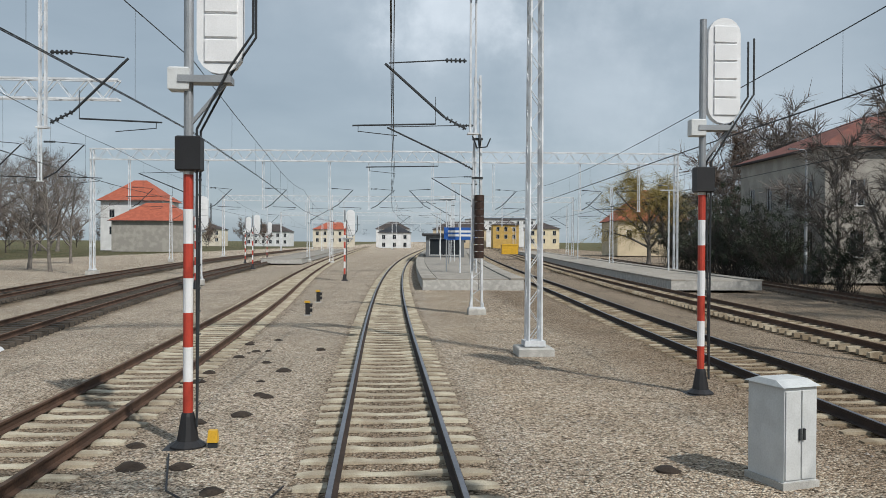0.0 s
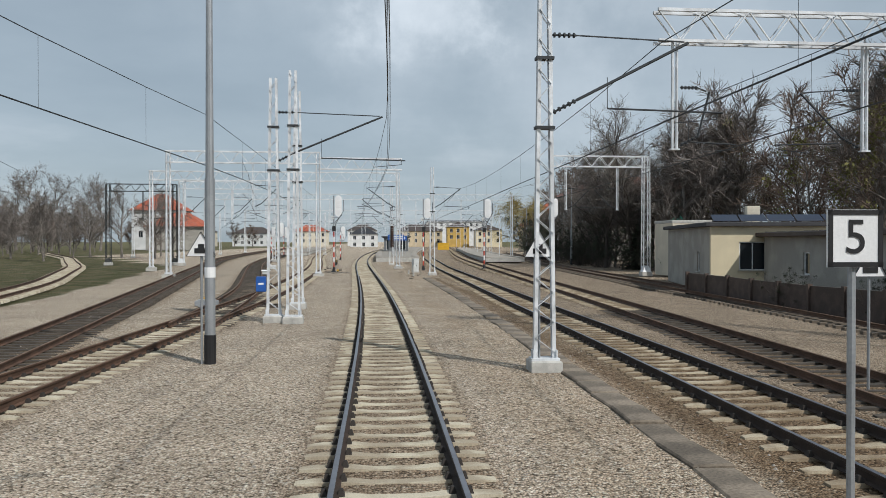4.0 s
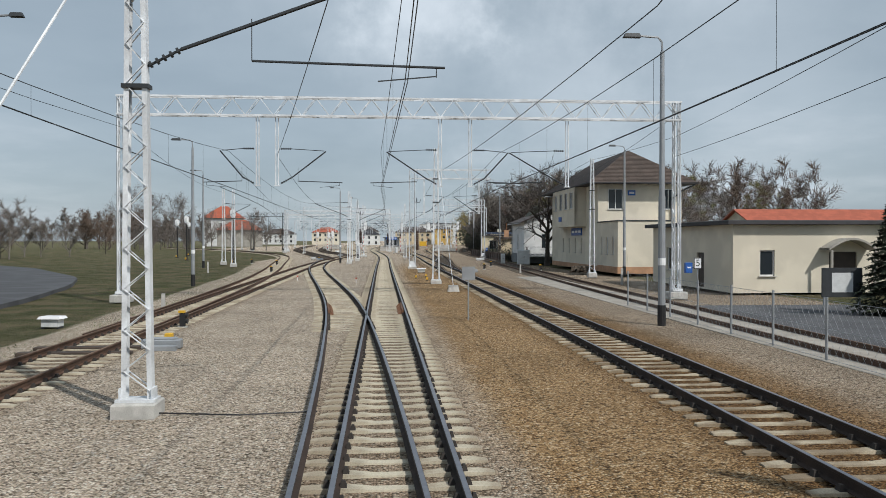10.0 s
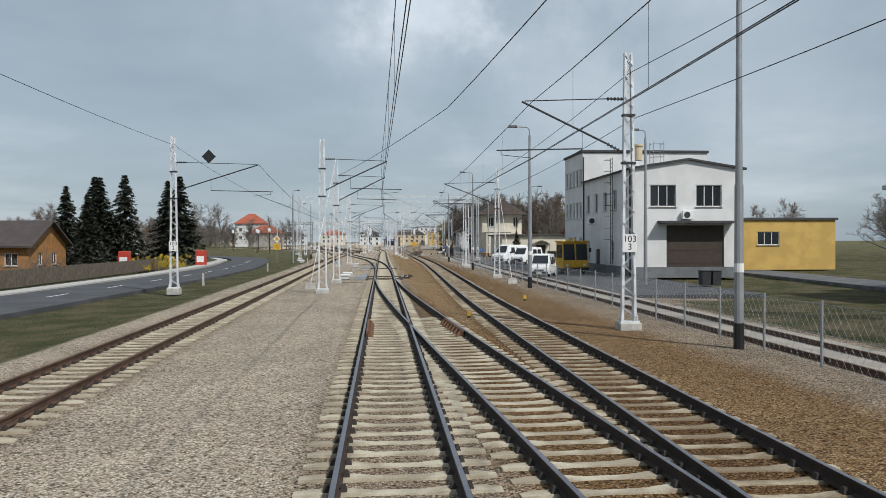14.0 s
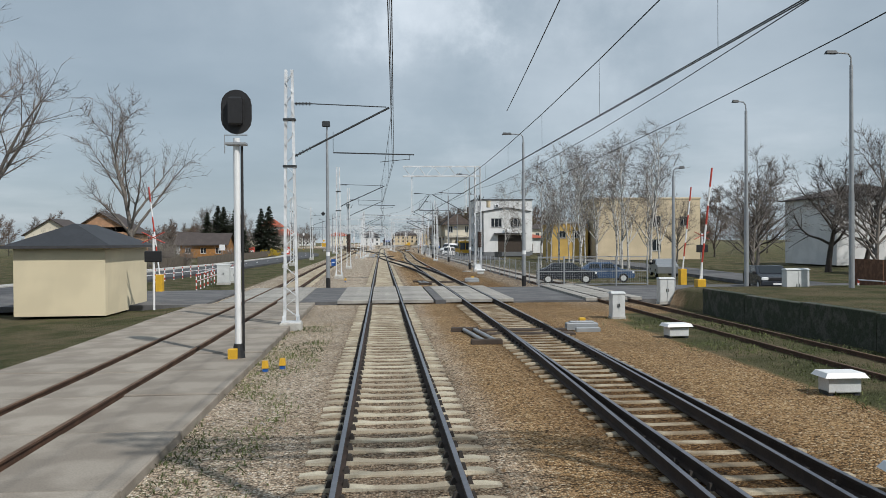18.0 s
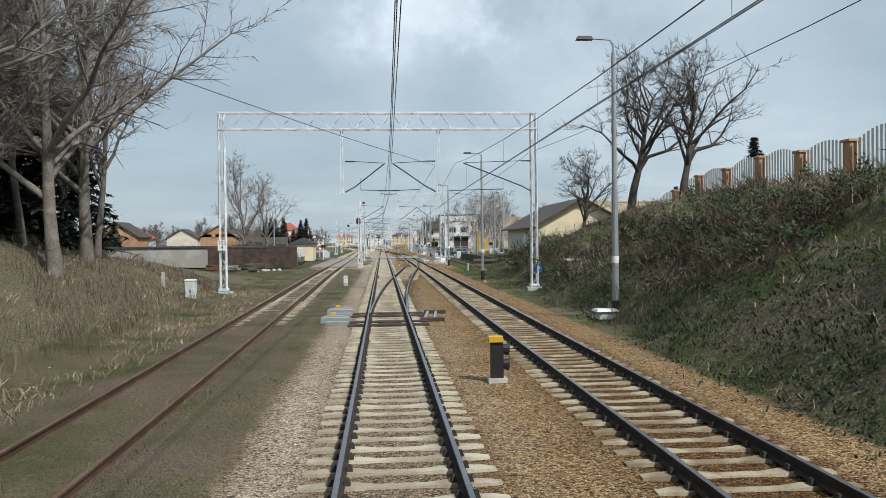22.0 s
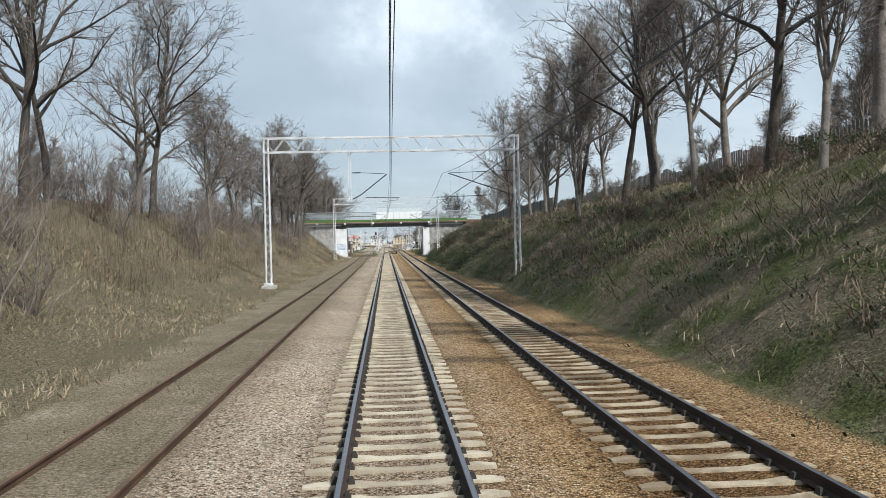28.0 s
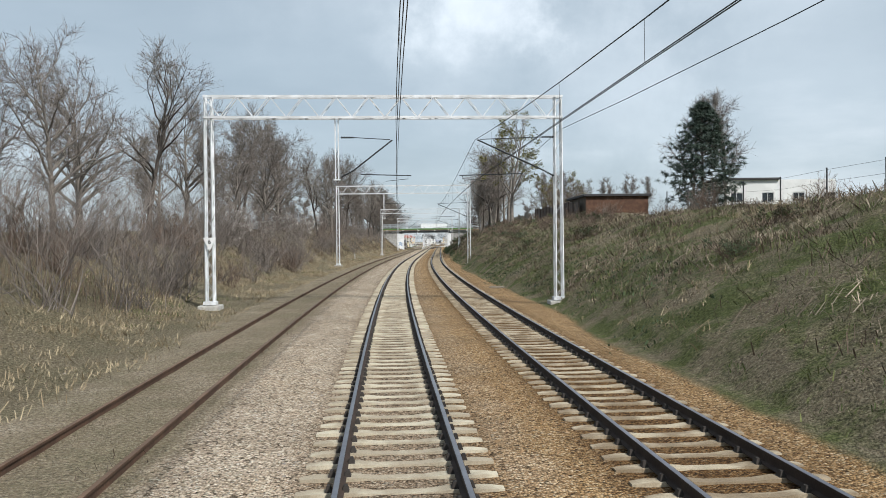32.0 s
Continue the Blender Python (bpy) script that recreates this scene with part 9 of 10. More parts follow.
MODELS["gnarled"], tp = tree_model("tree", "gnarled bare tree with twisted dark limbs", 5, BARK_D, BARK_D, H=10.5, r0=0.32, limbs=16, spread=0.52, rise=0.75, first=0.35, wob=0.3, lean=0.1, sprigs=6, reach=0.7)
MODELS["pruned"], tp = tree_model("tree", "tall bare poplar with fine upright twigs", 6, H=17, r0=0.34, limbs=16, spread=0.40, rise=1.3, first=0.25, kids=4)
MODELS["mistletoe"], tp = tree_model("tree", "tall bare poplar hung with mistletoe balls", 7, H=19, r0=0.34, limbs=13, spread=0.30, rise=1.3, first=0.3, kids=2, sprigs=3)
part("mistletoe", blobs(tp, random.Random(3), 0.8, 54), BUDS, MODELS["mistletoe"], "olive mistletoe balls", kind="stuff")
MODELS["budding"], tp = tree_model("tree", "tree with reddish twigs and first buds", 8, BARK, TWIG_R, H=11, r0=0.17, limbs=14, spread=0.36, rise=1.0, first=0.2, kids=2)
part("buds", blobs(tp, random.Random(4), 0.5, 26), BUDS, MODELS["budding"], "olive bud clusters", kind="stuff")
MODELS["willow"], tp = tree_model("willow_tree", "yellow weeping willow with hanging twigs", 9, BARK, TWIG_Y, H=11, r0=0.3, limbs=20, spread=0.42, rise=0.9, first=0.3, kids=4, droop=0.7, sprigs=5, fine_w=0.02, reach=1.8)
MODELS["copse"], tp = tree_model("woodland_tree", "bare tree in the woods behind", 10, H=13, r0=0.2, limbs=12, spread=0.36, rise=1.0, first=0.2, kids=2, sprigs=7, fine_w=0.034, reach=1.5)
MODELS["copse_red"], tp = tree_model("woodland_tree", "reddish bare tree in the woods behind", 11, BARK_D, TWIG_R, H=12, r0=0.18, limbs=12, spread=0.38, rise=0.9, first=0.15, kids=2, sprigs=7, fine_w=0.034, reach=1.4)


def conifer(seed, H, width, label, pine=False):
    r = random.Random(seed)
    t = thing("pine_tree" if pine else "spruce_tree", label, "tree", pose(0, 400 + seed * 20, -60), group="conifers")
    part("trunk", Shape().rod((0, 0, -0.3), (0, 0, H * 0.97), 0.16, 0.02, 8), BARK_D, t)
    q, lim = Shape(), Shape()
    n = 30
    for i in range(n):
        f = (i + 0.5) / n
        z = H * ((0.06 if not pine else 0.28) + (0.94 if not pine else 0.72) * f)
        rad = width * ((1 - f) ** (0.9 if not pine else 0.5)) * (1 if not pine else min(1, 0.4 + f * 2.5))
        for k in range(9):
            a = r.uniform(0, 2 * math.pi)
            L = rad * r.uniform(0.65, 1.15)
            e = Vector((math.cos(a) * L, math.sin(a) * L, z - L * (0.28 if not pine else -0.15) + r.uniform(-0.1, 0.1)))
            b = Vector((0, 0, z))
            lim.rod(b, e, 0.025, 0.008, 3, caps=False)
            for j in range(64 if pine else 34):
                g = r.uniform(0.2, 1.05)
                c = b.lerp(e, g)
                d = Vector((r.uniform(-1, 1), r.uniform(-1, 1), r.uniform(-0.7, 0.25))) * ((0.24 if pine else 0.42) + 0.2 * (1 - f))
                w = d.cross(Vector((0, 0, 1))) * 0.34
                q.add([tuple(c - w), tuple(c + w), tuple(c + d)], [(0, 1, 2)])
    part("limbs", lim, BARK_D, t)
    part("crown", q, NEEDLE, t, "dark green needles", kind="stuff")
    return t


MODELS["spruce"] = conifer(21, 10.5, 3.5, "dark green spruce with ragged boughs")


def bushy_pine(seed, H, width, label):
    """Pine with a broad ragged crown of dense needle clumps on many boughs."""
    r = random.Random(seed)
    t = thing("pine_tree", label, "tree", pose(0, 400 + seed * 20, -60), group="conifers")
    boughs, q = Shape(), Shape()
    boughs.rod((0, 0, -0.3), (0, 0, H * 0.96), 0.2, 0.03, 8)
    for i in range(210):
        f = (i + 0.5) / 210
        z = H * (0.1 + 0.88 * f)
        a = i * 2.39996 + r.uniform(-0.3, 0.3)
        L = width * (1 - f) ** 0.62 * min(1.0, 0.62 + 1.6 * f) * r.uniform(0.6, 1.12)
        b, e = Vector((0, 0, z)), Vector((math.cos(a) * L, math.sin(a) * L, z + L * r.uniform(-0.02, 0.24)))
        boughs.rod(b, e, 0.035, 0.01, 4, caps=False)
        for g in (0.45, 0.7, 0.88, 1.0):
            c = b.lerp(e, g) + Vector((r.gauss(0, 0.15), r.gauss(0, 0.15), r.gauss(0, 0.1)))
            for _ in range(26):
                d = Vector((r.gauss(0, 1), r.gauss(0, 1), r.gauss(0.15, 0.7))).normalized() * r.uniform(0.25, 0.6)
                w = d.orthogonal().normalized() * 0.035
                q.add([tuple(c - w), tuple(c + w), tuple(c + d)], [(0, 1, 2)])
    part("trunk", boughs, BARK_D, t)
    part("crown", q, PINE_NEEDLE, t, "blue-green needle clumps", kind="stuff")
    return t


MODELS["pine"] = bushy_pine(22, 11.2, 4.7, "dark blue-green pine with a ragged rounded crown")


def shrub_model(seed, H, stems, mat, label, leaves=None, spread=0.5, name="shrub"):
    r = random.Random(seed)
    t = thing(name, label, "shrub", pose(0, 400 + seed * 20, -60), group="bank shrubs")
    q, tips = Shape(), []
    for _ in range(stems):
        p = Vector((r.gauss(0, 0.35), r.gauss(0, 0.35), -0.15))
        d = Vector((r.gauss(0, spread), r.gauss(0, spread), 1)).normalized()
        L = H * r.uniform(0.55, 1.1)
        rad = 0.018
        for i in range(5):
            d = (d + Vector((r.gauss(0, 0.16), r.gauss(0, 0.16), 0.02))).normalized()
            e = p + d * L / 5
            q.rod(p, e, rad, rad * 0.75, 3, caps=False)
            rad *= 0.75
            p = e
            if i > 0:
                for _ in range(4):
                    g = (d + Vector((r.gauss(0, 0.6), r.gauss(0, 0.6), r.gauss(0, 0.3) + 0.15))).normalized()
                    sprig(q, r, p, g, L * r.uniform(0.14, 0.32), 0.009)
                    tips.append(p + g * L * 0.2)
    part("stem_tangle", q, mat, t, kind="stuff")
    if leaves:
        part("leaves", blobs(tips, r, 0.22, leaves[1]), leaves[0], t, kind="stuff")
    return t


MODELS["shrub"] = shrub_model(31, 2.6, 34, TWIG, "leafless brown shrub on the bank")
MODELS["shrub_red"] = shrub_model(32, 2.2, 40, TWIG_R, "leafless reddish shrub on the bank", spread=0.4)
MODELS["shrub_tall"] = shrub_model(33, 4.6, 30, TWIG, "tall leafless thicket on the bank", spread=0.35, name="thicket")
MODELS["shrub_dark"] = shrub_model(34, 4.0, 46, BARK_D, "dense dark evergreen bush beside the line", (NEEDLE, 150), 0.5, "evergreen_bush")
MODELS["blossom"] = shrub_model(35, 3.6, 26, TWIG, "blackthorn bush in white blossom", (BLOSSOM, 40), 0.5, "blackthorn_bush")
MODELS["forsythia"] = shrub_model(36, 1.6, 24, TWIG, "yellow forsythia bush in flower", (FORSYTHIA, 60), 0.6, "forsythia_bush")
MODELS["bramble"] = shrub_model(37, 1.2, 40, BRAMBLE, "dark tangled brambles on the bank", (IVY, 16), 1.1, "bramble_bush")
rnd = random.Random(11)
USED = set()


def plant(kind, s, off, k=1.0, z=None, turn=None):
    m = stand(s, off, ground_z(s, off) - 0.08 if z is None else z, rnd.uniform(0, 360) if turn is None else turn) @ Matrix.Scale(k, 4)
    if kind not in USED:
        USED.add(kind)
        MODELS[kind].matrix_basis = m
        return MODELS[kind]
    first = MODELS[kind]
    keep = first.scale.copy()
    first.scale = (1, 1, 1)
    ob = copy_thing(first, m)
    first.scale = keep
    return ob


# single trees that stand out
for a in (("pruned", 320, -27, 1.15), ("pruned", 284, -27.5, 1.1), ("gnarled", 84, 20.8, 1.15), ("gnarled", 53.5, 19.2, 0.42), ("mistletoe", 646, 16.5, 1.0), ("mistletoe", 628, 17.5, 0.95), ("pine", 703, 29.0, 1.0), ("willow", -118, 35.5, 1.25), ("willow", -124, 40.5, 1.2),
          ("spruce", 155, -30, 1.25), ("spruce", 152, -32.5, 1.2), ("spruce", 150, -39.5, 1.3), ("spruce", 152, -42.5, 1.25), ("spruce", 147, -45, 1.3), ("spruce", 156, -46, 1.1), ("spruce", 189, -31.5, 0.8), ("spruce", 338, 33, 0.9), ("spruce", 446, -19, 0.95), ("spruce", 441, -17.5, 0.9), ("spruce", 437, -20, 1.0), ("spruce", 443, -21.5, 1.0), ("broad", 470, -13.6, 1.1), ("broad", 465, -16.5, 1.2), ("slim", 460, -13.4, 1.25), ("tall", 473, -19, 1.15), ("tall", -28, 29.5, 1.0), ("broad", -33, 31.5, 1.15), ("tall", -22, 31, 1.15), ("broad", -40, 32, 1.1), ("slim", 698, 33, 1.0), ("slim", 694, 31, 1.0), ("broad", 441, -14.3, 1.25), ("broad", 447, -13.4, 1.2), ("slim", 436, -15.5, 1.3), ("broad", 453, -15, 1.2), ("slim", 444, -16, 1.3), ("spruce", 430, -19, 0.95), ("spruce", 434, -22, 1.0), ("spruce", 306, -56, 0.8), ("spruce", 300, -60, 0.7),
          ("gnarled", 410, 17.5, 0.75), ("gnarled", 424, 17.6, 1.05), ("gnarled", 429, 19.5, 0.95), ("broad", 360, 45, 0.7), ("spruce", 372, 40, 0.9), ("spruce", 400, 38, 1.1),
          ("tall", 623, 15.8, 1.05), ("tall", 610, 15.4, 1.0), ("tall", 603, 15.6, 1.0), ("tall", 594, 14.6, 0.9), ("tall", 588, 16.2, 0.95), ("broad", 580, 15.0, 0.85), ("tall", 574, 17.0, 0.85), ("broad", 566, 16.0, 0.8), ("tall", 547, 16.6, 0.95), ("tall", 545.5, 17.2, 1.0), ("broad", 528, 20.5, 0.8), ("broad", 508, 23, 0.9), ("slim", 515, 21, 0.8),
          ("tall", 599, -16.0, 1.05), ("broad", 597, -17.5, 1.0), ("tall", 620, -15.5, 1.0), ("broad", 627, -17, 0.9), ("tall", 611, -18, 0.9), ("slim", 585, -15, 0.95), ("broad", 575, -17, 0.8), ("slim", 566, -16, 0.9), ("tall", 556, -15, 0.8), ("tall", 536, -15.0, 1.0), ("tall", 527, -14.2, 1.0), ("broad", 531, -17, 0.95), ("tall", 518, -15.5, 0.95), ("tall", 510, -14.8, 0.9), ("broad", 505, -18, 0.9), ("slim", 540, -18.5, 1.0), ("tall", 546, -20, 1.0),
          ("broad", 463, -14.8, 1.0), ("tall", 457, -16, 0.95), ("slim", 450, -14.5, 0.9), ("broad", 446, -17.5, 0.9), ("tall", 468, -18, 0.9), ("slim", 440, -16, 0.8), ("slim", 474, -15.5, 0.8)):
    plant(*a)
for a in (("broad", 497, 21.5, 0.7), ("slim", 512, 22.5, 0.9), ("tall", 523, 24, 0.8), ("slim", 536, 22, 0.8), ("broad", 480, 24, 0.8), ("slim", 474, 21.5, 0.75), ("slim", 617, 15.0, 1.15), ("slim", 606, 17.0, 1.2), ("slim", 598, 13.8, 1.0), ("slim", 629, 14.8, 1.1), ("broad", 614, 18.0, 0.95), ("slim", 584, 14.5, 1.1), ("slim", 590, 18.0, 1.1)):
    plant(*a)
# birches by the beige block
for k in range(22):
    plant("birch", rnd.uniform(250, 298), rnd.uniform(17.5, 31), rnd.uniform(0.85, 1.2))
for a in ((318, 27), (306, 33), (330, 40), (326, 31.5), (262, 42), (344, 30)):
    plant("broad", a[0], a[1], rnd.uniform(0.55, 0.75))
for a in ((-90, -40, 0.95), (-96, -48, 1.0), (-84, -35, 0.8), (-104, -57, 1.0), (-112, -45, 0.9)):
    plant("broad", *a)
for a in ((-48, 31.5, 1.0), (-38, 32.0, 1.1), (-55, 31, 0.9), (-30, 31.2, 1.0)):
    plant("copse", *a)
# woods behind the right-hand houses and at the station
for k in range(26):
    plant(rnd.choice(("copse", "copse_red", "budding")), rnd.uniform(-40, 20), rnd.uniform(33, 62), rnd.uniform(1.1, 1.5))
for k in range(22):
    plant(rnd.choice(("copse", "copse_red", "budding")), rnd.uniform(10, 66), rnd.uniform(42, 70), rnd.uniform(1.0, 1.35))
for k in range(9):
    plant("shrub_dark", -52 + k * 3.6, rnd.uniform(29.2, 31.0), rnd.uniform(0.9, 1.5))
for a in ((-46, 33, 0.85), (-22, 31.5, 0.6)):
    plant("spruce", *a)
for k in range(12):
    plant(rnd.choice(("copse", "copse_red")), rnd.uniform(-110, -78), rnd.uniform(38, 75), rnd.uniform(1.1, 1.5))
for k in range(8):
    plant("shrub_dark", rnd.uniform(-58, 10), rnd.uniform(28.5, 31.5), rnd.uniform(0.45, 0.95))
for k in range(10):
    plant("shrub_dark", rnd.uniform(-150, -85), rnd.uniform(44.0, 54.0), rnd.uniform(0.9, 1.4))
for k in range(11):
    plant(("tall", "broad", "gnarled")[k % 3], rnd.uniform(-52, -14), rnd.uniform(30, 38), rnd.uniform(0.8, 1.05))
for k in range(26):
    plant(rnd.choice(("copse", "copse_red")), rnd.uniform(-200, -110), rnd.uniform(-150, -75), rnd.uniform(0.8, 1.2))
for k in range(36):
    a = rnd.uniform(-380, -240)
    plant(rnd.choice(("copse", "copse_red")), a, rnd.choice((-1, 1)) * rnd.uniform(70, 170), rnd.uniform(0.8, 1.1))
for k in range(40):
    plant(rnd.choice(("copse", "copse_red")), rnd.uniform(-20, 190), rnd.uniform(-125, -58), rnd.uniform(0.55, 0.95))
for k in range(22):
    plant(rnd.choice(("copse", "copse_red")), rnd.uniform(210, 380), rnd.uniform(-110, -55), rnd.uniform(0.4, 0.7))
for k in range(20):
    plant(rnd.choice(("copse", "copse_red")), rnd.uniform(90, 300), rnd.uniform(58, 110), rnd.uniform(0.7, 1.0))
for a in ((-236, -128, 2.1), (-228, -118, 1.9), (-232, -108, 1.75), (-226, -100, 1.5), (-240, -136, 1.6)):
    plant("broad" if a[2] > 1.7 else "pruned", *a)
for k in range(20):
    plant(rnd.choice(("copse", "copse_red", "budding")), rnd.uniform(20, 105), rnd.uniform(-80, -48) - (15 if k % 3 else 0), rnd.uniform(0.6, 0.85))
for k in range(12):
    plant("shrub", rnd.uniform(196, 300), rnd.uniform(-31, -26.8), rnd.uniform(0.7, 1.2))
for k in range(18):
    plant("shrub_tall", rnd.uniform(240, 292), rnd.uniform(-34, -28.5), rnd.uniform(0.75, 1.1))
for k in range(5):
    plant("forsythia", 176 + k * 3.0, -25.4 - 0.3 * k, rnd.uniform(0.9, 1.2))
for k in range(9):
    plant("shrub_dark", rnd.uniform(340, 366), rnd.uniform(-21, -17.5), rnd.uniform(0.6, 0.95))
for k in range(12):
    plant("shrub_dark", rnd.uniform(30, 66), rnd.uniform(18.8, 19.4) if k % 2 else rnd.uniform(19.0, 20.0), rnd.uniform(0.3, 0.5))
for a in ((155.5, 20.3, 0.46),):
    plant("spruce", *a)
# banks further on
for k in range(46):
    s = rnd.uniform(630, 850)
    plant(rnd.choice(("slim", "broad", "tall", "broad")), s, -rnd.uniform(14.5, 32), rnd.uniform(0.75, 1.05) if s > 680 else rnd.uniform(0.85, 1.15))
for k in range(22):
    plant(rnd.choice(("copse", "slim", "slim")), rnd.uniform(440, 640), -rnd.uniform(24, 45), rnd.uniform(0.65, 0.9))
for k in range(16):
    plant(rnd.choice(("copse", "slim", "slim")), rnd.uniform(500, 640), rnd.uniform(24, 48), rnd.uniform(0.6, 0.9))
for k in range(5):
    plant("budding", rnd.uniform(630, 668), rnd.uniform(21, 27), rnd.uniform(0.55, 0.75))
for k in range(46):
    plant(rnd.choice(("shrub", "shrub_tall", "shrub_red")), rnd.uniform(700, 776), -rnd.uniform(9.8, 17), rnd.uniform(0.8, 1.3))
for k in range(24):
    plant(rnd.choice(("shrub_tall", "shrub")), rnd.uniform(110, 190), -rnd.uniform(38, 62), rnd.uniform(0.9, 1.4))
for k in range(11):
    plant("shrub_dark", -62 - k * 4.2, 28.5 + k * 0.6 + rnd.uniform(0, 3), rnd.uniform(1.2, 2.0))
for k in range(170):
    s = rnd.uniform(545, 800)
    plant(rnd.choice(("shrub", "shrub_red", "shrub_tall", "shrub")), s, -10.8 - 8.5 * rnd.random() ** 0.8, rnd.uniform(0.6, 1.15))
for k in range(8):
    plant("slim", rnd.uniform(500, 560), -rnd.uniform(12.5, 19), rnd.uniform(0.8, 1.15))
for k in range(24):
    plant(rnd.choice(("shrub", "shrub_tall")), rnd.uniform(470, 545), -rnd.uniform(13, 20), rnd.uniform(0.5, 0.9))
for a in ((664, -14.5), (669, -16), (690, -15), (700, -16.5), (707, -14.5)):
    plant("blossom", *a, rnd.uniform(0.9, 1.2))
for k in range(46):
    plant("bramble", rnd.uniform(416, 472), rnd.uniform(9.9, 13.5), rnd.uniform(0.9, 1.6))
for k in range(44):
    plant("bramble", rnd.uniform(492, 570), rnd.uniform(9.6, 14.0), rnd.uniform(0.8, 1.4))
for k in range(22):
    plant("shrub_red", rnd.uniform(585, 720), rnd.uniform(11.5, 17), rnd.uniform(0.35, 0.6))
for a in ((300, 43, 1.0), (306, 49, 1.1), (295, 38, 0.85), (290, 53, 1.0)):
    plant("gnarled", *a)
for k in range(12):
    plant("copse", rnd.uniform(-130, -60), -rnd.uniform(52, 85), rnd.uniform(0.55, 0.85))
for k in range(60):
    s = rnd.uniform(425, 800)
    plant("bramble", s, rnd.uniform(10.5, 18.5), rnd.uniform(0.7, 1.2))
for k in range(26):
    plant(rnd.choice(("shrub", "shrub_red")), rnd.uniform(560, 800), rnd.uniform(15, 20), rnd.uniform(0.4, 0.75))


def ground_z_many(s, o):
    return np.array([ground_z(float(a), float(b)) for a, b in zip(s, o)])


def blades(name, label, mat, tufts, s_range, o_range, height, seed, lay=0.35, keep=None, per=6, wide=0.011, size=0.16):
    """Grass or stalks as single bent blades, in tufts, in one mesh."""
    r = np.random.RandomState(seed)
    s, o = r.uniform(*s_range, tufts), r.uniform(*o_range, tufts)
    if keep:
        ok = np.array([keep(a, b) for a, b in zip(s, o)])
        s, o = s[ok], o[ok]
    z = ground_z_many(s, o)
    a = np.radians(np.interp(s, LINE_S, np.degrees(_b)))
    x = np.interp(s, LINE_S, LINE_X) + o * np.cos(a)
    y = np.interp(s, LINE_S, LINE_Y) + o * np.sin(a)
    tall = height * r.uniform(0.5, 1.25, len(s))
    x, y, z, tall = (np.repeat(v, per) for v in (x, y, z, tall))
    n = len(x)
    x, y = x + r.normal(0, size, n), y + r.normal(0, size, n)
    z = z - 0.05
    h = tall * r.uniform(0.45, 1.15, n)
    q = r.uniform(0, 6.2832, n)
    reach = h * lay * r.uniform(0.2, 1.9, n)
    dx, dy = np.cos(q) * reach, np.sin(q) * reach
    w = wide * r.uniform(0.6, 1.5, n)
    wx, wy = -np.sin(q + 0.6) * w, np.cos(q + 0.6) * w
    pts = np.stack([np.stack([x - wx, y - wy, z], 1), np.stack([x + wx, y + wy, z], 1),
                    np.stack([x + dx * 0.4 + wx * 0.7, y + dy * 0.4 + wy * 0.7, z + h * 0.7], 1), np.stack([x + dx * 0.4 - wx * 0.7, y + dy * 0.4 - wy * 0.7, z + h * 0.7], 1),
                    np.stack([x + dx, y + dy, z + h * (1.0 - 0.25 * lay)], 1)], 1).reshape(-1, 3)
    k = np.arange(n)[:, None] * 5
    quads, tris = (k + np.array([[0, 1, 2, 3]])), (k + np.array([[3, 2, 4]]))
    solid(name, Shape().add(pts.tolist(), quads.tolist() + tris.tolist()), mat, label, "grass", kind="stuff")


def clump(s, o, f=0.22, cut=0.0, seed=0):
    return noise.noise(Vector((s * f, o * f * 1.6, seed))) > cut


IVY_D = material("deep_green_leaves", (0.05, 0.075, 0.03), 0.85, vary=0.4, scale=0.8)
STALK = material("brown_dead_stalks", (0.20, 0.15, 0.105), 0.95, vary=0.35, scale=0.4, second=(0.10, 0.075, 0.055))
blades("dry_grass", "dry straw-coloured grass on the bank", STRAW, 15000, (430, 800), (-14.5, -6.3), 0.3, 1, 1.3, lambda s, o: clump(s, o, 0.18, -0.15))
blades("dead_stalks", "thin upright dead stalks on the bank", STALK, 6000, (545, 800), (-19, -9.8), 0.95, 11, 0.22, lambda s, o: clump(s, o, 0.12, -0.15, 2) and o < -10.5 - 0.5 * noise.noise(Vector((s * 0.1, 0, 0))), 7, 0.01, 0.3)
blades("dead_stalks", "brown dead stalks on the cutting slope", STALK, 3500, (425, 545), (-17, -8.6), 0.6, 12, 0.5, lambda s, o: clump(s, o, 0.14, -0.1, 6), 6, 0.01, 0.25)
blades("green_grass", "patches of fresh green grass on the banks", BLADE, 8500, (395, 800), (6.6, 18), 0.2, 2, 0.8, lambda s, o: (s < 400 or o > knots(FOOT_RIGHT, s)) and clump(s, o, 0.13, 0.02, 3))
blades("dry_grass", "matted dry brown grass on the slope", STRAW, 8500, (405, 800), (6.8, 19), 0.32, 3, 1.5, lambda s, o: o > knots(FOOT_RIGHT, s) and clump(s, o, 0.16, 0.04, 7))
blades("bramble_stalks", "dark tangled bramble stalks on the slope", BRAMBLE, 9000, (420, 800), (7.6, 18.5), 0.5, 4, 1.2, lambda s, o: clump(s, o, 0.12, -0.05, 9), 6, 0.012, 0.35)
blades("ivy_leaves", "dark green creeping leaves at the slope foot", IVY, 7000, (420, 760), (6.0, 11), 0.14, 14, 1.0, lambda s, o: o > knots(FOOT_RIGHT, s) and clump(s, o, 0.15, -0.1, 12), 9, 0.022, 0.3)
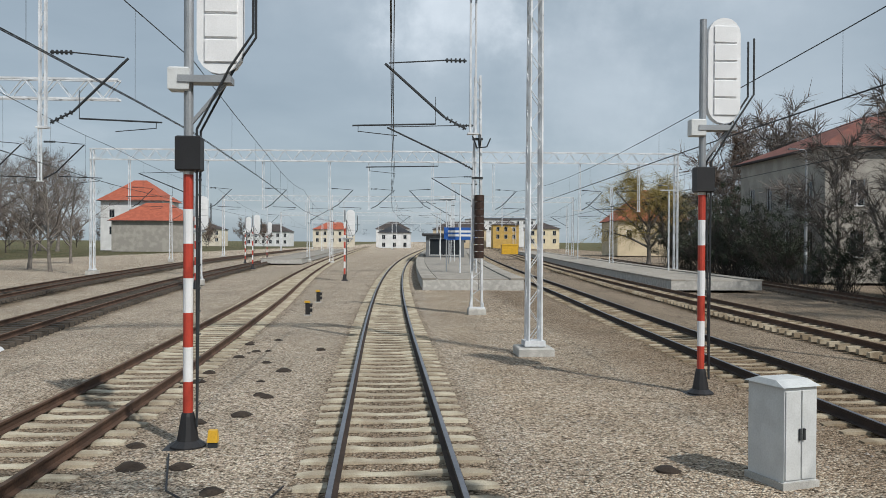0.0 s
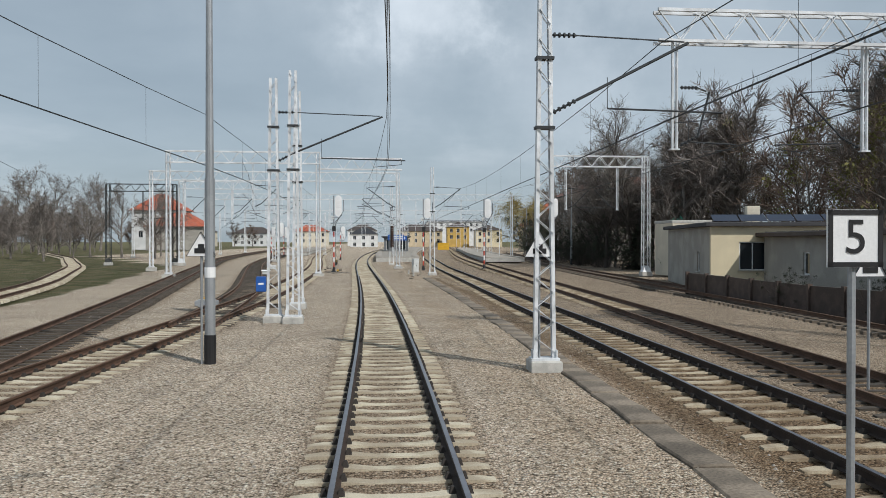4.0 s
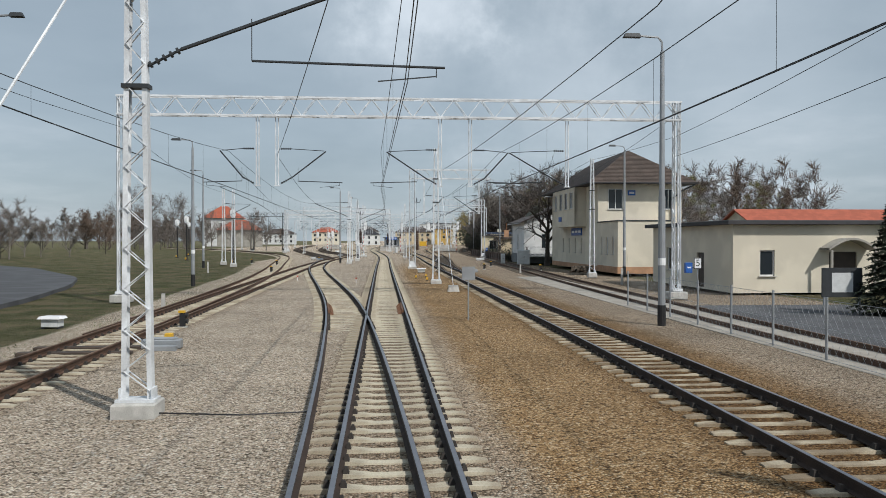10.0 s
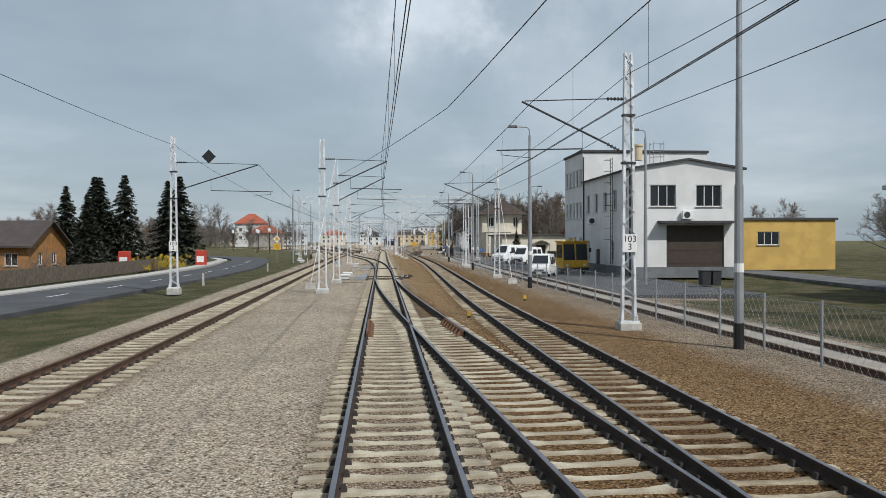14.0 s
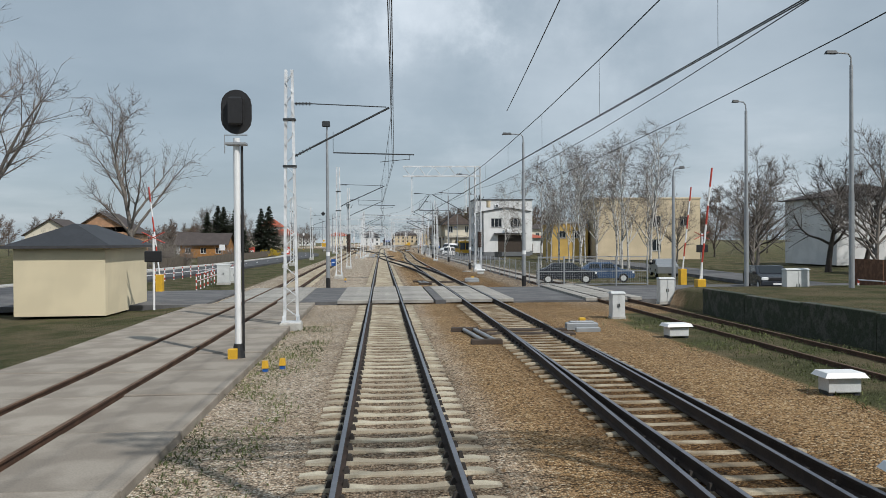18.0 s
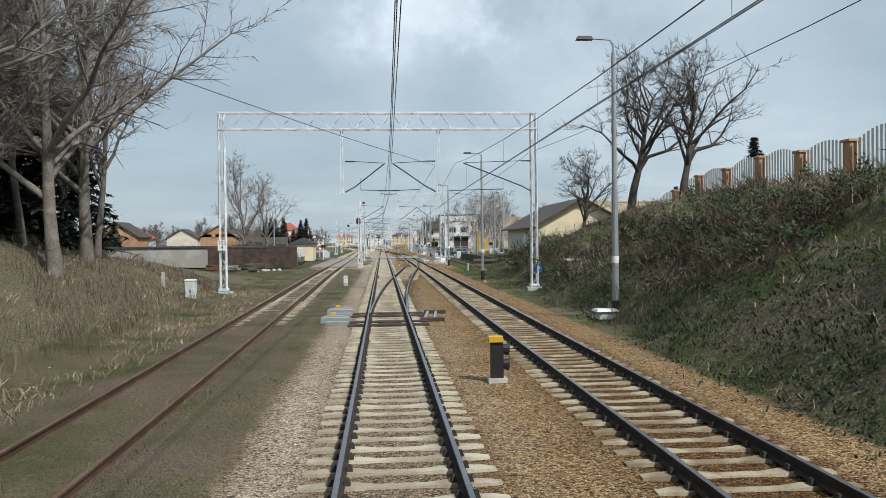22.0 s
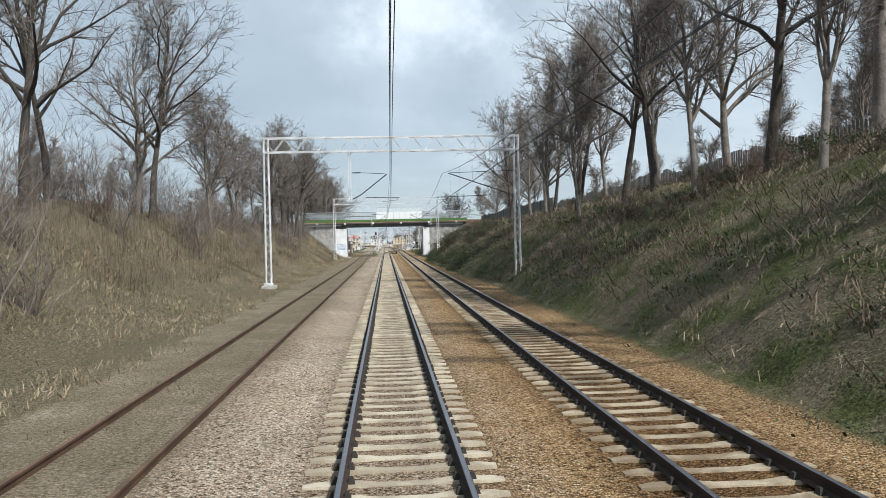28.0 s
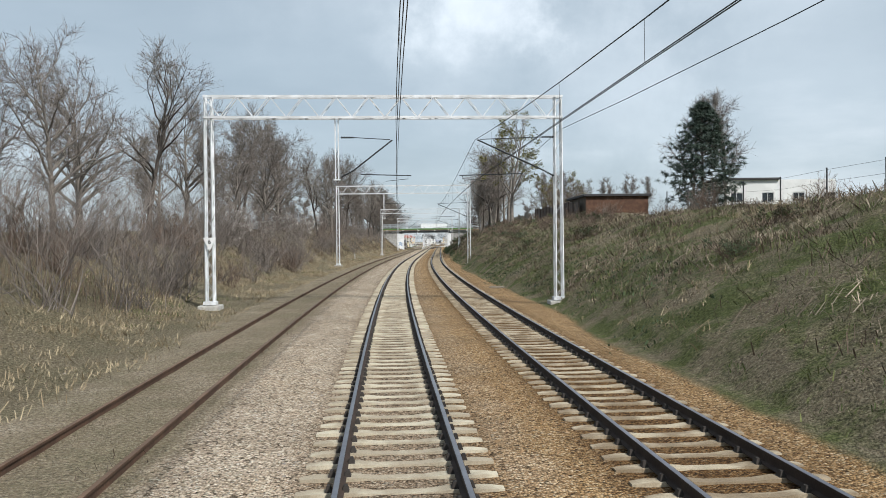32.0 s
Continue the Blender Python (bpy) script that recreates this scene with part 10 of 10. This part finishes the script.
blades("ivy_leaves", "dense dark green leaves along the slope foot", IVY_D, 12000, (425, 580), (6.0, 12), 0.14, 15, 0.9, lambda s, o: knots(FOOT_RIGHT, s) < o < knots(FOOT_RIGHT, s) + 1.2 + 2.6 * random.random() and clump(s, o, 0.14, -0.3, 15), 12, 0.02, 0.35)
FALLEN = material("bleached_fallen_stalks", (0.42, 0.35, 0.265), 0.95, vary=0.35, scale=0.4, second=(0.20, 0.16, 0.12))
blades("fallen_stalks", "bleached fallen stalks lying over the slope", FALLEN, 7500, (418, 640), (9.2, 18.5), 0.55, 21, 2.0, lambda s, o: o > knots(FOOT_RIGHT, s) + 0.8 and clump(s, o, 0.2, -0.12, 31), 6, 0.012, 0.3)
blades("fallen_stalks", "grey-brown dead stalks matted on the slope", STALK, 7000, (560, 800), (8.0, 18.5), 0.5, 22, 1.9, lambda s, o: o > knots(FOOT_RIGHT, s) + 0.6 and clump(s, o, 0.17, -0.05, 33), 6, 0.012, 0.3)
OLIVE = material("olive_spring_grass", (0.17, 0.19, 0.07), 0.95, vary=0.35, scale=0.4, second=(0.10, 0.115, 0.045))
blades("olive_grass", "patches of olive spring grass on the bank", OLIVE, 6500, (480, 800), (-16.5, -8.2), 0.22, 23, 0.9, lambda s, o: clump(s, o, 0.1, 0.08, 41), 7, 0.011, 0.2)
blades("olive_grass", "olive grass between dead stalks on the slope", OLIVE, 13000, (540, 800), (6.4, 18), 0.2, 24, 0.9, lambda s, o: o > knots(FOOT_RIGHT, s) + 0.3 and clump(s, o, 0.14, -0.02, 43), 7, 0.011, 0.2)
blades("pale_straw", "pale bleached straw on the bank", STRAW, 6500, (500, 800), (-15, -8.4), 0.34, 25, 1.7, lambda s, o: clump(s, o, 0.12, 0.0, 45), 7, 0.011, 0.25)
blades("moss_patch", "low green moss and weeds beside the mast", OLIVE, 1100, (347, 374), (-3.4, -1.9), 0.13, 26, 1.0, lambda s, o: clump(s, o, 0.35, -0.15, 51), 9, 0.012, 0.16)
blades("siding_grass", "short grass along the sunken siding", OLIVE, 4200, (345, 400), (8.2, 13.0), 0.15, 27, 0.9, lambda s, o: clump(s, o, 0.25, -0.2, 53), 7, 0.011, 0.2)
blades("rough_grass", "short mossy grass on the earth beside the old track", OLIVE, 5200, (388, 475), (-10.5, -2.3), 0.13, 28, 0.9, lambda s, o: abs(o + 5.3) > 0.9 and clump(s, o, 0.22, -0.02, 61), 7, 0.011, 0.2)
blades("rough_grass", "rough spring grass at the foot of the bank", BLADE, 4200, (388, 432), (6.8, 15), 0.18, 29, 0.9, lambda s, o: clump(s, o, 0.2, -0.2, 63), 7, 0.011, 0.2)
blades("fallen_stalks", "bleached fallen stalks lying over the slope", FALLEN, 4200, (640, 800), (8.5, 18.0), 0.5, 30, 2.0, lambda s, o: o > knots(FOOT_RIGHT, s) + 0.8 and clump(s, o, 0.16, 0.05, 65), 6, 0.012, 0.3)
blades("verge_grass", "short green grass on the verge", BLADE, 6500, (95, 345), (-15, -9.6), 0.1, 5, 0.6)
blades("track_weeds", "thin dry weeds between the old rails", STALK, 3400, (465, 800), (-9.2, -1.9), 0.2, 6, 0.9, lambda s, o: clump(s, o, 0.3, 0.08, 4), 5, 0.007, 0.2)
blades("track_weeds", "thin green weeds on the gravel", BLADE, 1200, (330, 800), (-9.0, -2.4), 0.09, 7, 0.8, lambda s, o: clump(s, o, 0.25, 0.3, 5), 8, 0.008, 0.15)


def stones(label, mat, seed, keep):
    """Loose ballast stones: flattened, uneven lumps."""
    r = np.random.RandomState(seed)
    n = 42000
    s = r.uniform(-14, 792, n)
    o = np.where(r.rand(n) < 0.75, r.uniform(-5.5, 7.5, n), r.uniform(-12, 9, n))
    vs, fs = [], []
    base = ((1, 0, 0), (0, 1, 0), (-1, 0, 0), (0, -1, 0), (0, 0, 0.75), (0, 0, -0.5))
    tri = ((0, 1, 4), (1, 2, 4), (2, 3, 4), (3, 0, 4))
    k = 0
    for i in range(n):
        if abs(o[i]) < 0.95 and abs(abs(o[i]) - GAUGE) < 0.12:
            continue
        if 324 < s[i] < 338 or (o[i] < -3.5 and 337 < s[i] < 386) or o[i] < -8.6 and s[i] > 90:
            continue
        if not keep(s[i], o[i]):
            continue
        if min(abs(o[i]), abs(o[i] - off_of("right", s[i]))) < 1.3:
            continue
        x, y, z = spot(s[i], o[i], -0.213)
        g = r.uniform(0.016, 0.036) if s[i] < 330 else r.uniform(0.02, 0.044)
        a = r.uniform(0, 6.283)
        ca, sa = math.cos(a) * g, math.sin(a) * g
        for bx, by, bz in base[:5]:
            q = r.uniform(0.65, 1.25)
            vs.append((x + (bx * ca - by * sa) * q, y + (bx * sa + by * ca) * q, z + bz * g * q * 1.1))
        fs += [tuple(t + k for t in f) for f in tri]
        k += 5
    solid("ballast_stones", Shape().add(vs, fs), mat, label, "gravel", kind="stuff")


STONE_R = material("rusty_ballast_stone", (0.36, 0.235, 0.125), 0.95, vary=0.3, scale=12)
stones("loose pale ballast stones between the tracks", STONE, 9, lambda s, o: o < 1.0 or s < 95)
stones("loose rust-stained ballast stones", STONE_R, 10, lambda s, o: o >= 1.0 and s >= 85)
